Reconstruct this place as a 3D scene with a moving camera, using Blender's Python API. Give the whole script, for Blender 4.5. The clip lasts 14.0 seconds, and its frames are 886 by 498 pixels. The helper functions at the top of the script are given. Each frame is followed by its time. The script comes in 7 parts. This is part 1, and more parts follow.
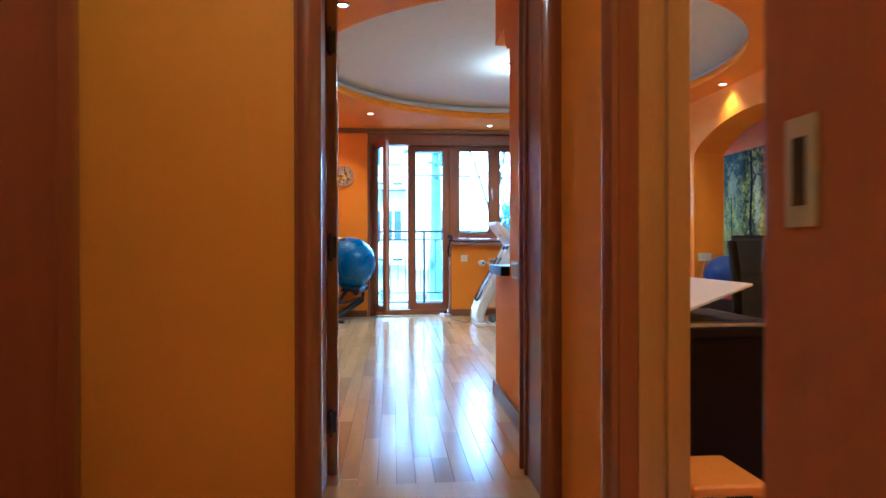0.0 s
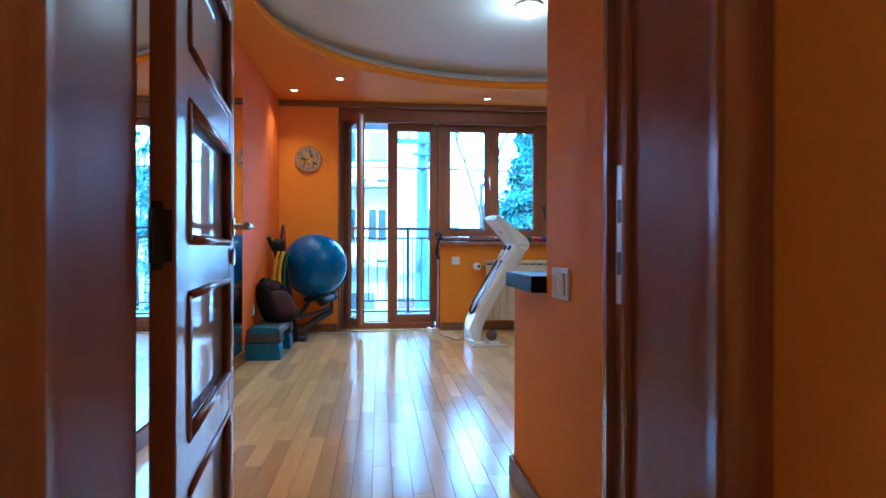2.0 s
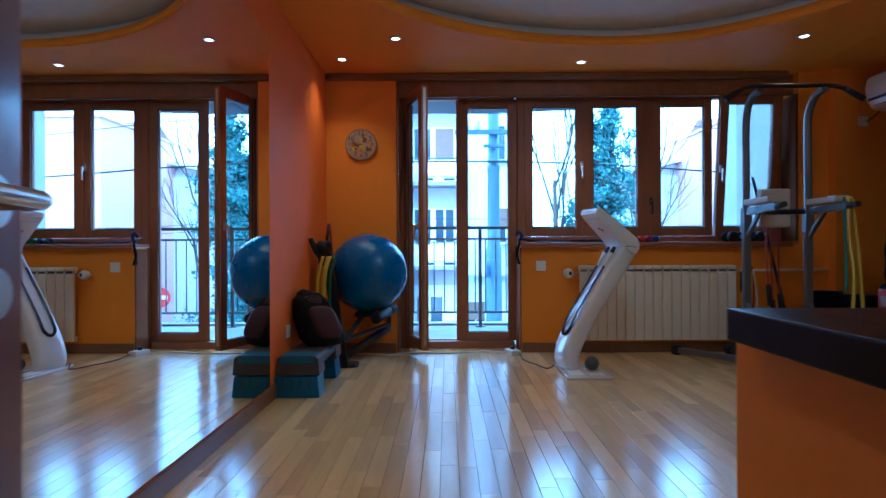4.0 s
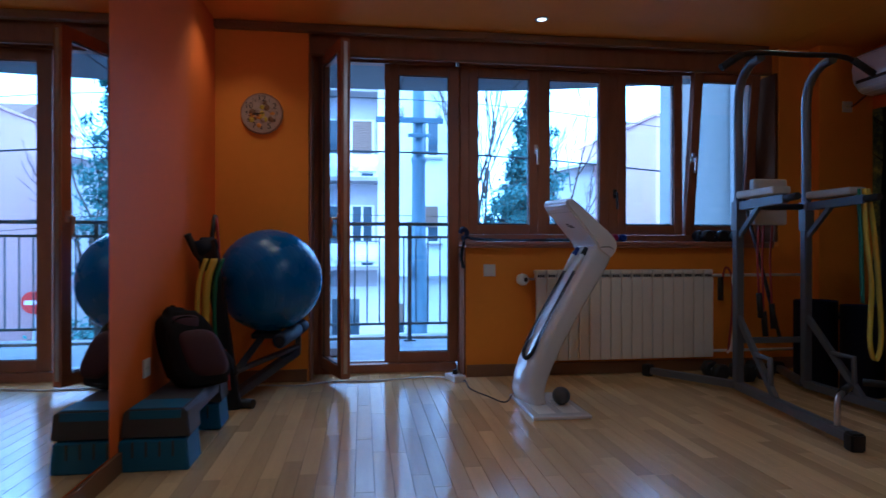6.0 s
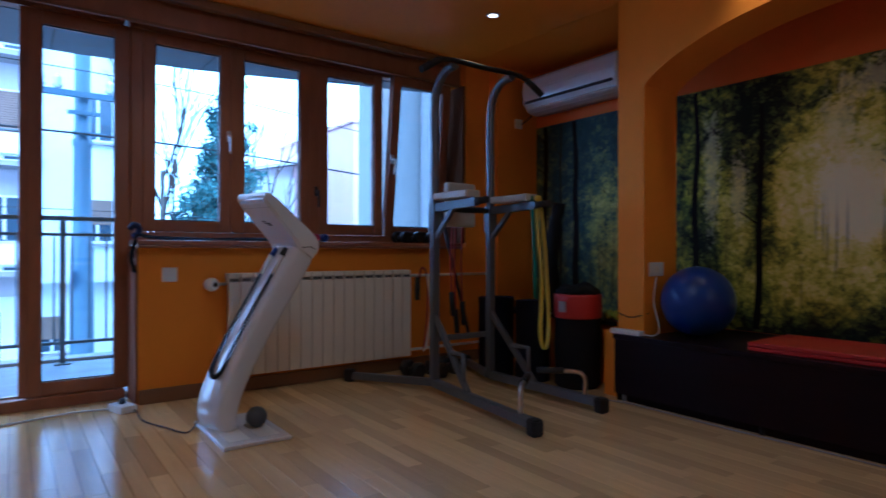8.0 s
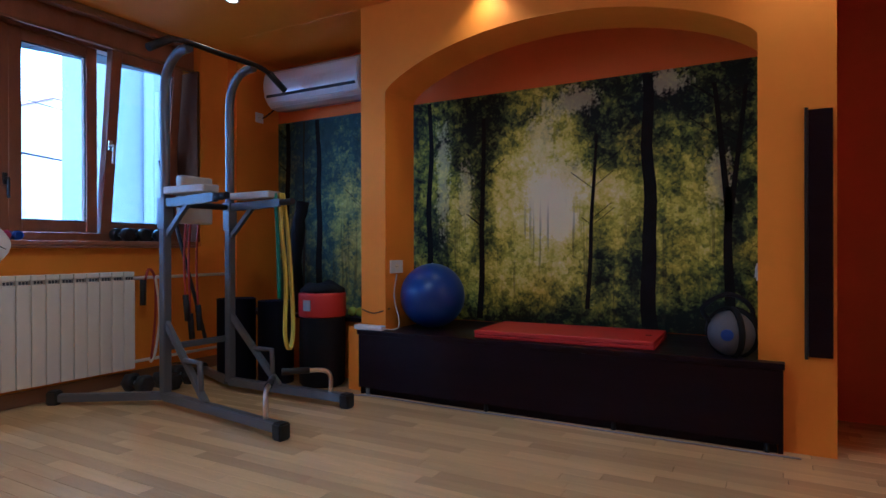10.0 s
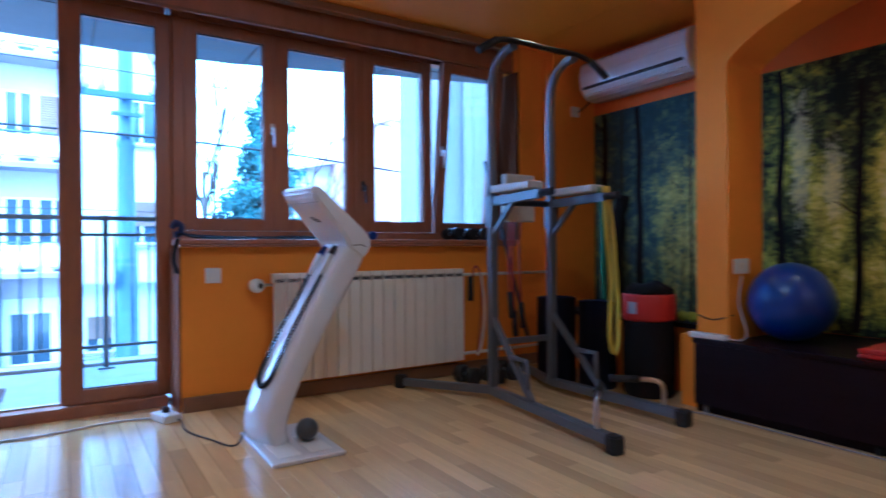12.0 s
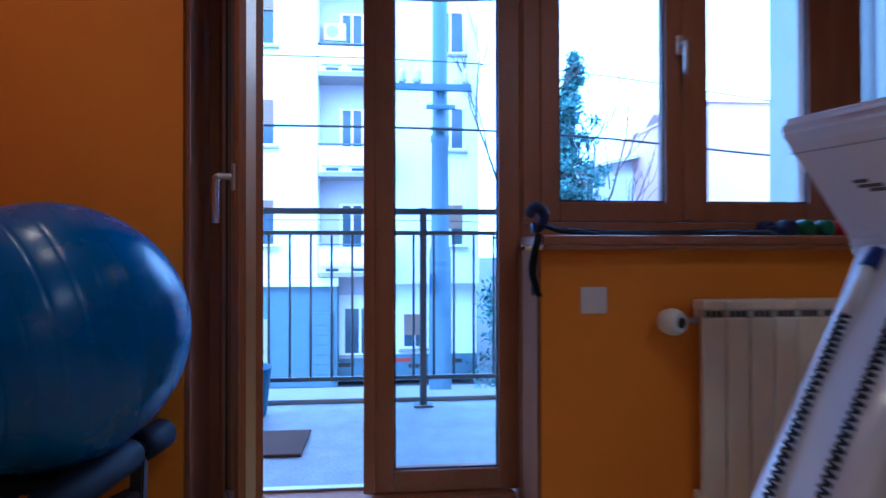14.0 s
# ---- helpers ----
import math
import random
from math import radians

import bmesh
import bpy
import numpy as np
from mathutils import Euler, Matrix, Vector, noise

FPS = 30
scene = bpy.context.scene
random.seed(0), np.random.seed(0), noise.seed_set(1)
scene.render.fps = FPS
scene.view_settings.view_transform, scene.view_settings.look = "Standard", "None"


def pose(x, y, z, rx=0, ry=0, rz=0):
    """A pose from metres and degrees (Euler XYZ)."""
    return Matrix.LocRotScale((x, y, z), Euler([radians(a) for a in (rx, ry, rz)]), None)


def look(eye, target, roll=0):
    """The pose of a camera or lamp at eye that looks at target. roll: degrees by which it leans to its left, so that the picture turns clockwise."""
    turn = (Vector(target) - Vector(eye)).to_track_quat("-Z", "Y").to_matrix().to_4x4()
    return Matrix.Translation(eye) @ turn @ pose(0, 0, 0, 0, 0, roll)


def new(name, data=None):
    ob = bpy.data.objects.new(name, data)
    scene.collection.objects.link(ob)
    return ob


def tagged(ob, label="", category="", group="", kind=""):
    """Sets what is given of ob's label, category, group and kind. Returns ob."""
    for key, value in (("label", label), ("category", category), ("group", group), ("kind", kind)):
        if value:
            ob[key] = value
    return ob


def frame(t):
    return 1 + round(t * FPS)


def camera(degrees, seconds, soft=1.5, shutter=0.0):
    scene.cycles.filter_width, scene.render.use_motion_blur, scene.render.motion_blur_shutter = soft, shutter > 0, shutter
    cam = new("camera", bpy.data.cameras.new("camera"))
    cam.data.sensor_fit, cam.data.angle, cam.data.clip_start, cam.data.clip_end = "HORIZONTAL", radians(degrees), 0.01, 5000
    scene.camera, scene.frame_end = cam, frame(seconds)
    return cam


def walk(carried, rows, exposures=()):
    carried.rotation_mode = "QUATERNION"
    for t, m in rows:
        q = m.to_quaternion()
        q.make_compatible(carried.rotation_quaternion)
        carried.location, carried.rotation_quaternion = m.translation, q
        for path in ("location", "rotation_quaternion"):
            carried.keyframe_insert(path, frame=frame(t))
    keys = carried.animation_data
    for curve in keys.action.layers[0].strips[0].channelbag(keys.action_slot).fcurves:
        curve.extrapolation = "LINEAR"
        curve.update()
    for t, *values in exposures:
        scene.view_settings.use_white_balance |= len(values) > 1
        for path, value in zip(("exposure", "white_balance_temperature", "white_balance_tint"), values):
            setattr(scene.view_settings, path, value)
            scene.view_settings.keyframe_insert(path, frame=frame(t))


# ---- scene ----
cam = camera(73.16, 14.0, shutter=0.4)
EXPOSURES = [(0.0, 0.75, 4450, -10), (0.5, 0.55, 4400, -10), (3.0, 0.05, 4200, -9), (5.4, -1.45, 4400, 5), (6.5, -1.38, 4400, 6), (7.5, -1.2, 4450, 6), (8.5, -1.22, 4450, 8), (11.0, 0.25, 4150, 4), (12.5, -0.6, 4250, 8), (14.0, -1.2, 4300, 13)]
ROWS = [
    (0, -0.030, -0.084, 0.907, -4.83, -0.24, 0.11),
    (0.5, -0.015, 0.322, 0.899, -5.55, -0.21, 0.02),
    (1, 0.012, 0.650, 0.901, -6.49, -0.14, -0.05),
    (1.5, 0.059, 0.965, 0.901, -6.65, -0.10, -0.21),
    (2, 0.083, 1.286, 0.886, -6.09, -0.09, -0.13),
    (2.5, 0.090, 1.579, 0.906, -5.10, -0.03, -0.01),
    (3, 0.109, 1.895, 0.890, -3.18, -0.03, 0.12),
    (3.2, 0.113, 2.004, 0.901, -2.45, -0.02, 0.07),
    (4.25, 0.070, 2.643, 0.899, 0.70, 0.04, 0.26),
    (5.3, 0.011, 3.206, 0.903, -2.23, 0.03, 0.21),
    (5.5, 0.018, 3.294, 0.902, -3.17, -0.05, 0.07),
    (6, 0.012, 3.531, 0.907, -7.68, -0.05, -0.03),
    (6.5, 0.038, 3.684, 0.908, -12.71, -0.06, -0.14),
    (7, 0.110, 3.810, 0.901, -18.38, -0.06, -0.16),
    (7.5, 0.158, 3.850, 0.899, -25.74, 0.11, -0.05),
    (8, 0.134, 3.852, 0.899, -35.97, 0.15, -0.12),
    (8.5, 0.120, 3.844, 0.903, -44.63, 0.24, -0.17),
    (8.7, 0.058, 3.872, 0.904, -48.57, 0.21, -0.18),
    (9.75, 0.099, 3.881, 0.902, -60.95, 0.02, 0.10),
    (10.8, 0.141, 3.890, 0.903, -55.77, -0.18, 0.29),
    (11, 0.139, 3.912, 0.899, -53.60, -0.12, 0.32),
    (11.5, 0.160, 3.990, 0.890, -44.97, -0.01, 0.40),
    (12, 0.185, 4.154, 0.893, -32.59, 0.00, 0.39),
    (12.5, 0.222, 4.531, 0.893, -22.75, 0.23, 0.29),
    (13, 0.235, 4.971, 0.890, -16.21, 0.19, 0.03),
    (13.5, 0.262, 5.405, 0.896, -10.62, 0.23, -0.18),
    (14, 0.249, 5.846, 0.904, -5.47, 0.33, 0.06),
]
walk(cam, [(t, pose(x, y, z, 90 + pitch, roll, yaw)) for t, x, y, z, yaw, pitch, roll in ROWS], EXPOSURES)

# ---------------------------------------------------------------- light
def sky_world():
    w = bpy.data.worlds.new("sky_world")
    scene.world = w
    w.use_nodes = True
    nt = w.node_tree
    bg = nt.nodes["Background"]
    sky = nt.nodes.new("ShaderNodeTexSky")
    sky.sky_type = "NISHITA"
    sky.sun_disc = False
    sky.sun_elevation = radians(38)
    sky.sun_rotation = radians(200)
    sky.dust_density = 4.0
    sky.air_density = 1.0
    # thin overcast: the blue of the sky is washed towards white
    mixn = nt.nodes.new("ShaderNodeMix")
    mixn.data_type = "RGBA"
    mixn.inputs[0].default_value = 0.8
    mixn.inputs[7].default_value = (80.0, 107.0, 150.0, 1)
    nt.links.new(sky.outputs[0], mixn.inputs[6])
    nt.links.new(mixn.outputs[2], bg.inputs[0])
    bg.inputs[1].default_value = 0.15


sky_world()
sun = new("sun", bpy.data.lights.new("sun", "SUN"))
sun.data.energy, sun.data.angle, sun.data.color = 0.6, radians(20), (1.0, 0.96, 0.9)
sun.matrix_world = look((-6, -14, 20), (2, 14, 0))


def spot_lamp(x, y, z, power, color, deg=110):
    la = bpy.data.lights.new("downlight_lamp", "SPOT")
    la.energy, la.color, la.spot_size, la.spot_blend, la.shadow_soft_size = power, color, radians(deg), 0.9, 0.03
    ob = new("downlight_lamp", la)
    ob.matrix_world = pose(x, y, z)
    return ob


WARM = (1.0, 0.74, 0.42)
SPOTS = [(-0.75, 7.26), (-0.28, 6.80), (1.19, 7.37), (2.67, 6.80), (-0.80, 4.90), (-0.34, 3.72), (3.07, 5.30), (3.0, 3.75)]
for sx, sy in SPOTS:
    spot_lamp(sx, sy, 2.405, (8 if sy > 6 else 13) if sx > 2 else 20, WARM)
CEILING_LAMP = (1.12, 5.37, 2.56)
cl = bpy.data.lights.new("ceiling_lamp_bulb", "SPOT")
cl.spot_size, cl.spot_blend = radians(165), 0.5
cl.energy, cl.color, cl.shadow_soft_size = 22, (1.0, 0.93, 0.82), 0.10
new("ceiling_lamp_bulb", cl).location = (CEILING_LAMP[0], CEILING_LAMP[1], 2.44)
up = bpy.data.lights.new("ceiling_lamp_glow", "POINT")
up.energy, up.color, up.shadow_soft_size = 6, (1.0, 0.95, 0.88), 0.10
new("ceiling_lamp_glow", up).location = (CEILING_LAMP[0], CEILING_LAMP[1], 2.39)
# unseen bulbs without fixtures, added to brighten hall and dining corner
HALL = [(-0.45, 0.9, 5.6), (1.9, 1.5, 30)]
for hx, hy, power in HALL:
    hl = bpy.data.lights.new("hall_bulb", "POINT")
    hl.energy, hl.color, hl.shadow_soft_size = power, (1.0, 0.95, 0.84), 0.1
    new("hall_bulb", hl).location = (hx, hy, 2.38)

# ---------------------------------------------------------------- materials
MATS = {}


def mat(name, base, rough=0.6, metal=0.0, spec=0.5, vary=0.12, scale=3.0, bump=0.0, bscale=120.0, stretch=(1, 1, 1), rand=0.0, fine=0.06, emit=None, coat=0.0, island=0.0):
    """Principled paint-like material with two scales of variation and fine relief."""
    m = bpy.data.materials.new(name)
    m.use_nodes = True
    nt = m.node_tree
    N, L = nt.nodes, nt.links
    bs = N["Principled BSDF"]
    bs.inputs["Roughness"].default_value = rough
    bs.inputs["Metallic"].default_value = metal
    bs.inputs["Specular IOR Level"].default_value = spec
    bs.inputs["Coat Weight"].default_value = coat
    bs.inputs["Coat Roughness"].default_value = 0.12
    tc = N.new("ShaderNodeTexCoord")
    mp = N.new("ShaderNodeMapping")
    mp.inputs["Scale"].default_value = stretch
    geo = N.new("ShaderNodeNewGeometry")
    L.new(geo.outputs["Position"] if not rand and not island else tc.outputs["Object"], mp.inputs["Vector"])
    if rand:
        oi = N.new("ShaderNodeObjectInfo")
        sh = N.new("ShaderNodeVectorMath")
        sh.operation = "SCALE"
        sh.inputs[0].default_value = (37, 11, 53)
        L.new(oi.outputs["Random"], sh.inputs["Scale"])
        L.new(sh.outputs[0], mp.inputs["Location"])
    big = N.new("ShaderNodeTexNoise")
    big.inputs["Scale"].default_value = scale
    big.inputs["Detail"].default_value = 4
    sm = N.new("ShaderNodeTexNoise")
    sm.inputs["Scale"].default_value = scale * 14
    sm.inputs["Detail"].default_value = 3
    L.new(mp.outputs[0], big.inputs["Vector"])
    L.new(mp.outputs[0], sm.inputs["Vector"])

    def mul(a, k, off):
        n = N.new("ShaderNodeMath")
        n.operation = "MULTIPLY_ADD"
        n.inputs[1].default_value, n.inputs[2].default_value = k, off
        L.new(a, n.inputs[0])
        return n.outputs[0]

    f1, f2 = mul(big.outputs[0], 2 * vary, 1 - vary), mul(sm.outputs[0], 2 * fine, 1 - fine)
    pr = N.new("ShaderNodeMath")
    pr.operation = "MULTIPLY"
    L.new(f1, pr.inputs[0]), L.new(f2, pr.inputs[1])
    out = pr.outputs[0]
    if rand or island:
        src = oi.outputs["Random"] if rand else geo.outputs["Random Per Island"]
        f3 = mul(src, 2 * max(rand, island), 1 - max(rand, island))
        p2 = N.new("ShaderNodeMath")
        p2.operation = "MULTIPLY"
        L.new(out, p2.inputs[0]), L.new(f3, p2.inputs[1])
        out = p2.outputs[0]
    sc = N.new("ShaderNodeVectorMath")
    sc.operation = "SCALE"
    sc.inputs[0].default_value = base
    L.new(out, sc.inputs["Scale"])
    L.new(sc.outputs[0], bs.inputs["Base Color"])
    rg = mul(big.outputs[0], 0.12, rough - 0.06)
    L.new(rg, bs.inputs["Roughness"])
    if bump:
        bn = N.new("ShaderNodeTexNoise")
        bn.inputs["Scale"].default_value = bscale
        bn.inputs["Detail"].default_value = 3
        L.new(mp.outputs[0], bn.inputs["Vector"])
        bp = N.new("ShaderNodeBump")
        bp.inputs["Strength"].default_value = bump
        bp.inputs["Distance"].default_value = 0.002
        L.new(bn.outputs[0], bp.inputs["Height"])
        L.new(bp.outputs[0], bs.inputs["Normal"])
    if emit:
        bs.inputs["Emission Color"].default_value = (*emit[:3], 1)
        bs.inputs["Emission Strength"].default_value = emit[3]
    MATS[name] = m
    return m


def glass(name, tint=(0.92, 0.97, 1.0), rough=0.0):
    m = bpy.data.materials.new(name)
    m.use_nodes = True
    N, L = m.node_tree.nodes, m.node_tree.links
    N.remove(N["Principled BSDF"])
    tr, gl, mx, fr = N.new("ShaderNodeBsdfTransparent"), N.new("ShaderNodeBsdfGlossy"), N.new("ShaderNodeMixShader"), N.new("ShaderNodeLayerWeight")
    tr.inputs[0].default_value = (*tint, 1)
    gl.inputs["Roughness"].default_value = rough
    fr.inputs[0].default_value = 0.5
    pw, ma = N.new("ShaderNodeMath"), N.new("ShaderNodeMath")
    pw.operation, ma.operation = "POWER", "MULTIPLY_ADD"
    pw.inputs[1].default_value = 5.0
    ma.inputs[1].default_value, ma.inputs[2].default_value = 0.8, 0.03
    L.new(fr.outputs["Facing"], pw.inputs[0]), L.new(pw.outputs[0], ma.inputs[0])
    L.new(ma.outputs[0], mx.inputs[0]), L.new(tr.outputs[0], mx.inputs[1]), L.new(gl.outputs[0], mx.inputs[2])
    L.new(mx.outputs[0], N["Material Output"].inputs[0])
    return m


ORANGE = mat("orange_wall_paint", (0.86, 0.282, 0.003), 0.6, spec=0.3, vary=0.05, scale=1.2, bump=0.12, bscale=160, fine=0.03)
# the wall orange shifted to yellow: the hall's different light is in the colour
HALLTINT = mat("hall_lit_orange_paint", (0.81, 0.405, 0.012), 0.55, spec=0.3, vary=0.05, scale=1.2, bump=0.12, bscale=160, fine=0.03)
# halfway back to the room orange, also with hall light in its colour
DEEPHALLTINT = mat("deep_hall_lit_orange_paint", (0.80, 0.330, 0.006), 0.6, spec=0.3, vary=0.05, scale=1.2, bump=0.12, bscale=160, fine=0.03)
CORAL = mat("coral_wall_paint", (0.82, 0.165, 0.006), 0.6, spec=0.3, vary=0.05, scale=1.2, bump=0.12, bscale=160, fine=0.03)
WHITE_CEIL = mat("white_ceiling_paint", (0.74, 0.73, 0.72), 0.7, vary=0.04, scale=1.0, bump=0.08)
WHITE_PL = mat("white_plastic", (0.78, 0.77, 0.74), 0.3, vary=0.03, fine=0.02)
GLOSS_WHITE = mat("glossy_white_shell", (0.78, 0.78, 0.80), 0.10, vary=0.03, fine=0.015, coat=0.6)
CREAM = mat("cream_enamel", (0.82, 0.76, 0.64), 0.35, vary=0.04, fine=0.03)
DOORWOOD = mat("mahogany_veneer", (0.295, 0.105, 0.052), 0.40, spec=0.18, vary=0.18, scale=2.0, stretch=(7, 7, 0.5), fine=0.08, bump=0.03, bscale=60, coat=0.04)
CASINGWOOD = mat("lacquered_casing", (0.26, 0.092, 0.045), 0.34, vary=0.15, scale=2.0, stretch=(7, 7, 0.5), fine=0.06, coat=0.7)
WINWOOD = mat("window_wood", (0.310, 0.122, 0.056), 0.38, vary=0.22, scale=2.5, stretch=(6, 6, 1.2), fine=0.16, bump=0.08, bscale=70)
JAMBWOOD = mat("varnished_pine_jamb", (0.46, 0.27, 0.11), 0.3, vary=0.15, scale=2, stretch=(7, 7, 0.8), fine=0.12, coat=0.3)
BASEWOOD = mat("baseboard_wood", (0.22, 0.105, 0.045), 0.4, vary=0.2, scale=2, stretch=(2, 2, 6), fine=0.15)
WENGE = mat("dark_wenge_laminate", (0.014, 0.0070, 0.0095), 0.30, spec=0.08, vary=0.3, scale=2, stretch=(9, 0.7, 9), fine=0.3, bump=0.05)
PLANK = mat("maple_plank", (0.72, 0.49, 0.215), 0.20, vary=0.14, scale=3.0, stretch=(9, 0.9, 1), rand=0.20, fine=0.10, bump=0.04, bscale=30, coat=0.35)
PLANK_FAR = mat("maple_plank_edge_rows", (0.72, 0.49, 0.215), 0.20, vary=0.14, scale=3.0, stretch=(9, 0.9, 1), island=0.20, fine=0.10, coat=0.35)
GAP = mat("dark_joint", (0.05, 0.028, 0.014), 0.8)
TILE = mat("pale_floor_tile", (0.55, 0.53, 0.50), 0.25, vary=0.1, rand=0.05)
STEEL = mat("brushed_steel", (0.62, 0.60, 0.57), 0.3, metal=1.0, vary=0.08)
GREYPAINT = mat("grey_powder_coat", (0.135, 0.143, 0.160), 0.35, vary=0.08, fine=0.05, metal=0.3)
RUBBER = mat("black_rubber", (0.012, 0.012, 0.013), 0.6, vary=0.2, bump=0.1)
BLACKMET = mat("black_metal", (0.014, 0.015, 0.018), 0.35, vary=0.2)
FOAM = mat("dark_foam", (0.012, 0.018, 0.034), 0.6, spec=0.25, vary=0.2, bump=0.3, bscale=200)
BLUEBALL = mat("blue_ball_vinyl", (0.004, 0.128, 0.44), 0.28, spec=0.45, vary=0.10, scale=5, fine=0.06, bump=0.05, bscale=90)
BLUE2 = mat("royal_blue_vinyl", (0.012, 0.050, 0.26), 0.3, vary=0.1, fine=0.05)
STEPGREY = mat("charcoal_plastic", (0.055, 0.055, 0.06), 0.55, vary=0.15, bump=0.2)
STEPBLUE = mat("blue_plastic", (0.012, 0.13, 0.26), 0.5, vary=0.12, bump=0.1)
PACK = mat("maroon_nylon", (0.046, 0.010, 0.018), 0.7, vary=0.25, bump=0.5, bscale=250)
YELLOW = mat("yellow_latex", (0.62, 0.44, 0.02), 0.5, vary=0.1)
GREEN = mat("green_latex", (0.012, 0.135, 0.06), 0.5, vary=0.1)
RED = mat("red_vinyl", (0.50, 0.022, 0.016), 0.4, vary=0.1, fine=0.05, bump=0.1)
REDTUBE = mat("red_rubber_tube", (0.35, 0.03, 0.02), 0.5)
NAVY = mat("navy_foam_mat", (0.016, 0.026, 0.085), 0.7, vary=0.2, bump=0.4, bscale=180)
BLACKCLOTH = mat("black_cloth", (0.010, 0.010, 0.012), 0.85, spec=0.2, vary=0.3, bump=0.6, bscale=200)
PAD = mat("pale_grey_vinyl_pad", (0.50, 0.47, 0.43), 0.45, vary=0.08, bump=0.1)
GREYBALL = mat("grey_rubber_ball", (0.08, 0.08, 0.085), 0.55, vary=0.12, bump=0.15)
LEATHER = mat("black_leather", (0.012, 0.014, 0.020), 0.38, spec=0.3, vary=0.25, bump=0.35, bscale=140)
SILVER = mat("silver_plastic", (0.42, 0.43, 0.45), 0.35, metal=0.3)
ORANGE_PL = mat("orange_plastic", (0.80, 0.30, 0.02), 0.4)
WHITE_CABLE = mat("white_cable", (0.65, 0.63, 0.60), 0.5)
CLOCKFACE = mat("aged_clock_face", (0.42, 0.29, 0.22), 0.5, vary=0.25, scale=14, fine=0.2)
INK = mat("dark_ink", (0.03, 0.022, 0.018), 0.6)
TENNIS = mat("tennis_felt", (0.45, 0.50, 0.04), 0.9, bump=0.6, bscale=300)
PANEGLASS = glass("window_glass")
FROST = mat("frosted_door_glass", (0.50, 0.46, 0.50), 0.5, vary=0.05, spec=0.5, coat=1.0)
FROST.node_tree.nodes["Principled BSDF"].inputs["Transmission Weight"].default_value = 0.15
FROST.node_tree.nodes["Principled BSDF"].inputs["Coat Roughness"].default_value = 0.02
FROST.node_tree.nodes["Principled BSDF"].inputs["Coat IOR"].default_value = 1.9
MIRROR = mat("mirror_silver", (0.88, 0.90, 0.91), 0.005, metal=1.0, vary=0.0, fine=0.0)
for lk in list(MIRROR.node_tree.links):
    if lk.to_socket.name == "Roughness":
        MIRROR.node_tree.links.remove(lk)
MIRROR.node_tree.nodes["Principled BSDF"].inputs["Roughness"].default_value = 0.0
GLOW = mat("lamp_glow", (0.9, 0.9, 0.9), 0.4, emit=(1.0, 0.93, 0.82, 9.0))
STUCCO = mat("white_stucco", (0.78, 0.78, 0.78), 0.85, vary=0.10, scale=0.6, fine=0.06, bump=0.3, bscale=30)
PINK = mat("pink_stucco", (0.72, 0.45, 0.42), 0.85, vary=0.08, scale=0.5, bump=0.3, bscale=30)
GREYST = mat("grey_stucco", (0.32, 0.30, 0.30), 0.85, vary=0.12, scale=0.5, bump=0.3, bscale=30)
TEAL = mat("blue_grey_shopfront", (0.10, 0.16, 0.20), 0.5, vary=0.12)
DARKGLASS = mat("dark_window_pane", (0.05, 0.075, 0.10), 0.08, vary=0.15, scale=0.6)
SHUTTER = mat("wood_shutter", (0.22, 0.15, 0.11), 0.6, vary=0.15)
LOGGIA = mat("pale_mauve_stucco", (0.50, 0.47, 0.49), 0.85, vary=0.1, scale=0.6, bump=0.3, bscale=30)
ROOFTILE = mat("clay_roof", (0.20, 0.11, 0.085), 0.8, vary=0.2, scale=4, bump=0.5, bscale=12)
ASPHALT = mat("asphalt", (0.055, 0.056, 0.06), 0.85, vary=0.2, bump=0.4, bscale=80)
PAVE = mat("concrete_paving", (0.30, 0.30, 0.29), 0.85, vary=0.15, bump=0.3, bscale=60)
BALCFLOOR = mat("balcony_floor", (0.26, 0.29, 0.32), 0.5, vary=0.4, scale=7, fine=0.45, bump=0.3, bscale=90)
RAILGREY = mat("grey_green_rail_paint", (0.10, 0.135, 0.15), 0.45, vary=0.12)
POLE = mat("pale_pole_paint", (0.10, 0.15, 0.19), 0.5, vary=0.15, scale=2)
# leaf green lifted towards teal: haze and sky glare are in the colour
LEAF = mat("hazed_ivy_leaf", (0.098, 0.185, 0.168), 0.9, spec=0.1, vary=0.3, scale=3, island=0.45)
BARK = mat("bark", (0.09, 0.075, 0.06), 0.9, vary=0.3, bump=0.8, bscale=40)
DARKWOOD = mat("rough_frame_wood", (0.115, 0.046, 0.020), 0.75, spec=0.05, vary=0.2)
POSTWOOD = mat("matt_frame_wood", (0.25, 0.095, 0.043), 0.75, spec=0.06, vary=0.2, scale=2.5, stretch=(6, 6, 1.2), fine=0.12)
SOFFIT = mat("grey_soffit_board", (0.15, 0.16, 0.175), 0.7, vary=0.12, scale=1.0, bump=0.1)
# stucco for walls away from the light: their shade is in the dark base colour
SHADYWALL = mat("shaded_stucco", (0.285, 0.270, 0.250), 0.9, vary=0.12, scale=0.9, fine=0.08, bump=0.4, bscale=40)
DOORMAT = mat("brown_doormat", (0.085, 0.045, 0.034), 0.95, vary=0.3, bump=1.0, bscale=150)


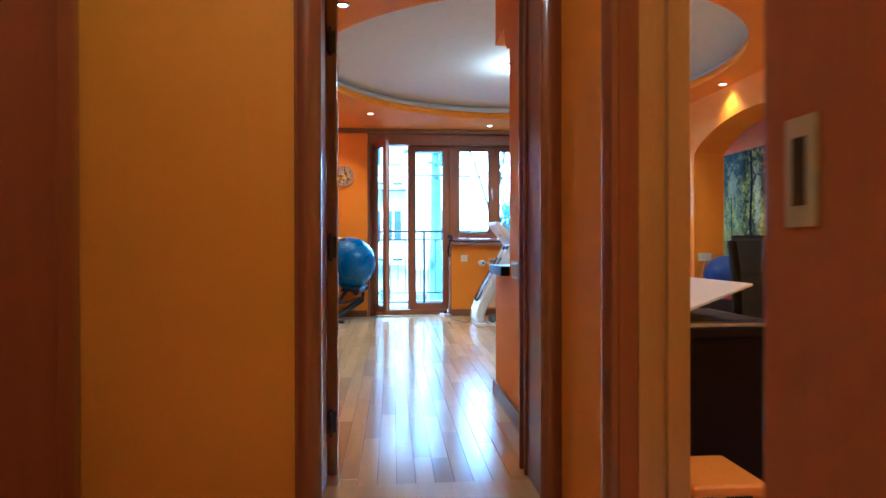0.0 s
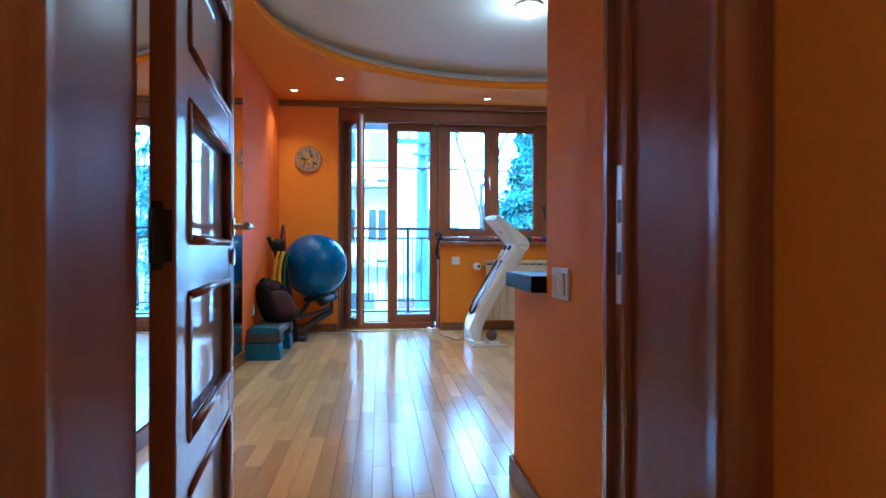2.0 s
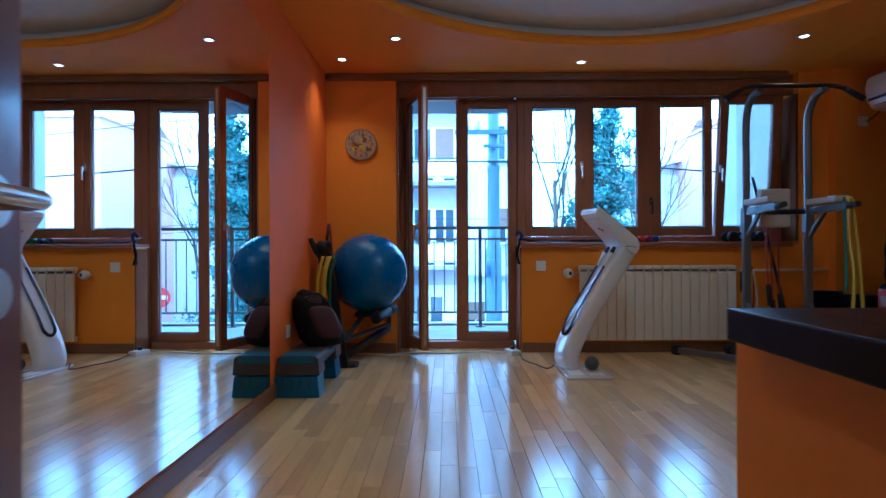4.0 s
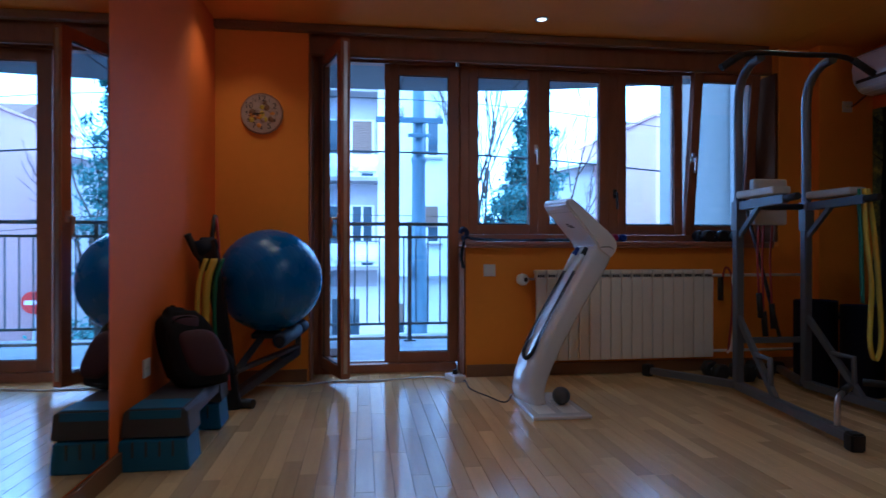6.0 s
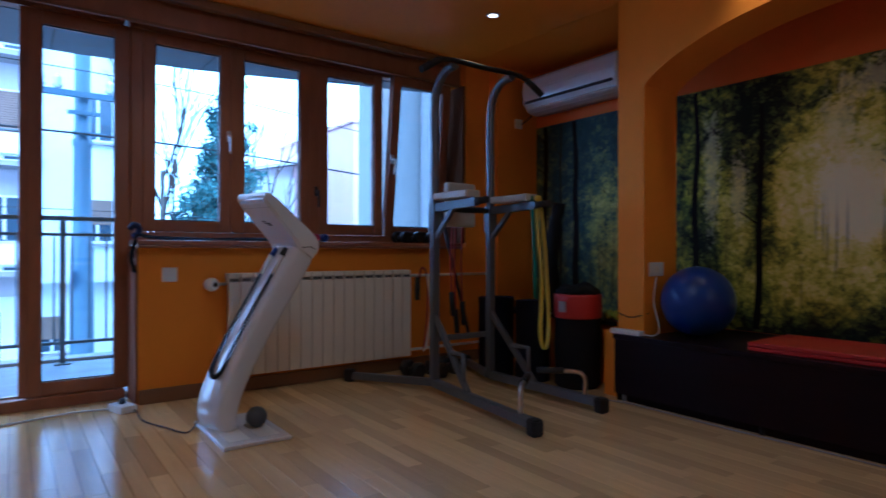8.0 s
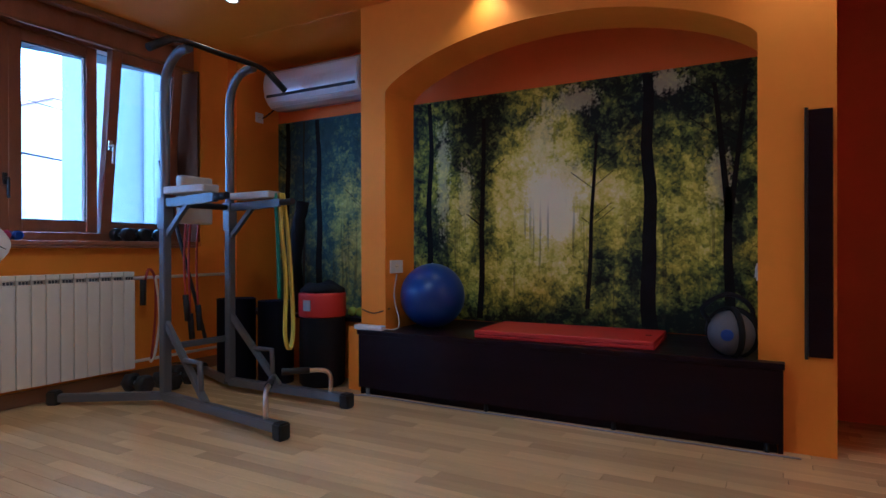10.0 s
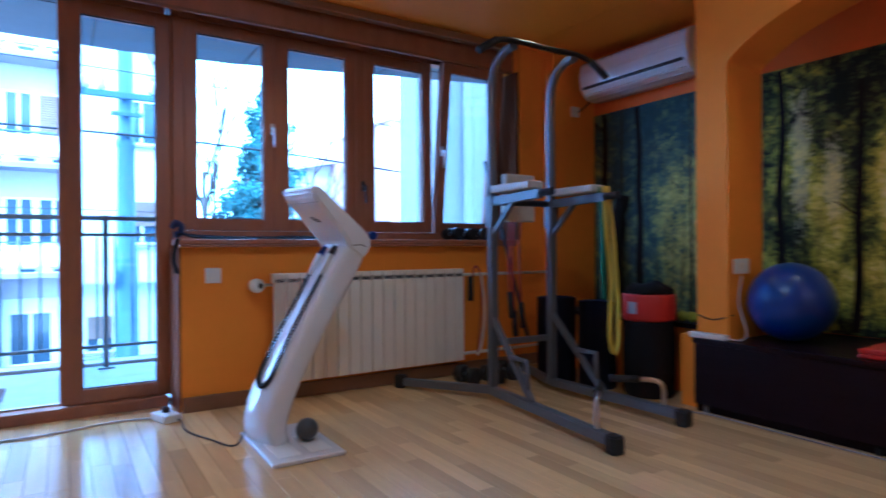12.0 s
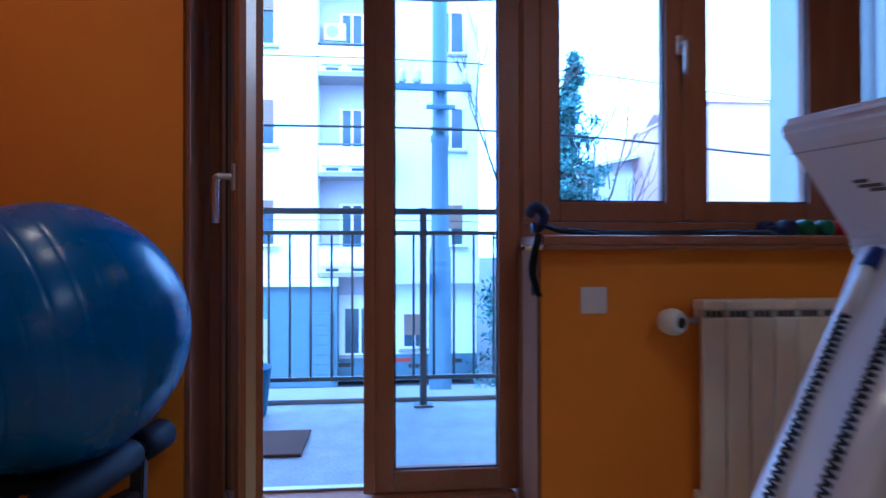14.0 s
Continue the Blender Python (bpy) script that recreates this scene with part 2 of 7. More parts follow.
# ---------------------------------------------------------------- mesh helpers
def box(bm, x0, x1, y0, y1, z0, z1, bev=0.0, seg=2):
    r = bmesh.ops.create_cube(bm, size=1)
    vs = r["verts"]
    bmesh.ops.scale(bm, vec=(abs(x1 - x0), abs(y1 - y0), abs(z1 - z0)), verts=vs)
    bmesh.ops.translate(bm, vec=((x0 + x1) / 2, (y0 + y1) / 2, (z0 + z1) / 2), verts=vs)
    if bev:
        es = list({e for v in vs for e in v.link_edges})
        bmesh.ops.bevel(bm, geom=es, offset=bev, segments=seg, affect="EDGES", profile=0.6)
    return bm


def boxed(*a, **k):
    return box(bmesh.new(), *a, **k)


def slab(bm, a, b, w, h, up=(0, 0, 1), bev=0.0):
    """A straight bar of section w x h from a to b."""
    a, b = Vector(a), Vector(b)
    d = b - a
    x = d.cross(Vector(up)).normalized() if d.cross(Vector(up)).length > 1e-6 else Vector((1, 0, 0))
    z = x.cross(d).normalized()
    r = bmesh.ops.create_cube(bm, size=1)
    vs = r["verts"]
    m = Matrix((x * w, d, z * h)).transposed().to_4x4()
    m.translation = (a + b) / 2
    bmesh.ops.transform(bm, matrix=m, verts=vs)
    if bev:
        es = list({e for v in vs for e in v.link_edges})
        bmesh.ops.bevel(bm, geom=es, offset=bev, segments=2, affect="EDGES")
    return bm


def tube(bm, pts, r, n=10, closed=False, caps=True):
    """A round tube along pts; r may be a list."""
    pts = [Vector(p) for p in pts]
    rings, prev = [], None
    for i, p in enumerate(pts):
        q0 = pts[i - 1] if i or closed else p
        q1 = pts[(i + 1) % len(pts)] if i < len(pts) - 1 or closed else p
        d = (q1 - q0).normalized()
        if prev is None:
            prev = d.orthogonal().normalized()
        x = (prev - d * prev.dot(d)).normalized()
        prev = x
        y = d.cross(x)
        rr = r[i] if isinstance(r, (list, tuple)) else r
        rings.append([bm.verts.new(p + (x * math.cos(2 * math.pi * k / n) + y * math.sin(2 * math.pi * k / n)) * rr) for k in range(n)])
    for i in range(len(rings) - (0 if closed else 1)):
        a, b = rings[i], rings[(i + 1) % len(rings)]
        for k in range(n):
            bm.faces.new((a[k], a[(k + 1) % n], b[(k + 1) % n], b[k])).smooth = True
    if caps and not closed:
        bm.faces.new(rings[0][::-1]), bm.faces.new(rings[-1])
    return bm


def curve_pts(pts, n=8):
    """Catmull-Rom through pts."""
    P = [Vector(p) for p in pts]
    P = [2 * P[0] - P[1]] + P + [2 * P[-1] - P[-2]]
    out = []
    for i in range(1, len(P) - 2):
        for k in range(n):
            t = k / n
            a, b, c, d = P[i - 1], P[i], P[i + 1], P[i + 2]
            out.append(0.5 * ((2 * b) + (c - a) * t + (2 * a - 5 * b + 4 * c - d) * t * t + (3 * b - a - 3 * c + d) * t ** 3))
    return out + [P[-2]]


def lathe(bm, prof, n=32, at=(0, 0, 0), axis="z", ring=False):
    """Revolve (radius, height) pairs."""
    rings = []
    for r, h in prof:
        circle = []
        for k in range(n):
            a = 2 * math.pi * k / n
            p = (r * math.cos(a), r * math.sin(a), h)
            if axis == "y":
                p = (p[0], h, p[1])
            elif axis == "x":
                p = (h, p[0], p[1])
            circle.append(bm.verts.new((p[0] + at[0], p[1] + at[1], p[2] + at[2])))
        rings.append(circle)
    for a, b in zip(rings, rings[1:] + (rings[:1] if ring else [])):
        for k in range(n):
            bm.faces.new((a[k], a[(k + 1) % n], b[(k + 1) % n], b[k])).smooth = True
    if not ring:
        bm.faces.new(rings[0][::-1]), bm.faces.new(rings[-1])
    bmesh.ops.recalc_face_normals(bm, faces=bm.faces[:])
    return bm


def extrude_poly(bm, poly, axis, a, b, smooth=False):
    """A prism: poly in the plane across axis, from a to b. axis y: poly is (x, z); x: (y, z); z: (x, y)."""
    def P(u, v, w):
        return {"y": (u, w, v), "x": (w, u, v), "z": (u, v, w)}[axis]
    A = [bm.verts.new(P(u, v, a)) for u, v in poly]
    B = [bm.verts.new(P(u, v, b)) for u, v in poly]
    n = len(poly)
    for i in range(n):
        bm.faces.new((A[i], A[(i + 1) % n], B[(i + 1) % n], B[i])).smooth = smooth
    bm.faces.new(A[::-1]), bm.faces.new(B)
    bmesh.ops.recalc_face_normals(bm, faces=bm.faces[:])
    return bm


def ball(bm, c, r, u=32, v=20, squash=1.0):
    s = bmesh.ops.create_uvsphere(bm, u_segments=u, v_segments=v, radius=r)
    bmesh.ops.scale(bm, vec=(1, 1, squash), verts=s["verts"])
    bmesh.ops.translate(bm, vec=c, verts=s["verts"])
    for f in bm.faces:
        f.smooth = True
    return bm


def mesh_of(name, bm, material):
    me = bpy.data.meshes.new(name)
    bm.to_mesh(me)
    bm.free()
    me.materials.append(material)
    return me


def part(name, bm, material, parent, label=""):
    ob = new(name, mesh_of(name, bm, material))
    if parent:
        ob.parent = parent
        ob.matrix_parent_inverse = parent.matrix_world.inverted() if parent.type != "EMPTY" else Matrix.Translation(parent.location).inverted()
    if label:
        tagged(ob, label)
    return ob


def thing(name, at, label, category, group="", kind=""):
    ob = new(name)
    ob.location = at
    ob.empty_display_size = 0.1
    return tagged(ob, label, category, group, kind)


def solid(name, bm, material, label, category, group="", kind=""):
    return tagged(new(name, mesh_of(name, bm, material)), label, category, group, kind)


def struct(name, bm, material, label, category="wall"):
    return solid(name, bm, material, label, category, kind="structure")


def letters(name, text, size, m, material, parent, label=""):
    """Flat raised text as a mesh, facing +z of m."""
    cu = bpy.data.curves.new(name, "FONT")
    cu.body, cu.size, cu.extrude, cu.align_x, cu.align_y = text, size, 0.0006, "CENTER", "CENTER"
    tmp = new(name + "_tmp", cu)
    me = bpy.data.meshes.new_from_object(tmp.evaluated_get(bpy.context.evaluated_depsgraph_get()))
    bpy.data.objects.remove(tmp)
    me.materials.clear()
    me.materials.append(material)
    me.transform(m)
    ob = new(name, me)
    ob.parent = parent
    ob.matrix_parent_inverse = Matrix.Translation(parent.location).inverted()
    return ob

# ---------------------------------------------------------------- structure
CEIL = 2.43
WY = 7.69          # inner face of the window wall
LX = -0.965        # left wall
AX = 3.16          # face of the arch wall
MX = 3.85          # wall with the mural
WALL = "plain orange painted plaster wall"

# left wall and the corner beside the balcony door
struct("wall_west", boxed(LX - 0.2, LX, 2.27, WY, 0, 2.7), CORAL, "coral orange painted plaster wall beside the mirror")
wn = bmesh.new()
box(wn, LX - 0.2, -0.354, WY, 8.06, 0, 2.7)
struct("wall_north_a", wn, ORANGE, "narrow orange plaster wall that carries the clock")
wn = bmesh.new()
box(wn, 0.735, 3.15, WY, 8.06, 0, 0.925)
struct("wall_north_b", wn, ORANGE, "low orange parapet wall under the window")
wn = bmesh.new()
box(wn, 3.15, MX + 0.2, WY, 8.06, 0, 2.7)
struct("wall_north_c", wn, ORANGE, "orange plaster wall beside the window")
struct("wall_north_d", boxed(-0.354, 3.15, 7.80, 8.06, 2.47, 2.7), ORANGE, "plaster lintel above the window")
struct("wall_chase", boxed(3.40, MX, 7.585, WY - 0.002, 0, 2.6), ORANGE, "orange boxed-in corner chase")
struct("wall_east", boxed(MX, MX + 0.2, 3.2, WY, 0, 2.7), CORAL, "coral red wall behind the forest mural")

# arch wall with pillar and pier
arch = bmesh.new()
A0, A1, ZS, ZT = 3.965, 6.005, 1.872, 2.150
n = 28
cx, hw, rise = (A0 + A1) / 2, (A1 - A0) / 2, ZT - ZS
prof = [(cx - hw * math.cos(math.pi * k / n), ZS + rise * (1 - math.cos(math.pi * k / n) ** 2) ** 0.75) for k in range(n + 1)]
poly = [(A0 - 0.62, 0), (A0, 0)] + prof + [(A1, 0), (A1 + 0.185, 0), (A1 + 0.185, CEIL + 0.1), (A0 - 0.62, CEIL + 0.1)]
for i in range(len(prof) - 1):
    (ya, za), (yb, zb) = prof[i], prof[i + 1]
    box_pts = [(ya, za), (yb, zb), (yb, CEIL + 0.1), (ya, CEIL + 0.1)]
    extrude_poly(arch, box_pts, "x", AX, AX + 0.33)
bmesh.ops.remove_doubles(arch, verts=arch.verts[:], dist=1e-4)
inner = [f for f in arch.faces if len({round(v.co.y, 4) for v in f.verts}) == 1 and min(v.co.y for v in f.verts) > A0 + 0.01 and max(v.co.y for v in f.verts) < A1 - 0.01]
bmesh.ops.delete(arch, geom=inner, context="FACES")
box(arch, AX, AX + 0.33, A1, A1 + 0.185, 0, CEIL + 0.1)
box(arch, AX, AX + 0.33, A0 - 0.30, A0, 0, CEIL + 0.1)
struct("wall_arch", arch, ORANGE, "orange plaster wall with a shallow arch on a slim pillar")
struct("wall_niche_side", boxed(AX + 0.33, MX, 3.75, 3.962, 0, CEIL), ORANGE, "orange side wall of the niche")
struct("wall_pier_back", boxed(AX + 0.05, MX, 3.0, 3.4, 0, CEIL), ORANGE, WALL)

# wall between room and hall, with the door opening
W0, W1 = 1.98, 2.31
OX0, OX1 = -0.285, 0.500
wd = bmesh.new()
box(wd, -1.25, OX0 - 0.02, W0, 2.24, 0, 2.7)
box(wd, -1.25, OX0 - 0.075, 2.24, W1, 0, 2.7)
box(wd, OX1 + 0.02, 0.80, W0, W1, 0, 2.7)
box(wd, OX0 - 0.02, OX1 + 0.02, W0, W1, 2.06, 2.7)
struct("wall_south", wd, ORANGE, "orange plaster wall around the room door")
struct("wall_hall_north", boxed(-1.065, OX0 - 0.074, W0 - 0.006, W0 - 0.0005, 0, 2.61), HALLTINT, "orange plaster on the hall side of the door wall, tinted for hall light")
# short wall to the right of the door, then the half wall
ws = boxed(0.60, 0.78, W1, 3.095, 0, 2.7)
struct("wall_stub", ws, ORANGE, "short orange plaster wall with a light switch")
hw_ = boxed(0.602, 0.77, 3.097, 3.545, 0, 0.745)
struct("wall_half", hw_, ORANGE, "orange half wall under a dark counter board")
hd = bmesh.new()
ah = [(3.097, 2.70), (3.097, 1.98)] + [(3.097 + 0.16 * math.sin(k * math.pi / 16), 2.14 - 0.16 * math.cos(k * math.pi / 16)) for k in range(1, 9)] + [(3.545, 2.14), (3.545, 2.70)]
extrude_poly(hd, ah, "x", 0.602, 0.77)
struct("wall_header", hd, ORANGE, "orange plaster header over the half wall")
# corridor
RW = 0.56
wr = bmesh.new()
box(wr, RW, RW + 0.19, 1.455, W0, 0, 2.7)
box(wr, RW, RW + 0.19, 0.515, 1.455, 2.06, 2.7)
struct("wall_hall_east", wr, DEEPHALLTINT, "orange plaster wall between hall and dining corner, tinted for hall light")
wj = bmesh.new()
box(wj, 0.385, RW + 0.19, 0.33, 0.51, 0, 2.7)
box(wj, -1.3, -0.52, 0.33, 0.51, 0, 2.7)
box(wj, -0.52, 0.385, 0.33, 0.51, 2.06, 2.7)
struct("wall_hall_door", wj, HALLTINT, "orange plaster wall around the first doorway")
wh = bmesh.new()
box(wh, -1.25, -1.07, 0.51, W0, 0, 2.7)
struct("wall_hall_west", wh, HALLTINT, "orange plaster wall at the end of the hall")
wb = bmesh.new()
box(wb, -1.6, 0.775, -1.7, -1.5, 0, 2.7)
box(wb, -1.8, -1.6, -1.7, 0.4, 0, 2.7)
box(wb, 0.775, 0.9, -1.5, 0.40, 0, 2.7)
struct("wall_back_room", wb, HALLTINT, WALL)
wk = bmesh.new()
box(wk, 0.775, 4.05, 0.2, 0.38, 0, 2.7)
box(wk, 3.85, 4.05, 0.38, 3.2, 0, 2.7)
struct("wall_dining", wk, HALLTINT, "orange plaster wall of the dining corner")

# ceilings: lowered orange border with an oval opening, white ceiling above
def oval(n=96, grow=0.0):
    out = []
    for k in range(n):
        a = 2 * math.pi * k / n
        c, s = math.cos(a), math.sin(a)
        out.append((1.35 + ((1.52 if c > 0 else 2.06) + grow) * c, 5.16 + (1.82 + grow) * s))
    return out


def ring_plate(bm, inner_pts, x0, x1, y0, y1, z0, z1):
    """A plate with an oval hole: the hole's rim and both faces."""
    n = len(inner_pts)
    outer = []
    for x, y in inner_pts:
        dx, dy = x - 1.35, y - 5.16
        t = min((x1 - 1.35) / dx if dx > 1e-9 else 1e9, (x0 - 1.35) / dx if dx < -1e-9 else 1e9, (y1 - 5.16) / dy if dy > 1e-9 else 1e9, (y0 - 5.16) / dy if dy < -1e-9 else 1e9)
        outer.append((1.35 + dx * t, 5.16 + dy * t))
    I0 = [bm.verts.new((x, y, z0)) for x, y in inner_pts]
    I1 = [bm.verts.new((x, y, z1)) for x, y in inner_pts]
    O0 = [bm.verts.new((x, y, z0)) for x, y in outer]
    O1 = [bm.verts.new((x, y, z1)) for x, y in outer]
    for i in range(n):
        j = (i + 1) % n
        bm.faces.new((I0[i], O0[i], O0[j], I0[j]))
        bm.faces.new((I1[j], O1[j], O1[i], I1[i]))
        bm.faces.new((I0[j], I1[j], I1[i], I0[i])).smooth = True
    # corners
    for cxx, cyy in ((x0, y0), (x0, y1), (x1, y0), (x1, y1)):
        near = sorted(range(n), key=lambda k: (outer[k][0] - cxx) ** 2 + (outer[k][1] - cyy) ** 2)
        side_a = [k for k in near if abs(outer[k][0] - cxx) < 1e-6][:1]
        side_b = [k for k in near if abs(outer[k][1] - cyy) < 1e-6][:1]
        if side_a and side_b and side_a[0] != side_b[0]:
            c0 = bm.verts.new((cxx, cyy, z0))
            bm.faces.new((O0[side_a[0]], c0, O0[side_b[0]]))
    bmesh.ops.recalc_face_normals(bm, faces=bm.faces[:])
    return bm


struct("ceiling_border", ring_plate(bmesh.new(), oval(), LX - 0.02, AX + 0.01, 3.105, WY + 0.10, CEIL, CEIL + 0.07), ORANGE, "lowered orange plaster ceiling border with an oval opening", "ceiling")
struct("ceiling_oval", boxed(LX - 0.2, AX + 0.1, 3.0, 8.0, 2.585, 2.70), WHITE_CEIL, "white painted oval ceiling field", "ceiling")
cove = ring_plate(bmesh.new(), oval(grow=0.10), LX - 0.02, AX + 0.01, 3.105, WY + 0.10, CEIL + 0.072, 2.583)
struct("ceiling_cove", cove, WHITE_CEIL, "recessed shadow gap around the white ceiling oval", "ceiling")
struct("ceiling_south", boxed(LX - 0.02, 4.05, 0.38, 3.103, CEIL, 2.6), ORANGE, "orange ceiling over the room entrance and dining corner", "ceiling")
struct("ceiling_niche", boxed(AX + 0.012, MX, 3.0, WY, CEIL, 2.6), ORANGE, "orange ceiling of the niche", "ceiling")
struct("ceiling_hall", boxed(-1.8, 0.9, -1.7, W0, 2.62, 2.75), HALLTINT, "orange hall ceiling", "ceiling")
tr = bmesh.new()
box(tr, LX, 3.04, WY - 0.045, WY + 0.02, CEIL - 0.055, CEIL - 0.002, 0.008)
struct("trim_curtain_rail", tr, BASEWOOD, "brown wooden trim strip at the ceiling", "trim")

# floors
struct("floor_base", boxed(LX - 0.2, MX + 0.2, 2.2, 8.05, -0.12, -0.006), GAP, "dark subfloor in the joints", "floor")
struct("floor_hall", boxed(-1.8, 0.78, -1.7, 2.2, -0.12, 0.0), PLANK_FAR, "pale wooden hall floor", "floor")
struct("floor_dining", boxed(0.78, 4.05, 0.2, 2.2, -0.12, -0.006), TILE, "pale tiled floor of the dining corner", "floor")

# baseboards
def baseboard(name, x0, x1, y0, y1):
    return struct(name, boxed(x0, x1, y0, y1, 0.0, 0.085, 0.006), BASEWOOD, "brown wooden baseboard", "baseboard")


baseboard("baseboard_west", LX, LX + 0.016, 3.0, WY - 0.02)
baseboard("baseboard_north_a", LX + 0.02, -0.36, WY - 0.018, WY - 0.001)
baseboard("baseboard_north_b", 0.74, 3.39, WY - 0.018, WY - 0.001)
baseboard("baseboard_stub", 0.584, 0.5995, W1 + 0.04, 3.545)
baseboard("baseboard_half", 0.584, 0.78, 3.547, 3.562)

# mirror on the left wall
mir = thing("wall_mirror", (LX, 4.9, 0.1), "large frameless wall mirror above the baseboard", "mirror")
part("mirror_pane", boxed(LX + 0.002, LX + 0.008, 3.90, 5.985, 0.095, 2.17), MIRROR, mir)
part("mirror_edge", boxed(LX + 0.0005, LX + 0.0015, 3.898, 5.990, 0.093, 2.173), STEEL, mir)


# door casings
def casing_profile(w, d):
    """Half-round moulded casing section (across, out)."""
    return [(0, 0), (0, d * 0.55)] + [(w * (0.12 + 0.76 * k / 8), d * (0.62 + 0.38 * math.sin(math.pi * k / 8))) for k in range(9)] + [(w, d * 0.5), (w, 0)]


def casing_y(parent, x0, w, y, out, h, label=""):
    """Upright casing on a wall that faces -y (out = -1) or +y."""
    pr = [(x0 + a, y + out * b) for a, b in casing_profile(w, 0.03)]
    return part("casing", extrude_poly(bmesh.new(), pr, "z", 0, h), CASINGWOOD, parent)


def casing_x(parent, y0, w, x, out, h):
    pr = [(x + out * b, y0 + a) for a, b in casing_profile(w, 0.03)]
    return part("casing", extrude_poly(bmesh.new(), pr, "z", 0, h), CASINGWOOD, parent)


fr = thing("door_frame", (0.1, W0, 0), "dark mahogany door frame with rounded casings", "door frame", kind="structure")
casing_y(fr, OX0 - 0.075, 0.09, W0 - 0.001, -1, 2.13)
casing_y(fr, OX1 - 0.015, 0.075, W0 - 0.001, -1, 2.13)
casing_y(fr, OX0 - 0.165, 0.09, W1 + 0.001, 1, 2.13)
casing_y(fr, OX1 - 0.015, 0.09, W1 + 0.001, 1, 2.13)
part("jamb", boxed(OX0 - 0.018, OX0, W0, 2.243, 0, 2.05, 0.003), DOORWOOD, fr)
part("rebate", boxed(OX0 - 0.074, OX0 - 0.066, 2.2435, W1, 0, 2.05, 0.002), DOORWOOD, fr)
part("jamb", boxed(OX1, OX1 + 0.018, W0, W1, 0, 2.05, 0.003), DOORWOOD, fr)
part("head", boxed(OX0, OX1, W0, W1, 2.03, 2.058, 0.003), DOORWOOD, fr)
part("stop", boxed(OX1 - 0.012, OX1 - 0.0005, W1 - 0.075, W1 - 0.055, 0, 2.03, 0.003), DOORWOOD, fr)
sp = part("strike_plate", boxed(OX1 - 0.004, OX1 - 0.0005, W1 - 0.045, W1 - 0.015, 0.79, 1.03, 0.001), STEEL, fr, "steel strike plate")
part("latch_slot", boxed(OX1 - 0.0055, OX1 - 0.0042, W1 - 0.037, W1 - 0.023, 0.93, 0.97), BLACKMET, sp)
part("latch_slot", boxed(OX1 - 0.0055, OX1 - 0.0042, W1 - 0.037, W1 - 0.023, 0.84, 0.88), BLACKMET, sp)

f2 = thing("side_door_frame", (RW, 1.0, 0), "dark mahogany frame of the dining doorway", "door frame", kind="structure")
casing_x(f2, 1.437, 0.075, RW - 0.001, -1, 2.13)
part("jamb_edge", boxed(RW, RW + 0.054, 1.436, 1.4535, 0, 2.05, 0.004), DOORWOOD, f2)
part("jamb", boxed(RW + 0.0545, RW + 0.19, 1.437, 1.4535, 0, 2.05, 0.004), JAMBWOOD, f2, "pale varnished jamb board")
part("jamb_stop", boxed(RW + 0.13, RW + 0.19, 1.424, 1.4365, 0, 2.05, 0.003), JAMBWOOD, f2)
part("head", boxed(RW, RW + 0.19, 0.52, 1.437, 2.03, 2.058, 0.003), DOORWOOD, f2)
f0 = thing("hall_door_frame", (0.3, 0.3, 0), "dark mahogany frame of the first doorway", "door frame", kind="structure")
part("jamb", boxed(0.36, 0.384, 0.32, 0.516, 0, 2.05, 0.004), DOORWOOD, f0)
part("jamb", boxed(-0.52, -0.496, 0.32, 0.516, 0, 2.05, 0.004), DOORWOOD, f0)
part("head", boxed(-0.496, 0.36, 0.32, 0.516, 2.03, 2.058, 0.003), DOORWOOD, f0)
sp = part("strike_plate", boxed(0.3555, 0.3595, 0.432, 0.474, 0.925, 1.03, 0.001), SILVER, f0, "worn steel strike plate")
part("latch_slot", boxed(0.3540, 0.3552, 0.445, 0.462, 0.945, 1.01), BLACKMET, sp)
f3 = thing("hall_end_door", (-1.07, 1.6, 0), "closed dark mahogany door at the end of the hall", "door", kind="structure")
casing_x(f3, 1.84, 0.13, -1.069, 1, 2.12)
casing_x(f3, 0.95, 0.13, -1.069, 1, 2.12)
part("door_leaf", boxed(-1.068, -1.055, 1.08, 1.84, 0.005, 2.05, 0.003), DOORWOOD, f3)


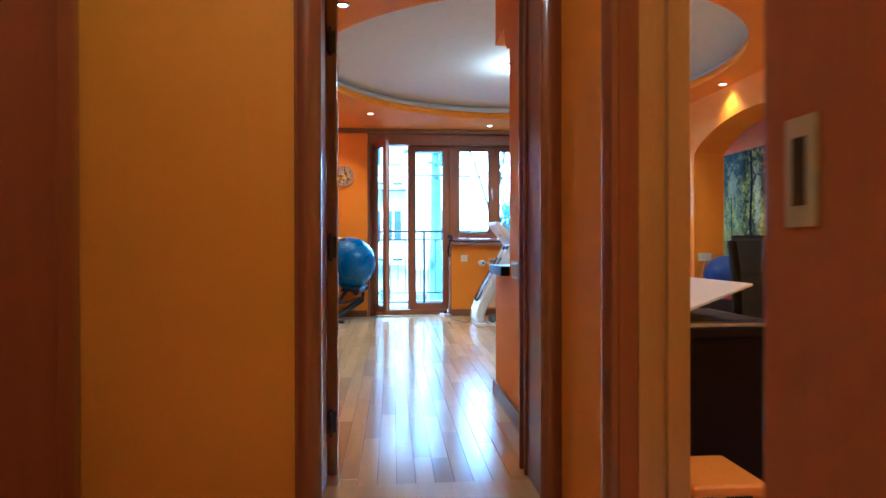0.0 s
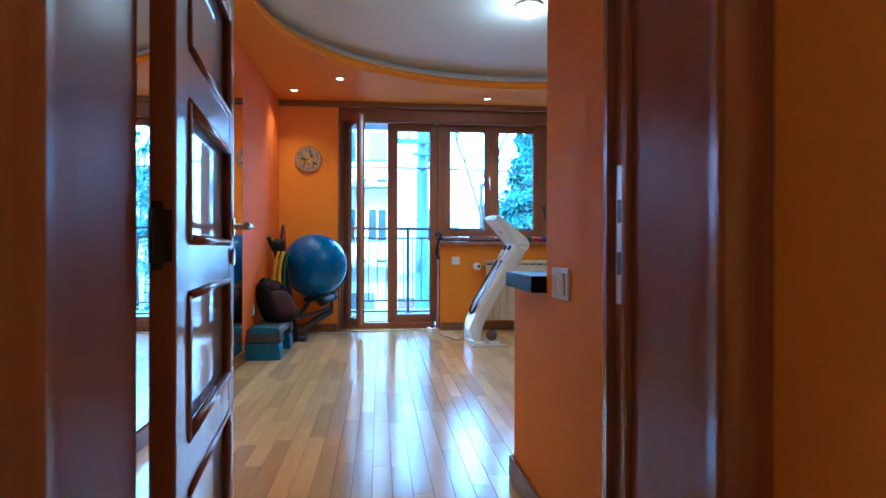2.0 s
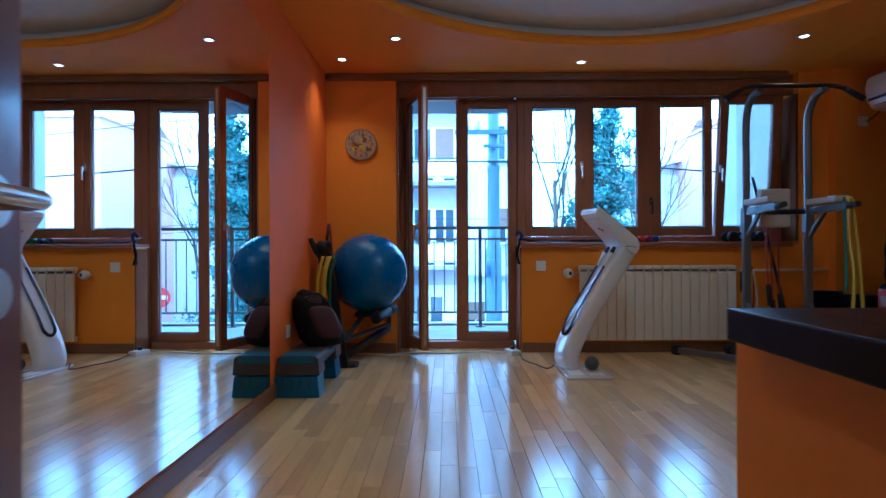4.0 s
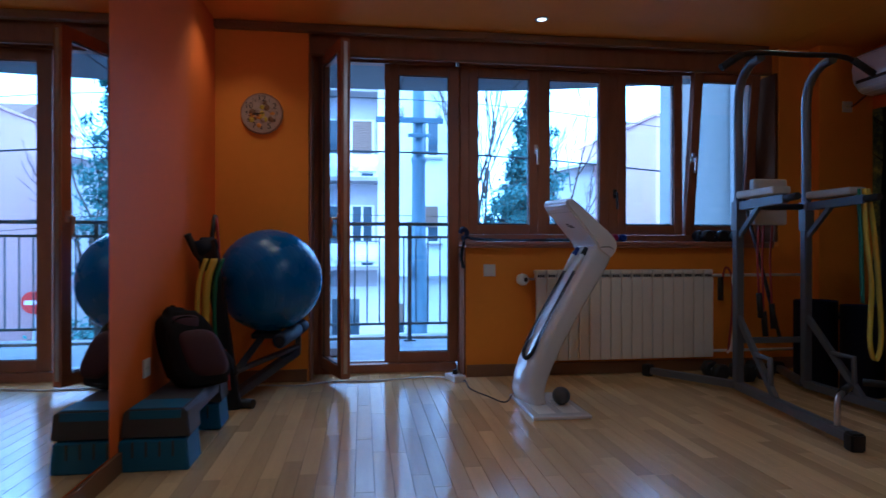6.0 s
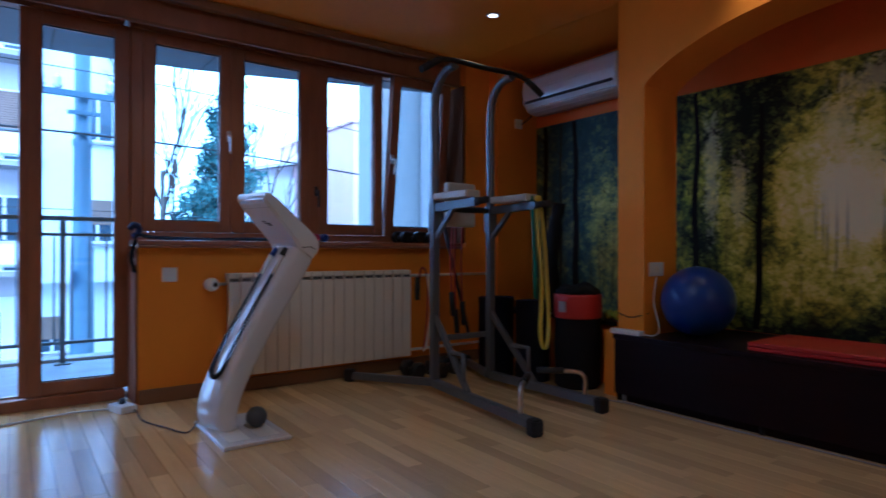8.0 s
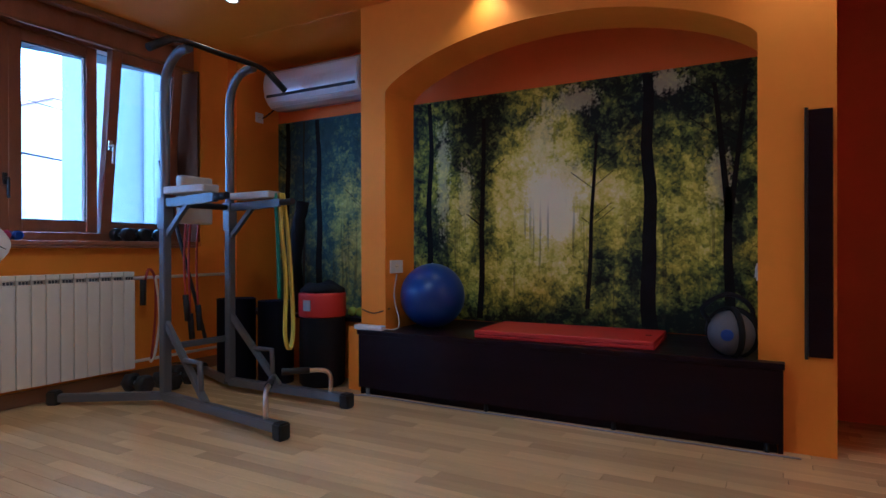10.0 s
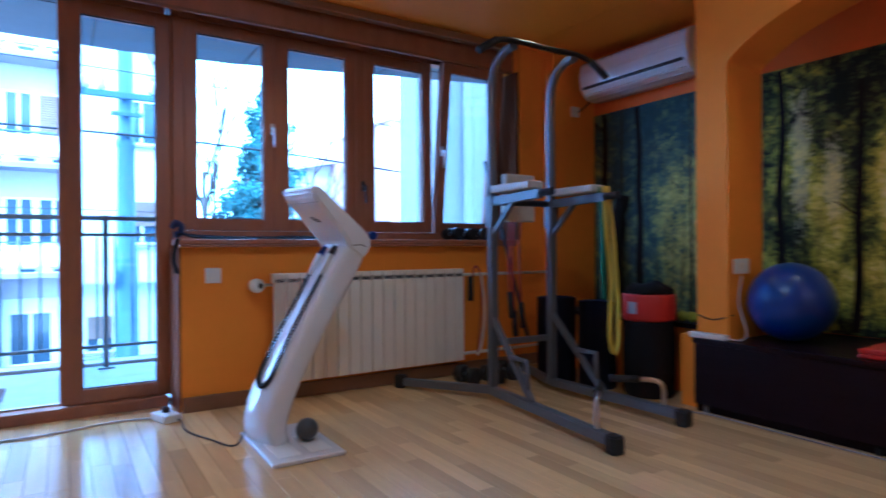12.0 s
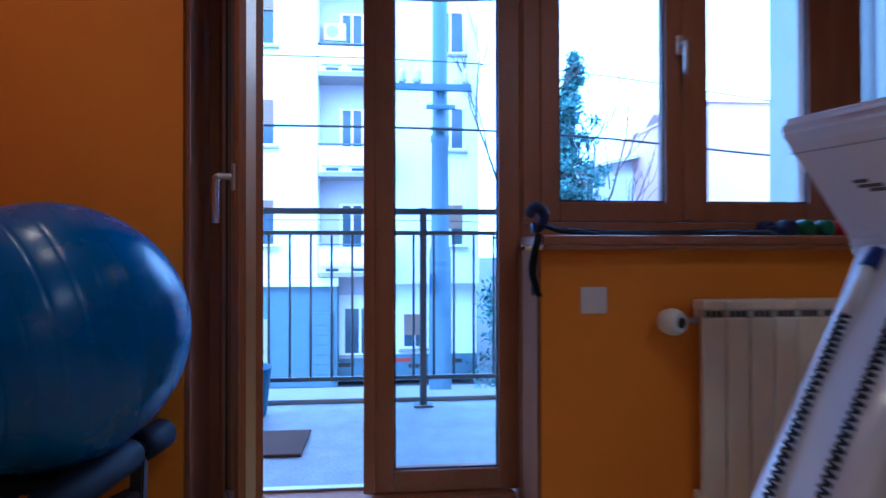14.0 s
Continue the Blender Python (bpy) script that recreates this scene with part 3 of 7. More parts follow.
def room_door():
    """The open door leaf, built closed along +x from the hinge and then turned."""
    d = thing("door_1", (0, 0, 0), "open mahogany door with frosted glass panels and lever handle", "door", kind="structure")
    W, H, T = 0.775, 2.02, 0.042
    ST, RL = 0.105, 0.11
    rails = [0.0, 0.43, 0.79, 1.14, 1.50, 1.91]
    part("stile", boxed(0, ST, -T / 2, T / 2, 0.008, H, 0.004), CASINGWOOD, d)
    part("stile", boxed(W - ST, W, -T / 2, T / 2, 0.008, H, 0.004), CASINGWOOD, d)
    for k, z in enumerate(rails):
        part("rail", boxed(ST, W - ST, -T / 2 + 0.001, T / 2 - 0.001, z + 0.008, z + RL, 0.003), CASINGWOOD, d)
    for z0, z1 in zip(rails, rails[1:]):
        a, b = z0 + RL, z1 + 0.008
        g = part("glass_panel", boxed(ST - 0.004, W - ST + 0.004, -0.003, 0.003, a - 0.004, b + 0.004), FROST, d, "frosted glass panel")
        for s in (-1, 1):
            bead = bmesh.new()
            for (xa, za), (xb, zb) in (((ST, a), (W - ST, a)), ((ST, b), (W - ST, b)), ((ST, a), (ST, b)), ((W - ST, a), (W - ST, b))):
                tube(bead, [(xa, s * 0.017, za), (xb, s * 0.017, zb)], 0.0105, 8)
            part("bead", bead, CASINGWOOD, g)
    for s in (-1, 1):
        h = bmesh.new()
        lathe(h, [(0.025, 0), (0.025, 0.004), (0.02, 0.008)], 20, (W - 0.055, s * T / 2 - (0.008 if s < 0 else 0), 0.945), "y")
        tube(h, curve_pts([(W - 0.055, s * T / 2, 0.945), (W - 0.055, s * (T / 2 + 0.04), 0.945), (W - 0.075, s * (T / 2 + 0.052), 0.945), (W - 0.165, s * (T / 2 + 0.05), 0.947)], 6), [0.009] * 12 + [0.0085] * 7, 10)
        part("handle", h, STEEL, d, "satin lever handle")
        part("key_rose", lathe(bmesh.new(), [(0.024, 0), (0.024, 0.005), (0.018, 0.008)], 20, (W - 0.055, s * T / 2 - (0.008 if s < 0 else 0), 0.86), "y"), STEEL, d)
    part("lock_plate", boxed(W - 0.0005, W + 0.002, -0.01, 0.01, 0.80, 1.0), STEEL, d)
    for z in (0.16, 0.85, 1.66):
        part("hinge_plate", boxed(-0.003, -0.0005, -0.016, T / 2, z + 0.012, z + 0.098, 0.001), BLACKMET, d)
        kn = part("hinge", tube(bmesh.new(), [(-0.010, 0.006, z), (-0.010, 0.006, z + 0.036), (-0.010, 0.006, z + 0.074), (-0.010, 0.006, z + 0.11)], [0.009, 0.0105, 0.0105, 0.009], 12), BLACKMET, d)
        part("frame_leaf", boxed(-0.050, -0.012, 0.004, 0.010, z + 0.012, z + 0.098, 0.002), BLACKMET, kn)
    a = Vector((-0.356, 3.06, 0)) - Vector((-0.268, 2.300, 0))
    d.matrix_world = pose(-0.268, 2.300, 0, 0, 0, math.degrees(math.atan2(a.y, a.x)))
    return d


room_door()


# windows
def sash(parent, name, x0, x1, z0, z1, y, st=0.072, glassname="pane", m=None):
    """A wooden sash: four members and a pane; y is its middle."""
    T = 0.032
    s = part(name, boxed(x0, x0 + st, y - T, y + T, z0, z1, 0.006), WINWOOD, parent)
    for nm, a in (("stile", (x1 - st, x1, y - T, y + T, z0, z1)), ("bottom_rail", (x0 + st, x1 - st, y - T + 0.001, y + T - 0.001, z0, z0 + st)), ("top_rail", (x0 + st, x1 - st, y - T + 0.001, y + T - 0.001, z1 - st, z1))):
        part(nm, boxed(*a, 0.005), WINWOOD, s)
    g = part(glassname, boxed(x0 + st - 0.005, x1 - st + 0.005, y - 0.012, y + 0.012, z0 + st - 0.005, z1 - st + 0.005), PANEGLASS, s)
    g.visible_shadow = False
    gk = bmesh.new()
    a, b, c, d_ = x0 + st, x1 - st, z0 + st, z1 - st
    for q in ((a, b, y - 0.020, y - 0.013, c, c + 0.006), (a, b, y - 0.020, y - 0.013, d_ - 0.006, d_), (a, a + 0.006, y - 0.020, y - 0.013, c, d_), (b - 0.006, b, y - 0.020, y - 0.013, c, d_)):
        box(gk, *q)
    part("gasket", gk, RUBBER, s)
    return s


def window_handle(parent, x, y, z, mt=None):
    h = bmesh.new()
    box(h, x - 0.013, x + 0.013, y - 0.012, y, z - 0.035, z + 0.035, 0.004)
    tube(h, curve_pts([(x, y - 0.01, z), (x, y - 0.045, z), (x, y - 0.05, z - 0.02), (x, y - 0.05, z - 0.12)], 5), 0.009, 8)
    return part("window_handle", h, mt or STEEL, parent)


win = thing("window_1", (1.9, 7.97, 0.95), "brown wooden four-sash window over the parapet", "window", kind="structure")
FY = 7.975
fb = bmesh.new()
box(fb, 0.735, 3.15, 7.935, 8.015, 0.955, 1.012, 0.004)
part("window_frame", fb, WINWOOD, win)
part("window_frame", boxed(0.735, 3.15, 7.935, 8.015, 2.268, 2.33, 0.004), WINWOOD, win)
for xa, xb in ((0.735, 0.798), (1.897, 1.968), (3.078, 3.15)):
    part("mullion", boxed(xa, xb, 7.9345, 8.0155, 1.012, 2.268, 0.004), WINWOOD, win)
s = sash(win, "sash", 0.798, 1.338, 1.014, 2.266, 7.967)
window_handle(s, 1.318, 7.935, 1.66)
sash(win, "sash", 1.354, 1.897, 1.014, 2.266, 7.967)
s = sash(win, "sash", 1.968, 2.508, 1.014, 2.266, 7.967)
window_handle(s, 1.945, 7.932, 1.33, BLACKMET)
part("cover_strip", boxed(1.329, 1.363, 7.924, 7.9345, 1.02, 2.26, 0.004), WINWOOD, win)
# tilted sash: bottom hinged, its top leaning into the room
ts = sash(win, "tilted_sash", 2.530, 3.076, 1.014, 2.266, 7.967)
window_handle(ts, 2.553, 7.935, 1.62)
tilt = Matrix.Translation((0, 7.967, 1.014)) @ Matrix.Rotation(radians(6.5), 4, "X") @ Matrix.Translation((0, -7.967, -1.014))
for o in (ts, *ts.children_recursive):
    o.data.transform(tilt)
bx = thing("blind_box", (1.4, 7.85, 2.3), "brown wooden roller blind box over the window", "blind box", kind="structure")
part("front_board", boxed(-0.353, 3.149, 7.765, 7.785, 2.245, 2.47, 0.004), WINWOOD, bx)
part("reveal_board", boxed(3.128, 3.149, 7.70, 7.932, 0.958, 2.244, 0.003), DARKWOOD, win)
part("bottom_board", boxed(-0.353, 3.149, 7.785, 7.995, 2.331, 2.347), WINWOOD, bx)
part("edge_strip", boxed(-0.353, 3.149, 7.757, 7.7645, 2.245, 2.262, 0.003), BASEWOOD, bx)

sill = thing("window_sill", (1.9, 7.7, 0.93), "brown wooden window sill board", "window sill", kind="structure")
part("board", boxed(0.722, 3.06, WY - 0.075, 7.933, 0.927, 0.957, 0.007), WINWOOD, sill)
part("nosing", boxed(0.724, 3.058, WY - 0.070, WY - 0.045, 0.912, 0.9265, 0.004), WINWOOD, sill)

bd = thing("balcony_door", (0.2, 7.97, 0), "brown wooden glazed balcony door with one leaf open inwards", "door", kind="structure")
part("frame_post", boxed(-0.353, -0.29, 7.90, 8.015, 0, 2.33, 0.004), WINWOOD, bd)
part("frame_post", boxed(0.7255, 0.734, 7.935, 8.015, 0, 2.33, 0.004), WINWOOD, bd)
part("frame_head", boxed(-0.29, 0.70, 7.9355, 8.0145, 2.268, 2.33, 0.004), WINWOOD, bd)
part("threshold", boxed(-0.29, 0.70, 7.90, 8.03, 0, 0.062, 0.006), WINWOOD, bd)
part("threshold_strip", boxed(-0.29, 0.70, 7.99, 8.02, 0.062, 0.072, 0.002), STEEL, bd)
part("frame_cover", boxed(0.716, 0.733, 7.895, 7.9345, 0, 0.926, 0.003), POSTWOOD, bd)
part("reveal_board", boxed(-0.352, -0.335, 7.70, 7.90, 0, 2.24, 0.003), WINWOOD, bd)
part("side_board", boxed(0.7215, 0.7345, WY - 0.006, 7.894, 0, 0.9115, 0.002), POSTWOOD, bd)
sash(bd, "fixed_leaf", 0.200, 0.7245, 0.064, 2.266, 7.967, st=0.078)
part("meeting_strip", boxed(0.172, 0.212, 7.922, 7.934, 0.07, 2.26, 0.004), WINWOOD, bd)
lf = sash(bd, "open_leaf", -0.29, 0.222, 0.064, 2.266, 7.967, st=0.078)
window_handle(lf, 0.185, 7.935, 1.10)
part("lock_rail", boxed(0.2222, 0.2245, 7.955, 7.979, 0.10, 2.24), STEEL, lf, "steel locking rail")
swing = Matrix.Translation((-0.30, 7.90, 0)) @ Matrix.Rotation(radians(-70), 4, "Z") @ Matrix.Translation((0.30, -7.94, 0))
for o in (lf, *lf.children_recursive):
    o.data.transform(swing)

# counter board on the half wall
ct = thing("counter_board", (0.7, 3.3, 0.75), "thick black counter board on the half wall", "counter")
cb = boxed(0.552, 0.95, 3.098, 3.475, 0.747, 0.800, 0.004)
part("board", cb, WENGE, ct)

# ---------------------------------------------------------------- the room's things
def exercise_ball():
    t = thing("exercise_ball", (-0.557, 7.365, 0.39), "large blue ribbed exercise ball resting on a folded bench", "exercise ball")
    bm = bmesh.new()
    n, c, r = 240, Vector((-0.557, 7.365, 0.709)), 0.316
    prof = []
    for k in range(n + 1):
        a = math.pi * k / n
        dent = sum(math.exp(-((a - b) / 0.007) ** 2) for b in [0.42 + 0.165 * i for i in range(9)])
        prof.append(((r - 0.0016 * dent) * math.sin(a) + 1e-4, (r - 0.0016 * dent) * -math.cos(a)))
    lathe(bm, prof, 56)
    bmesh.ops.transform(bm, matrix=Matrix.Translation(c) @ Vector((0, 0, -1)).rotation_difference(Vector((-0.62, -0.76, -0.15))).to_matrix().to_4x4(), verts=bm.verts[:])
    part("shell", bm, BLUEBALL, t)


def folded_bench():
    t = thing("folded_bench", (-0.70, 7.1, 0), "black folded sit-up bench with foam rollers leaning in the corner", "exercise bench")
    b = bmesh.new()
    slab(b, (-0.70, 7.02, 0.0), (-0.850, 7.06, 0.95), 0.075, 0.05, (0, 1, 0), 0.006)
    part("main_rail", b, BLACKMET, t)
    part("floor_bar", tube(bmesh.new(), [(-0.90, 7.14, 0.027), (-0.60, 7.02, 0.027)], 0.027, 12), BLACKMET, t)
    part("support_arm", slab(bmesh.new(), (-0.70, 7.04, 0.08), (-0.41, 7.50, 0.24), 0.055, 0.05, (0, 0, 1), 0.005), BLACKMET, t)
    part("cross_arm", slab(bmesh.new(), (-0.72, 7.06, 0.20), (-0.41, 7.50, 0.27), 0.05, 0.022, (0, 0, 1), 0.004), STEPGREY, t)
    part("upright", slab(bmesh.new(), (-0.405, 7.50, 0.22), (-0.400, 7.50, 0.37), 0.035, 0.035, (0, 1, 0), 0.004), BLACKMET, t)
    A_, B_ = Vector((-0.466, 7.09, 0.366)), Vector((-0.383, 7.62, 0.392))
    for f0, f1 in ((0.0, 0.70), (0.78, 1.0)):
        a, c = A_.lerp(B_, f0), A_.lerp(B_, f1)
        d = (B_ - A_).normalized() * 0.008
        rl = part("foam_roller", tube(bmesh.new(), [a - d, a, a + d, c - d, c, c + d], [0.030, 0.039, 0.043, 0.043, 0.039, 0.030], 22), FOAM, t)
        part("roller_cap", tube(bmesh.new(), [a - d * 1.4, a - d * 0.9], 0.022, 12), BLACKMET, rl)
    part("roller_axle", tube(bmesh.new(), [A_, B_], 0.013, 10), SILVER, t)
    part("seat_pad", box(bmesh.new(), -0.66, -0.50, 7.27, 7.46, 0.356, 0.3925, 0.015), FOAM, t)
    part("seat_post", slab(bmesh.new(), (-0.72, 7.06, 0.18), (-0.60, 7.30, 0.36), 0.04, 0.04, (0, 1, 0), 0.004), BLACKMET, t)
    part("head_roller", tube(bmesh.new(), [(-0.915, 7.03, 0.90), (-0.825, 7.09, 0.93)], [0.046, 0.046], 18), FOAM, t)
    part("head_pad", boxed(-0.905, -0.835, 7.05, 7.12, 0.78, 0.97, 0.02, 3), FOAM, t)
    part("grip", tube(bmesh.new(), curve_pts([(-0.84, 7.08, 0.80), (-0.90, 7.02, 0.87), (-0.945, 6.98, 0.985)], 5), 0.019, 10), RUBBER, t)
    part("grip", tube(bmesh.new(), [(-0.85, 7.10, 0.93), (-0.835, 7.14, 1.10)], 0.013, 10), RUBBER, t)


def ribbon(pts, w, th, wdir):
    """A flat strap of width w along pts."""
    bm = bmesh.new()
    P = curve_pts(pts, 6)
    wd = Vector(wdir).normalized() * w / 2
    rows = []
    for i, p in enumerate(P):
        d = (P[min(i + 1, len(P) - 1)] - P[max(i - 1, 0)]).normalized()
        nn = d.cross(wd).normalized() * th / 2
        rows.append([bm.verts.new(q) for q in (p - wd - nn, p + wd - nn, p + wd + nn, p - wd + nn)])
    for a, b in zip(rows, rows[1:]):
        for k in range(4):
            bm.faces.new((a[k], a[(k + 1) % 4], b[(k + 1) % 4], b[k])).smooth = k in (0, 2)
    bm.faces.new(rows[0]), bm.faces.new(rows[-1][::-1])
    bmesh.ops.recalc_face_normals(bm, faces=bm.faces[:])
    return bm


def hung_bands():
    for x, mt, w, z0, lab in ((-0.885, YELLOW, 0.026, 0.40, "yellow latex exercise band hung on the bench"), (-0.840, YELLOW, 0.040, 0.36, "yellow latex exercise band hung on the bench"), (-0.795, GREEN, 0.022, 0.34, "green latex exercise band hung on the bench")):
        solid("exercise_band", ribbon([(x + 0.03, 7.02, 0.85), (x, 6.985, 0.72), (x - 0.005, 6.97, z0 + 0.15), (x + 0.01, 6.975, z0)], w, 0.004, (1, 0.15, 0)), mt, lab, "exercise band", "exercise bands on the bench")
    solid("red_tube", tube(bmesh.new(), curve_pts([(-0.825, 7.13, 1.09), (-0.80, 7.10, 0.8), (-0.76, 7.04, 0.45), (-0.72, 6.97, 0.12)], 5), 0.009, 8), REDTUBE, "red rubber exercise tube hung on the bench", "exercise band")


def aerobic_step():
    t = thing("aerobic_step", (-0.83, 6.45, 0), "charcoal aerobic step with teal pads on blue risers", "aerobic step")
    y0, y1, xc = 6.10, 6.82, -0.825
    dk = bmesh.new()
    extrude_poly(dk, [(-0.110, 0.250), (0.110, 0.250), (0.125, 0.235), (0.135, 0.135), (-0.135, 0.135), (-0.125, 0.235)], "y", y0, y0 + 0.17)
    dk.transform(Matrix.Translation((xc, 0, 0)))
    extrude_poly(dk, [(xc - 0.110, 0.250), (xc + 0.110, 0.250), (xc + 0.125, 0.225), (xc + 0.125, 0.185), (xc - 0.125, 0.185), (xc - 0.125, 0.225)], "y", y0 + 0.1702, y1 - 0.1702)
    extrude_poly(dk, [(xc - 0.110, 0.250), (xc + 0.110, 0.250), (xc + 0.125, 0.235), (xc + 0.135, 0.135), (xc - 0.135, 0.135), (xc - 0.125, 0.235)], "y", y1 - 0.17, y1)
    bmesh.ops.bevel(dk, geom=[e for e in dk.edges if e.calc_face_angle(0) > 0.9], offset=0.004, segments=2, affect="EDGES")
    deck = part("deck", dk, STEPGREY, t, "charcoal plastic deck")
    for ya, yb in ((y0 + 0.03, y0 + 0.14), (y1 - 0.14, y1 - 0.03)):
        part("grip_pad", boxed(xc - 0.102, xc + 0.102, ya - 0.018, yb + 0.02, 0.2495, 0.2535, 0.002), STEPBLUE, deck)
    part("grip_pad", boxed(xc - 0.10, xc + 0.10, y0 - 0.002, y0 + 0.002, 0.212, 0.246), STEPBLUE, deck)
    for ya, yb in ((y0 - 0.01, y0 + 0.18), (y1 - 0.18, y1 + 0.01)):
        rs = bmesh.new()
        extrude_poly(rs, [(xc - 0.150, 0.0), (xc - 0.138, 0.128), (xc + 0.122, 0.128), (xc + 0.135, 0.0)], "y", ya, yb)
        bmesh.ops.bevel(rs, geom=rs.edges[:], offset=0.005, segments=2, affect="EDGES")
        riser = part("riser", rs, STEPBLUE, t, "blue plastic riser")
        for k in range(4):
            xx = xc - 0.085 + k * 0.052
            part("slot", boxed(xx - 0.004, xx + 0.004, ya - 0.002, ya + 0.004, 0.06, 0.122), STEPGREY, riser)


def backpack():
    t = thing("backpack", (-0.82, 6.55, 0.254), "dark maroon nylon backpack standing on the aerobic step", "backpack")
    bm = bmesh.new()
    bmesh.ops.create_uvsphere(bm, u_segments=28, v_segments=20, radius=1)
    for v in bm.verts:
        c = v.co
        x = math.copysign(abs(c.x) ** 0.42, c.x) * 0.132 * (1 - 0.42 * max(c.z, 0))
        y = math.copysign(abs(c.y) ** 0.50, c.y) * 0.105 * (1 - 0.40 * max(c.z, 0))
        z = math.copysign(abs(c.z) ** 0.45, c.z) * 0.165
        w = noise.noise(Vector((c.x * 2.2, c.y * 2.2, c.z * 2.2))) * 0.015 + noise.noise(Vector((c.x * 6, c.y * 6, c.z * 6))) * 0.004
        v.co = Vector((x, y, z)) * (1 + w * 7)
    for f in bm.faces:
        f.smooth = True
    shear = Matrix(((1, 0, -0.30, 0), (0, 1, 0, 0), (0, 0, 1, 0), (0, 0, 0, 1)))
    place = Matrix.Translation((-0.815, 6.56, 0.425)) @ Matrix.Rotation(radians(28), 4, "Z") @ Matrix.Rotation(radians(-16), 4, "X") @ shear @ Matrix.Diagonal((1.0, 1.1, 1.16, 1))
    bm.transform(place)
    part("body", bm, BLACKCLOTH, t, "black nylon body")
    pk = bmesh.new()
    bmesh.ops.create_uvsphere(pk, u_segments=20, v_segments=14, radius=1)
    for v in pk.verts:
        c = v.co
        v.co = Vector((math.copysign(abs(c.x) ** 0.6, c.x) * 0.10 + 0.02, c.y * 0.045 - 0.085, math.copysign(abs(c.z) ** 0.6, c.z) * 0.098 - 0.035))
    for f in pk.faces:
        f.smooth = True
    pk.transform(place)
    part("front_pocket", pk, PACK, t, "maroon nylon pocket")
    up = bmesh.new()
    bmesh.ops.create_uvsphere(up, u_segments=20, v_segments=14, radius=1)
    for v in up.verts:
        c = v.co
        v.co = Vector((math.copysign(abs(c.x) ** 0.55, c.x) * 0.075 + 0.005, c.y * 0.03 - 0.062, math.copysign(abs(c.z) ** 0.6, c.z) * 0.045 + 0.085))
    for f in up.faces:
        f.smooth = True
    up.transform(place)
    part("upper_pocket", up, PACK, t, "maroon nylon pocket")
    part("shoulder_strap", ribbon([place @ Vector(p) for p in ((0.06, 0.10, 0.12), (0.13, 0.09, 0.05), (0.165, 0.02, -0.06), (0.15, -0.02, -0.135))], 0.04, 0.008, (0.3, 1, 0.1)), BLACKCLOTH, t)
    z = tube(bmesh.new(), [place @ Vector(p) for p in curve_pts([(-0.11, -0.07, -0.02), (-0.10, -0.09, 0.06), (-0.02, -0.09, 0.115), (0.07, -0.08, 0.10), (0.11, -0.06, 0.0)], 6)], 0.0035, 6)
    part("zip", z, BLACKCLOTH, t)
    part("carry_loop", tube(bmesh.new(), [place @ Vector(p) for p in curve_pts([(-0.03, 0.02, 0.150), (0, 0.02, 0.185), (0.03, 0.02, 0.150)], 5)], 0.006, 6), BLACKCLOTH, t)


def wall_socket(name, m, label, cat="socket", w=0.082, h=0.082, rocker=False, holes=True, group=""):
    """A plate in the local xy plane, facing +z."""
    t = thing(name, m.translation, label, cat, group)
    b = boxed(-w / 2, w / 2, -h / 2, h / 2, 0.0005, 0.009, 0.0035)
    b.transform(m)
    part("plate", b, WHITE_PL, t)
    if rocker:
        b = boxed(-w * 0.36, w * 0.36, -h * 0.36, h * 0.36, 0.0085, 0.0094)
        b.transform(m)
        part("rocker_recess", b, SILVER, t)
        for s in ((-1, 1) if w > 0.1 else (0,)):
            hw2 = w * 0.165 if s else w * 0.33
            b = boxed(-hw2, hw2, -h * 0.33, h * 0.33, 0.0096, 0.0150, 0.002)
            b.transform(m @ Matrix.Translation((s * w * 0.172, 0, 0)) @ Matrix.Rotation(radians(4), 4, "X"))
            part("rocker", b, WHITE_PL, t)
    elif holes:
        b = lathe(bmesh.new(), [(0.021, 0.0085), (0.021, 0.0096)], 20)
        b.transform(m)
        part("well", b, CREAM, t)
        b = bmesh.new()
        for s in (-1, 1):
            lathe(b, [(0.0026, 0.009), (0.0026, 0.0101)], 8, (s * 0.0095, 0, 0))
        b.transform(m)
        part("contact_holes", b, INK, t)
    return t


FACE_S = Matrix.Rotation(radians(90), 4, "X")       # faces -y
FACE_W = Matrix.Rotation(radians(-90), 4, "Y") @ Matrix.Rotation(radians(-90), 4, "Z")     # faces -x
FACE_E = Matrix.Rotation(radians(90), 4, "Y") @ Matrix.Rotation(radians(90), 4, "Z")      # faces +x
FACE_N = Matrix.Rotation(radians(-90), 4, "X")      # faces +y


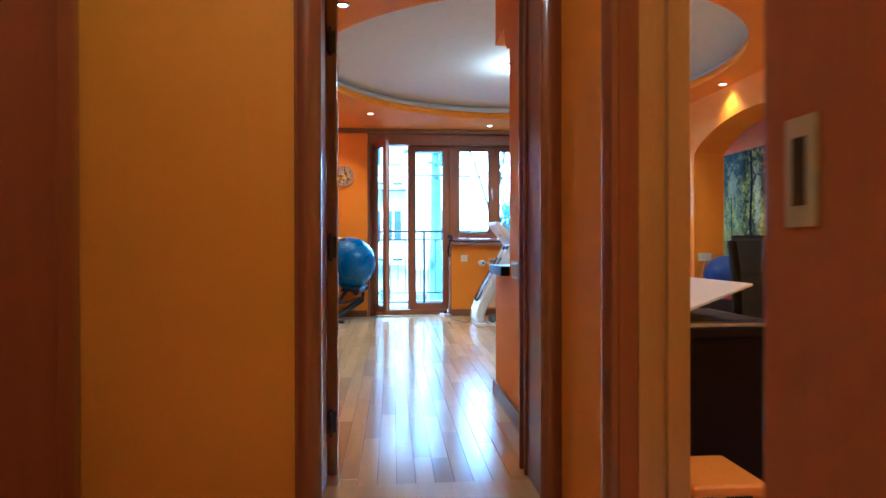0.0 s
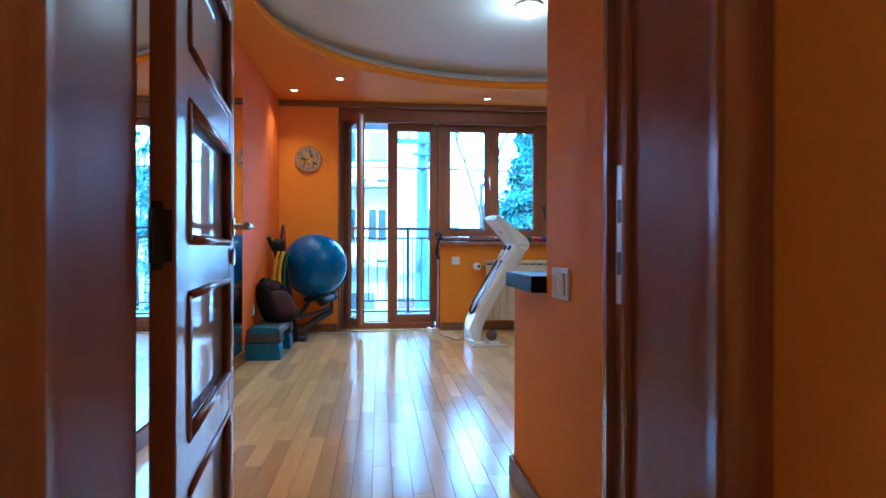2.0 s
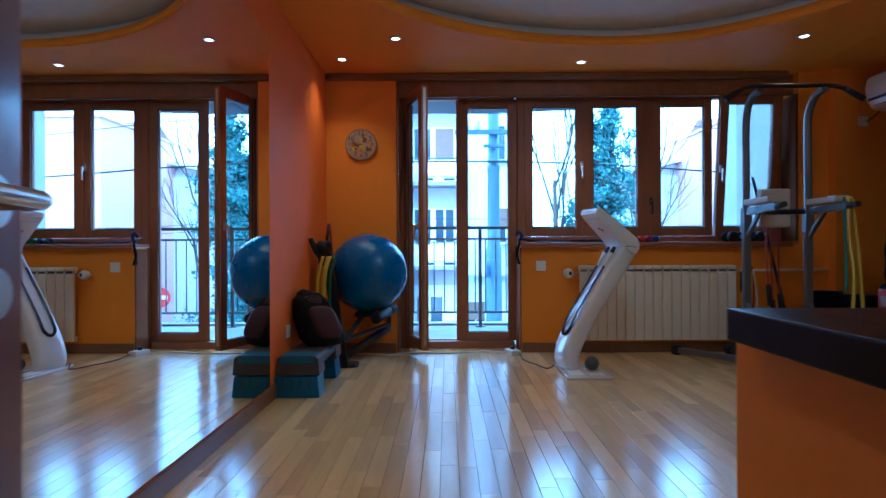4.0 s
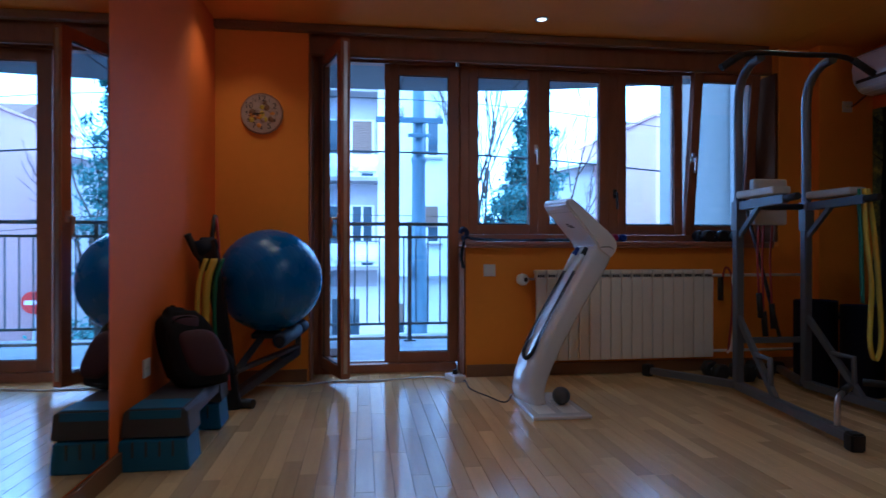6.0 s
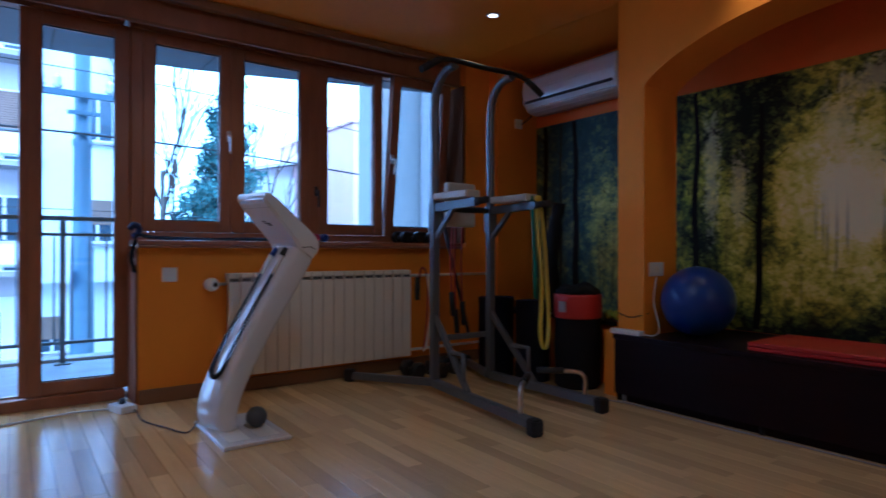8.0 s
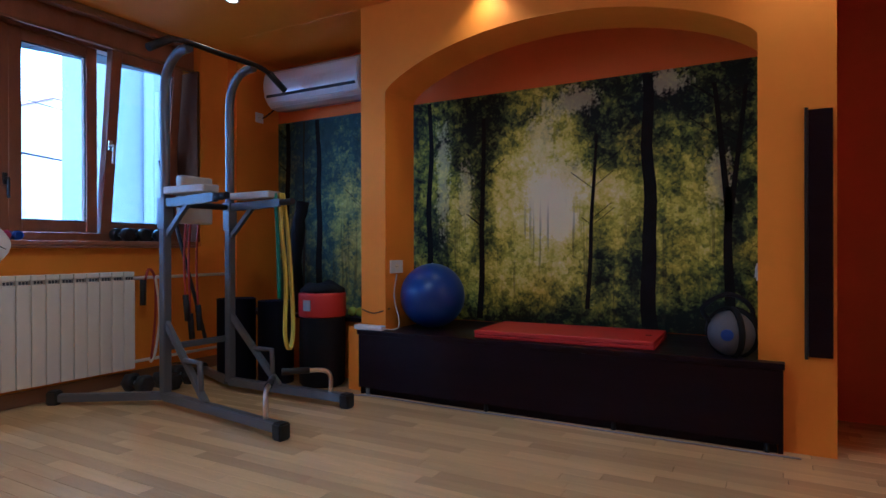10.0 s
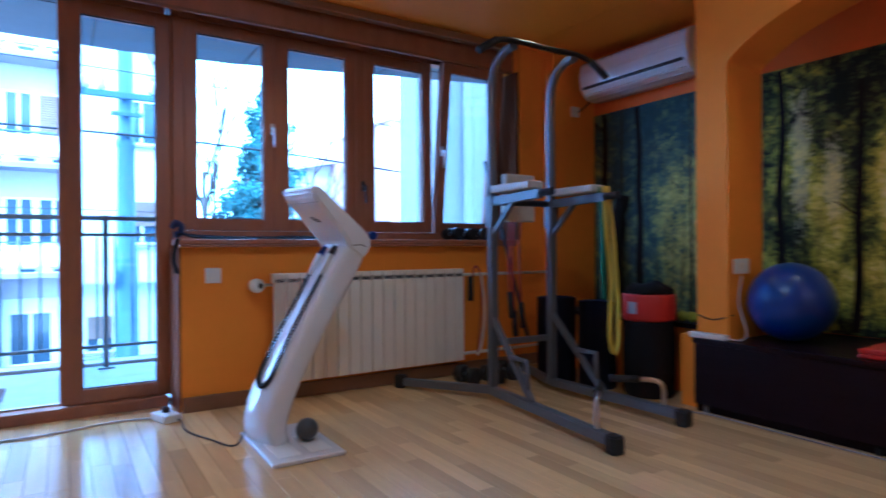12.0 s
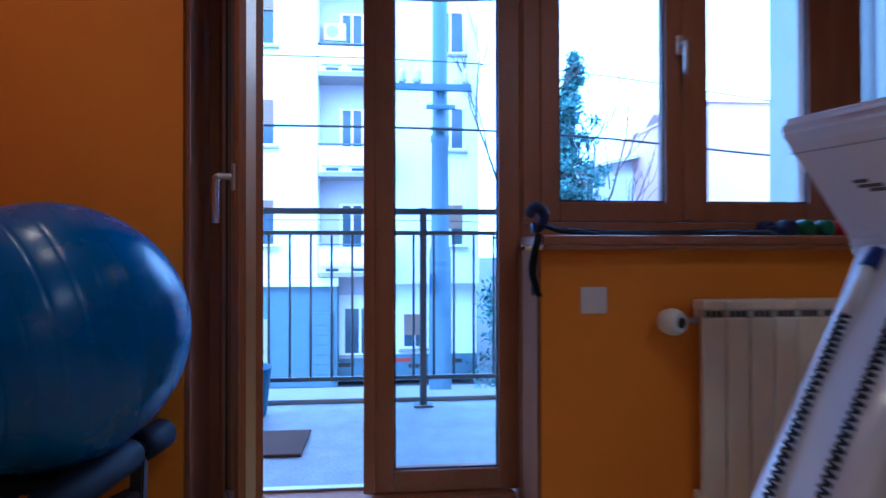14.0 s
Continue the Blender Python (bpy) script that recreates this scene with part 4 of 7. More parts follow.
def wall_clock():
    t = thing("wall_clock", (-0.660, WY, 1.815), "round cream wall clock with dark numerals and a floral face", "clock")
    m = Matrix.Translation((-0.660, WY, 1.815)) @ FACE_S
    b = lathe(bmesh.new(), [(0.135, 0.001), (0.139, 0.006), (0.137, 0.016), (0.130, 0.019)], 48)
    b.transform(m)
    part("case", b, CLOCKFACE, t)
    b = lathe(bmesh.new(), [(0.134, 0.0185), (0.136, 0.022), (0.131, 0.0235), (0.129, 0.0195)], 48, ring=True)
    b.transform(m)
    part("rim", b, mat("rust_rim", (0.32, 0.14, 0.08), 0.5, vary=0.4, scale=20), t)
    rng = random.Random(3)
    for k in range(22):
        a, rr = rng.random() * 6.28, rng.random() * 0.085
        b = lathe(bmesh.new(), [(0.012 + 0.012 * rng.random(), 0.0192), (0.006, 0.0200)], 9, (rr * math.cos(a), rr * math.sin(a) - 0.005, 0))
        b.transform(m)
        part("flower_print", b, (YELLOW, BASEWOOD, ORANGE_PL, CLOCKFACE)[k % 4], t)
    for k in range(1, 13):
        a = radians(90 - 30 * k)
        big = k in (10, 12, 2, 5, 7)
        letters("numeral", str(k), 0.058 if big else 0.036, m @ Matrix.Translation((0.098 * math.cos(a), 0.098 * math.sin(a), 0.0202)), INK, t)
    for ang, ln, wd in ((radians(90 - 30 * 8.72), 0.058, 0.007), (radians(90 - 6 * 43), 0.088, 0.005)):
        b = bmesh.new()
        slab(b, (-0.015 * math.cos(ang), -0.015 * math.sin(ang), 0.0225), (ln * math.cos(ang), ln * math.sin(ang), 0.0225), wd, 0.0012)
        b.transform(m)
        part("hand", b, INK, t)


def radiator():
    t = thing("radiator", (1.9, 7.6, 0.1), "cream sectional aluminium radiator under the window", "radiator")
    n, x0, x1, z0, z1 = 17, 1.222, 2.566, 0.100, 0.755
    w = (x1 - x0) / n
    bm = bmesh.new()
    box(bm, -w / 2 + 0.002, w / 2 - 0.002, 7.605, 7.625, 0.112, 0.700, 0.006)
    box(bm, -0.012, 0.012, 7.625, 7.675, 0.14, 0.70, 0.004)
    box(bm, -w / 2 + 0.0015, w / 2 - 0.0015, 7.610, 7.675, 0.722, 0.755, 0.008)
    box(bm, -w / 2 + 0.006, w / 2 - 0.006, 7.625, 7.672, 0.700, 0.722)
    box(bm, -w / 2 + 0.001, w / 2 - 0.001, 7.628, 7.668, 0.110, 0.150, 0.006)
    me = mesh_of("section", bm, CREAM)
    slot = bmesh.new()
    for k in range(3):
        xx = -w / 2 + 0.014 + k * 0.018
        box(slot, xx, xx + 0.012, 7.6065, 7.6095, 0.703, 0.721)
    sm = mesh_of("grille", slot, GREYBALL)
    for k in range(n):
        o = new("section", me)
        o.location.x = x0 + w * (k + 0.5)
        o.parent = t
        o.matrix_parent_inverse = Matrix.Translation(t.location).inverted()
        g = new("grille", sm)
        g.parent = o
    v = bmesh.new()
    tube(v, [(1.222, 7.64, 0.69), (1.140, 7.62, 0.69)], 0.009, 10)
    part("pipe", v, SILVER, t)
    hd = lathe(bmesh.new(), [(0.022, 0), (0.036, 0.012), (0.042, 0.035), (0.040, 0.055), (0.030, 0.072)], 24)
    hd.transform(Matrix.Translation((1.108, 7.64, 0.69)) @ Matrix.Rotation(radians(90), 4, "X") @ Matrix.Rotation(radians(25), 4, "Y"))
    vh = part("thermostat_head", hd, WHITE_PL, t, "white thermostat head")
    cp = lathe(bmesh.new(), [(0.016, 0.070), (0.016, 0.076)], 16)
    cp.transform(Matrix.Translation((1.108, 7.64, 0.69)) @ Matrix.Rotation(radians(90), 4, "X") @ Matrix.Rotation(radians(25), 4, "Y"))
    part("dark_cap", cp, INK, vh)
    part("supply_pipe", tube(bmesh.new(), [(2.564, 7.65, 0.71), (3.38, 7.66, 0.71)], 0.011, 10), CREAM, t)
    part("return_pipe", tube(bmesh.new(), [(2.564, 7.65, 0.15), (3.38, 7.66, 0.15)], 0.011, 10), CREAM, t)


def body_scanner():
    t = thing("body_analyser", (1.0, 6.82, 0), "glossy white standing body analyser with a tilted display head", "fitness device")
    yc = 6.915
    prof_c = [(0.985, 0.02), (0.966, 0.09), (0.998, 0.20), (1.085, 0.36), (1.204, 0.54), (1.335, 0.72), (1.432, 0.86), (1.470, 0.93)]
    thick = [0.046, 0.055, 0.061, 0.066, 0.071, 0.076, 0.078, 0.062]
    wid = [0.12, 0.12, 0.117, 0.112, 0.108, 0.108, 0.112, 0.118]
    bm = bmesh.new()
    C = [Vector((x, 0, z)) for x, z in prof_c]
    P = curve_pts([(c.x, c.y, c.z) for c in C], 5)
    rows = []
    m = len(P) - 1
    for i, p in enumerate(P):
        f = i / m * (len(C) - 1)
        k = min(int(f), len(C) - 2)
        u = f - k
        th = thick[k] * (1 - u) + thick[k + 1] * u
        wd = wid[k] * (1 - u) + wid[k + 1] * u
        d = (P[min(i + 1, m)] - P[max(i - 1, 0)]).normalized()
        nn = Vector((d.z, 0, -d.x))
        ring = []
        for q in range(24):
            a = 2 * math.pi * q / 24
            ca, sa = math.cos(a), math.sin(a)
            ring.append(bm.verts.new(p + Vector((0, yc, 0)) + nn * th * math.copysign(abs(ca) ** 0.45, ca) + Vector((0, 1, 0)) * wd * math.copysign(abs(sa) ** 0.4, sa)))
        rows.append(ring)
    for a, b in zip(rows, rows[1:]):
        for q in range(24):
            bm.faces.new((a[q], a[(q + 1) % 24], b[(q + 1) % 24], b[q])).smooth = True
    bm.faces.new(rows[0]), bm.faces.new(rows[-1][::-1])
    bmesh.ops.recalc_face_normals(bm, faces=bm.faces[:])
    part("column", bm, GLOSS_WHITE, t)
    # display head: a wedge that leans back over the plate
    hp = [(1.478, 0.845), (1.515, 0.872), (1.538, 0.905), (1.540, 0.938), (1.522, 0.968), (1.490, 0.997), (1.205, 1.197), (1.185, 1.202), (1.158, 1.188), (1.154, 1.170), (1.165, 1.148), (1.372, 0.944), (1.385, 0.925), (1.395, 0.895)]
    hb = extrude_poly(bmesh.new(), hp, "y", yc - 0.125, yc + 0.125)
    bmesh.ops.bevel(hb, geom=hb.edges[:], offset=0.012, segments=3, affect="EDGES")
    for f in hb.faces:
        f.smooth = False
    head = part("display_head", hb, GLOSS_WHITE, t)
    part("display_panel", slab(bmesh.new(), (1.450, yc, 1.0295), (1.245, yc, 1.1765), 0.21, 0.006, (0, 0, 1), 0.002), INK, head)
    for k, (dz, L) in enumerate(((0.0, 0.05), (0.014, 0.03), (-0.012, 0.036))):
        cx_, cz_ = 1.2715 - 0.712 * dz, 1.0430 + 0.702 * dz
        part("emblem_bar", slab(bmesh.new(), (cx_, yc - L / 2 + dz, cz_), (cx_, yc + L / 2 + dz, cz_), 0.009, 0.003, (-0.73, 0, -0.68)), GREYBALL, head)
    part("seam", slab(bmesh.new(), (1.192, yc - 0.121, 1.1214), (1.192, yc + 0.121, 1.1214), 0.004, 0.003, (-0.73, 0, -0.68)), SILVER, head)
    bp = boxed(0.905, 1.225, 6.572, 7.10, 0.0, 0.020, 0.009, 3)
    part("foot_plate", bp, GLOSS_WHITE, t)
    for fx in (0.945, 1.085):
        part("foot_electrode", boxed(fx, fx + 0.10, 6.63, 6.88, 0.0195, 0.0212, 0.0008), WHITE_PL, t)
    # coiled cord: two strands and a loop on the face towards the door, hung from two clear grips
    def face(z):
        k = max(i for i in range(len(prof_c) - 1) if prof_c[i][1] <= z)
        u = (z - prof_c[k][1]) / (prof_c[k + 1][1] - prof_c[k][1])
        return prof_c[k][0] * (1 - u) + prof_c[k + 1][0] * u - 1.17 * (thick[k] * (1 - u) + thick[k + 1] * u) - 0.012

    zs = (0.775, 0.66, 0.53, 0.40, 0.315)
    path = curve_pts([(face(z), yc + 0.052, z) for z in zs] + [(face(0.28), yc + 0.03, 0.280), (face(0.27), yc + 0.004, 0.270), (face(0.28), yc - 0.022, 0.280)] + [(face(z), yc - 0.045, z) for z in zs[::-1]], 44)
    coil = []
    for i, p in enumerate(path):
        a = i * 1.35
        d = (path[min(i + 1, len(path) - 1)] - path[max(i - 1, 0)]).normalized()
        s = Vector((-0.8, 0, 0.6))
        s = (s - d * s.dot(d)).normalized()
        coil.append(p + (s * math.cos(a) + d.cross(s) * math.sin(a)) * 0.0085)
    part("coiled_cord", tube(bmesh.new(), coil, 0.0042, 5), RUBBER, t, "black coiled cord")
    for dy in (0.052, -0.045):
        gr = part("hand_grip", tube(bmesh.new(), [(face(0.77), yc + dy, 0.77), (face(0.86) + 0.004, yc + dy * 0.9, 0.868)], [0.011, 0.016], 12), WHITE_PL, t)
        part("grip_band", tube(bmesh.new(), [(face(0.862) + 0.004, yc + dy * 0.9, 0.866), (face(0.90) + 0.006, yc + dy * 0.85, 0.908)], [0.018, 0.015], 12), BLUE2 if dy > 0 else RUBBER, gr)
    part("elbow_seam", tube(bmesh.new(), [(1.405, yc - 0.1252, 0.915), (1.47, yc - 0.1252, 0.918), (1.50, yc - 0.1252, 0.905)], 0.0022, 5), INK, t)
    part("power_cord", tube(bmesh.new(), curve_pts([(0.93, 7.10, 0.02), (0.84, 6.95, 0.007), (0.77, 7.10, 0.007), (0.70, 7.30, 0.007), (0.70, 7.50, 0.012), (0.665, 7.59, 0.02)], 8), 0.0045, 8), RUBBER, t)
    turn = Matrix.Translation((0.98, yc, 0)) @ Matrix.Rotation(radians(16.3), 4, "Z") @ Matrix.Diagonal((0.97, 1, 1, 1)) @ Matrix.Translation((-0.98, -yc, 0))
    for o in t.children_recursive:
        if not o.name.startswith(("foot", "power")):
            o.data.transform(turn)
    solid("massage_ball", ball(bmesh.new(), (1.13, 6.80, 0.0722), 0.0505, 28, 18), GREYBALL, "small dark grey ball lying on the analyser's foot plate", "ball")


def pull_up_tower():
    t = thing("pull_up_tower", (2.55, 6.8, 0), "grey steel pull-up and dip tower with pale vinyl pads", "fitness tower")
    S = 0.05
    PL, PR = Vector((2.335, 6.975, 0)), Vector((2.785, 6.955, 0))
    for P, front, rear, sx in ((PL, Vector((2.20, 5.935, 0)), Vector((2.03, 7.56, 0)), -1), (PR, Vector((2.80, 6.02, 0)), Vector((3.02, 7.52, 0)), 1)):
        z = Vector((0, 0, 0.055))
        part("base_rail", slab(bmesh.new(), P + z, front + z, S, S, (0, 0, 1), 0.005), GREYPAINT, t)
        part("rear_leg", slab(bmesh.new(), P + z + Vector((0, 0.02, 0)), rear + z * 0.7, S - 0.004, S - 0.004, (0, 0, 1), 0.005), GREYPAINT, t)
        for q in (front, rear):
            d = (q - P).normalized()
            cap = slab(bmesh.new(), q - d * 0.035 + Vector((0, 0, 0.041)), q + d * 0.03 + Vector((0, 0, 0.041)), 0.066, 0.082, (0, 0, 1), 0.008)
            part("rubber_foot", cap, RUBBER, t)
        part("post", slab(bmesh.new(), P + Vector((0, 0, 0.05)), P + Vector((0, 0, 1.16)), S, S, (0, 1, 0), 0.005), GREYPAINT, t)
        part("upper_post", tube(bmesh.new(), curve_pts([P + Vector((0, 0, 1.10)), P + Vector((0, 0, 1.5)), P + Vector((0, 0, 1.82)), P + Vector((0, -0.035, 1.95)), P + Vector((0, -0.12, 2.02)), P + Vector((0, -0.215, 2.035))], 7), 0.027, 14), GREYPAINT, t)
        part("collar", boxed(P.x - 0.031, P.x + 0.031, P.y - 0.031, P.y + 0.031, 1.02, 1.20, 0.004), GREYPAINT, t)
        d = (front - P).normalized()
        part("brace", slab(bmesh.new(), P + Vector((0, -0.01, 0.48)), P + d * 0.42 + Vector((0, 0, 0.07)), 0.03, 0.04, (0, 0, 1), 0.004), GREYPAINT, t)
        part("step_peg", tube(bmesh.new(), [P + d * 0.22 + Vector((-0.01, 0, 0.285)), P + d * 0.36 + Vector((0, 0, 0.285)), P + d * 0.37 + Vector((0, 0, 0.10))], 0.016, 8), GREYPAINT, t)
        arm = part("dip_arm", slab(bmesh.new(), P + Vector((0, 0.0, 1.17)), P + Vector((0.01 * sx, -0.44, 1.185)), 0.04, 0.05, (0, 0, 1), 0.004), GREYPAINT, t)
        part("arm_brace", slab(bmesh.new(), P + Vector((0, -0.01, 0.98)), P + Vector((0, -0.20, 1.16)), 0.028, 0.03, (0, 0, 1), 0.003), GREYPAINT, t)
        part("arm_pad", boxed(P.x - 0.055, P.x + 0.055, P.y - 0.395, P.y - 0.055, 1.213, 1.258, 0.014, 3), PAD, arm, "pale grey vinyl arm pad")
        g = part("push_up_handle", tube(bmesh.new(), curve_pts([front - d * 0.12 + Vector((0, 0, 0.07)), front - d * 0.12 + Vector((0, 0, 0.17)), front - d * 0.15 + Vector((-0.03 * sx, 0, 0.205)), front - d * 0.22 + Vector((-0.11 * sx, 0, 0.21))], 5), 0.013, 10), STEEL, t)
        part("handle_grip", tube(bmesh.new(), [front - d * 0.20 + Vector((-0.085 * sx, 0, 0.21)), front - d * 0.30 + Vector((-0.20 * sx, 0, 0.212))], 0.019, 10), RUBBER, g)
        part("dip_grip", tube(bmesh.new(), [P + Vector((0.01 * sx, -0.435, 1.186)), P + Vector((0.012 * sx, -0.53, 1.190))], 0.020, 12), RUBBER, arm)
    bar = part("pull_up_bar", tube(bmesh.new(), curve_pts([(2.07, 6.74, 1.955), (2.16, 6.745, 2.02), (2.30, 6.75, 2.055), (2.56, 6.75, 2.055), (2.82, 6.745, 2.055), (2.95, 6.74, 2.02), (3.05, 6.735, 1.955)], 6), 0.016, 12), BLACKMET, t)
    for a, b in (((2.07, 6.74, 1.955), (2.20, 6.747, 2.037)), ((2.92, 6.742, 2.035), (3.05, 6.735, 1.955))):
        part("bar_grip", tube(bmesh.new(), [a, b], 0.021, 12), RUBBER, bar)
    part("rear_crossbar", slab(bmesh.new(), PL + Vector((0, 0.03, 0.33)), PR + Vector((0, 0.03, 0.33)), 0.035, 0.035, (0, 0, 1), 0.004), GREYPAINT, t)
    part("upper_crossbar", tube(bmesh.new(), [PL + Vector((0, 0, 1.17)), PR + Vector((0, 0, 1.17))], 0.02, 10), BLACKMET, t)
    part("backrest_pad", boxed(2.435, 2.665, 6.965, 7.02, 1.055, 1.345, 0.018, 3), PAD, t, "pale grey vinyl back pad")


def hung_tower_gear():
    solid("resistance_band", ribbon([(2.80, 6.53, 1.245), (2.785, 6.505, 1.0), (2.815, 6.50, 0.70), (2.805, 6.50, 0.40), (2.840, 6.50, 0.285), (2.875, 6.50, 0.40), (2.860, 6.50, 0.70), (2.835, 6.505, 1.0), (2.82, 6.53, 1.245)], 0.032, 0.005, (0, 1, 0.0)), YELLOW, "yellow loop resistance band hung from the dip arm", "resistance band")
    solid("resistance_band", ribbon([(2.785, 6.56, 1.245), (2.780, 6.535, 1.0), (2.783, 6.53, 0.75), (2.788, 6.53, 0.60)], 0.028, 0.005, (0, 1, 0.0)), GREEN, "green resistance band hung from the dip arm", "resistance band")
    for x, y, z0, z1 in ((2.53, 7.08, 1.06, 0.62), (2.57, 7.09, 1.06, 0.50), (2.62, 7.08, 1.04, 0.55)):
        t = thing("tube_trainer", (x, y, z1), "red rubber tube trainer with black grips hung on the tower", "exercise band", "red tubes on the tower")
        part("tube", tube(bmesh.new(), curve_pts([(x, y - 0.04, z0 + 0.1), (x + 0.01, y, z0 - 0.2), (x + 0.02, y, z1)], 6), 0.007, 8), REDTUBE, t)
        part("grip", tube(bmesh.new(), [(x + 0.02, y, z1), (x + 0.035, y, z1 - 0.16)], 0.018, 10), RUBBER, t)
    t = thing("tube_trainer", (2.64, 7.58, 0.4), "red rubber tube trainer with black grips hung on the radiator", "exercise band")
    part("tube", tube(bmesh.new(), curve_pts([(2.615, 7.585, 0.66), (2.64, 7.575, 0.77), (2.69, 7.58, 0.70), (2.70, 7.59, 0.45), (2.67, 7.59, 0.16)], 6), 0.008, 8), REDTUBE, t)
    part("grip", tube(bmesh.new(), [(2.60, 7.575, 0.70), (2.60, 7.575, 0.53)], 0.02, 10), RUBBER, t)
    part("rope", tube(bmesh.new(), curve_pts([(2.69, 7.575, 0.72), (2.725, 7.58, 0.45), (2.69, 7.58, 0.2), (2.66, 7.585, 0.14)], 6), 0.009, 8), CREAM, t)
    solid("exercise_bar", tube(bmesh.new(), [(2.72, 7.10, 0.30), (2.60, 7.40, 1.48)], 0.012, 10), BLACKMET, "slim black exercise bar leaning on the wall", "exercise bar")


def floor_gear():
    def roll(x, y, r, h, mt, label):
        t = thing("rolled_mat", (x, y, 0), label, "exercise mat", "rolled mats in the corner")
        bm = bmesh.new()
        P, th = [], 0.008
        n = 150
        for k in range(n):
            a = k * 0.16
            rr = r - 0.0022 * k * (r / 0.11) * 0.28
            P.append((x + rr * math.cos(a), y + rr * math.sin(a)))
        lo = [bm.verts.new((px, py, 0)) for px, py in P]
        hi = [bm.verts.new((px, py, h)) for px, py in P]
        for k in range(n - 1):
            bm.faces.new((lo[k], lo[k + 1], hi[k + 1], hi[k])).smooth = True
        bmesh.ops.solidify(bm, geom=bm.faces[:], thickness=th)
        part("rolled_sheet", bm, mt, t)
    roll(3.03, 7.16, 0.150, 0.56, NAVY, "dark navy foam mat rolled up and stood on end")
    roll(3.11, 6.87, 0.138, 0.55, NAVY, "dark navy foam mat rolled up and stood on end")
    t = thing("training_bag", (3.22, 6.58, 0), "tall black punching bag with a red band standing on the floor", "punching bag")
    b = lathe(bmesh.new(), [(0.118, 0.0), (0.130, 0.02), (0.132, 0.25), (0.128, 0.445), (0.130, 0.45), (0.130, 0.455)], 36, (3.22, 6.58, 0))
    for v in b.verts:
        v.co += Vector((noise.noise(v.co * 7), noise.noise(v.co * 7 + Vector((5, 0, 0))), 0)) * 0.008
    part("body", b, BLACKCLOTH, t)
    part("red_band", lathe(bmesh.new(), [(0.131, 0.456), (0.136, 0.47), (0.136, 0.60), (0.131, 0.615)], 36, (3.22, 6.58, 0)), RED, t, "red vinyl band")
    part("label_patch", boxed(3.081, 3.092, 6.55, 6.60, 0.50, 0.57), SILVER, t)
    tp = lathe(bmesh.new(), [(0.129, 0.616), (0.126, 0.64), (0.09, 0.675), (0.03, 0.66)], 28, (3.22, 6.58, 0))
    for v in tp.verts:
        v.co += Vector((0, 0, noise.noise(v.co * 11) * 0.03))
    part("gathered_top", tp, BLACKCLOTH, t)
    for o in t.children:
        o.data.transform(Matrix.Translation((3.205, 6.55, 0)) @ Matrix.Diagonal((1.16, 1.16, 1, 1)) @ Matrix.Translation((-3.22, -6.58, 0)))
    ub = thing("black_cloth_roll", (3.53, 7.05, 0.43), "slim black cloth roll leaning on the ledge before the mural", "cloth roll")
    rb = tube(bmesh.new(), curve_pts([(3.50, 7.03, 0.432), (3.49, 7.06, 0.75), (3.50, 7.04, 1.05), (3.52, 7.01, 1.26)], 6), [0.05] * 8 + [0.055] * 6 + [0.045] * 5, 14)
    for v in rb.verts:
        v.co += Vector((noise.noise(v.co * 14), noise.noise(v.co * 14 + Vector((3, 0, 0))), 0)) * 0.012
    part("cloth", rb, BLACKCLOTH, ub)
    for x, y, s in ((2.46, 7.42, 1.0), (2.62, 7.36, 0.9), (2.78, 7.40, 1.0)):
        d = thing("dumbbell", (x, y, 0), "black hexagonal dumbbell on the floor by the wall", "dumbbell", "dumbbells on the floor")
        r = 0.062 * s
        for sg in (-1, 1):
            hx = lathe(bmesh.new(), [(r * 0.8, 0), (r, 0.012), (r, 0.06), (r * 0.8, 0.072)], 6, (0, 0, 0), "y")
            hx.transform(Matrix.Translation((x, y + sg * 0.065 - 0.036, r * 0.87)))
            part("weight", hx, RUBBER, d)
        part("bar", tube(bmesh.new(), [(x, y - 0.07, r * 0.87), (x, y + 0.07, r * 0.87)], 0.015, 10), STEEL, d)


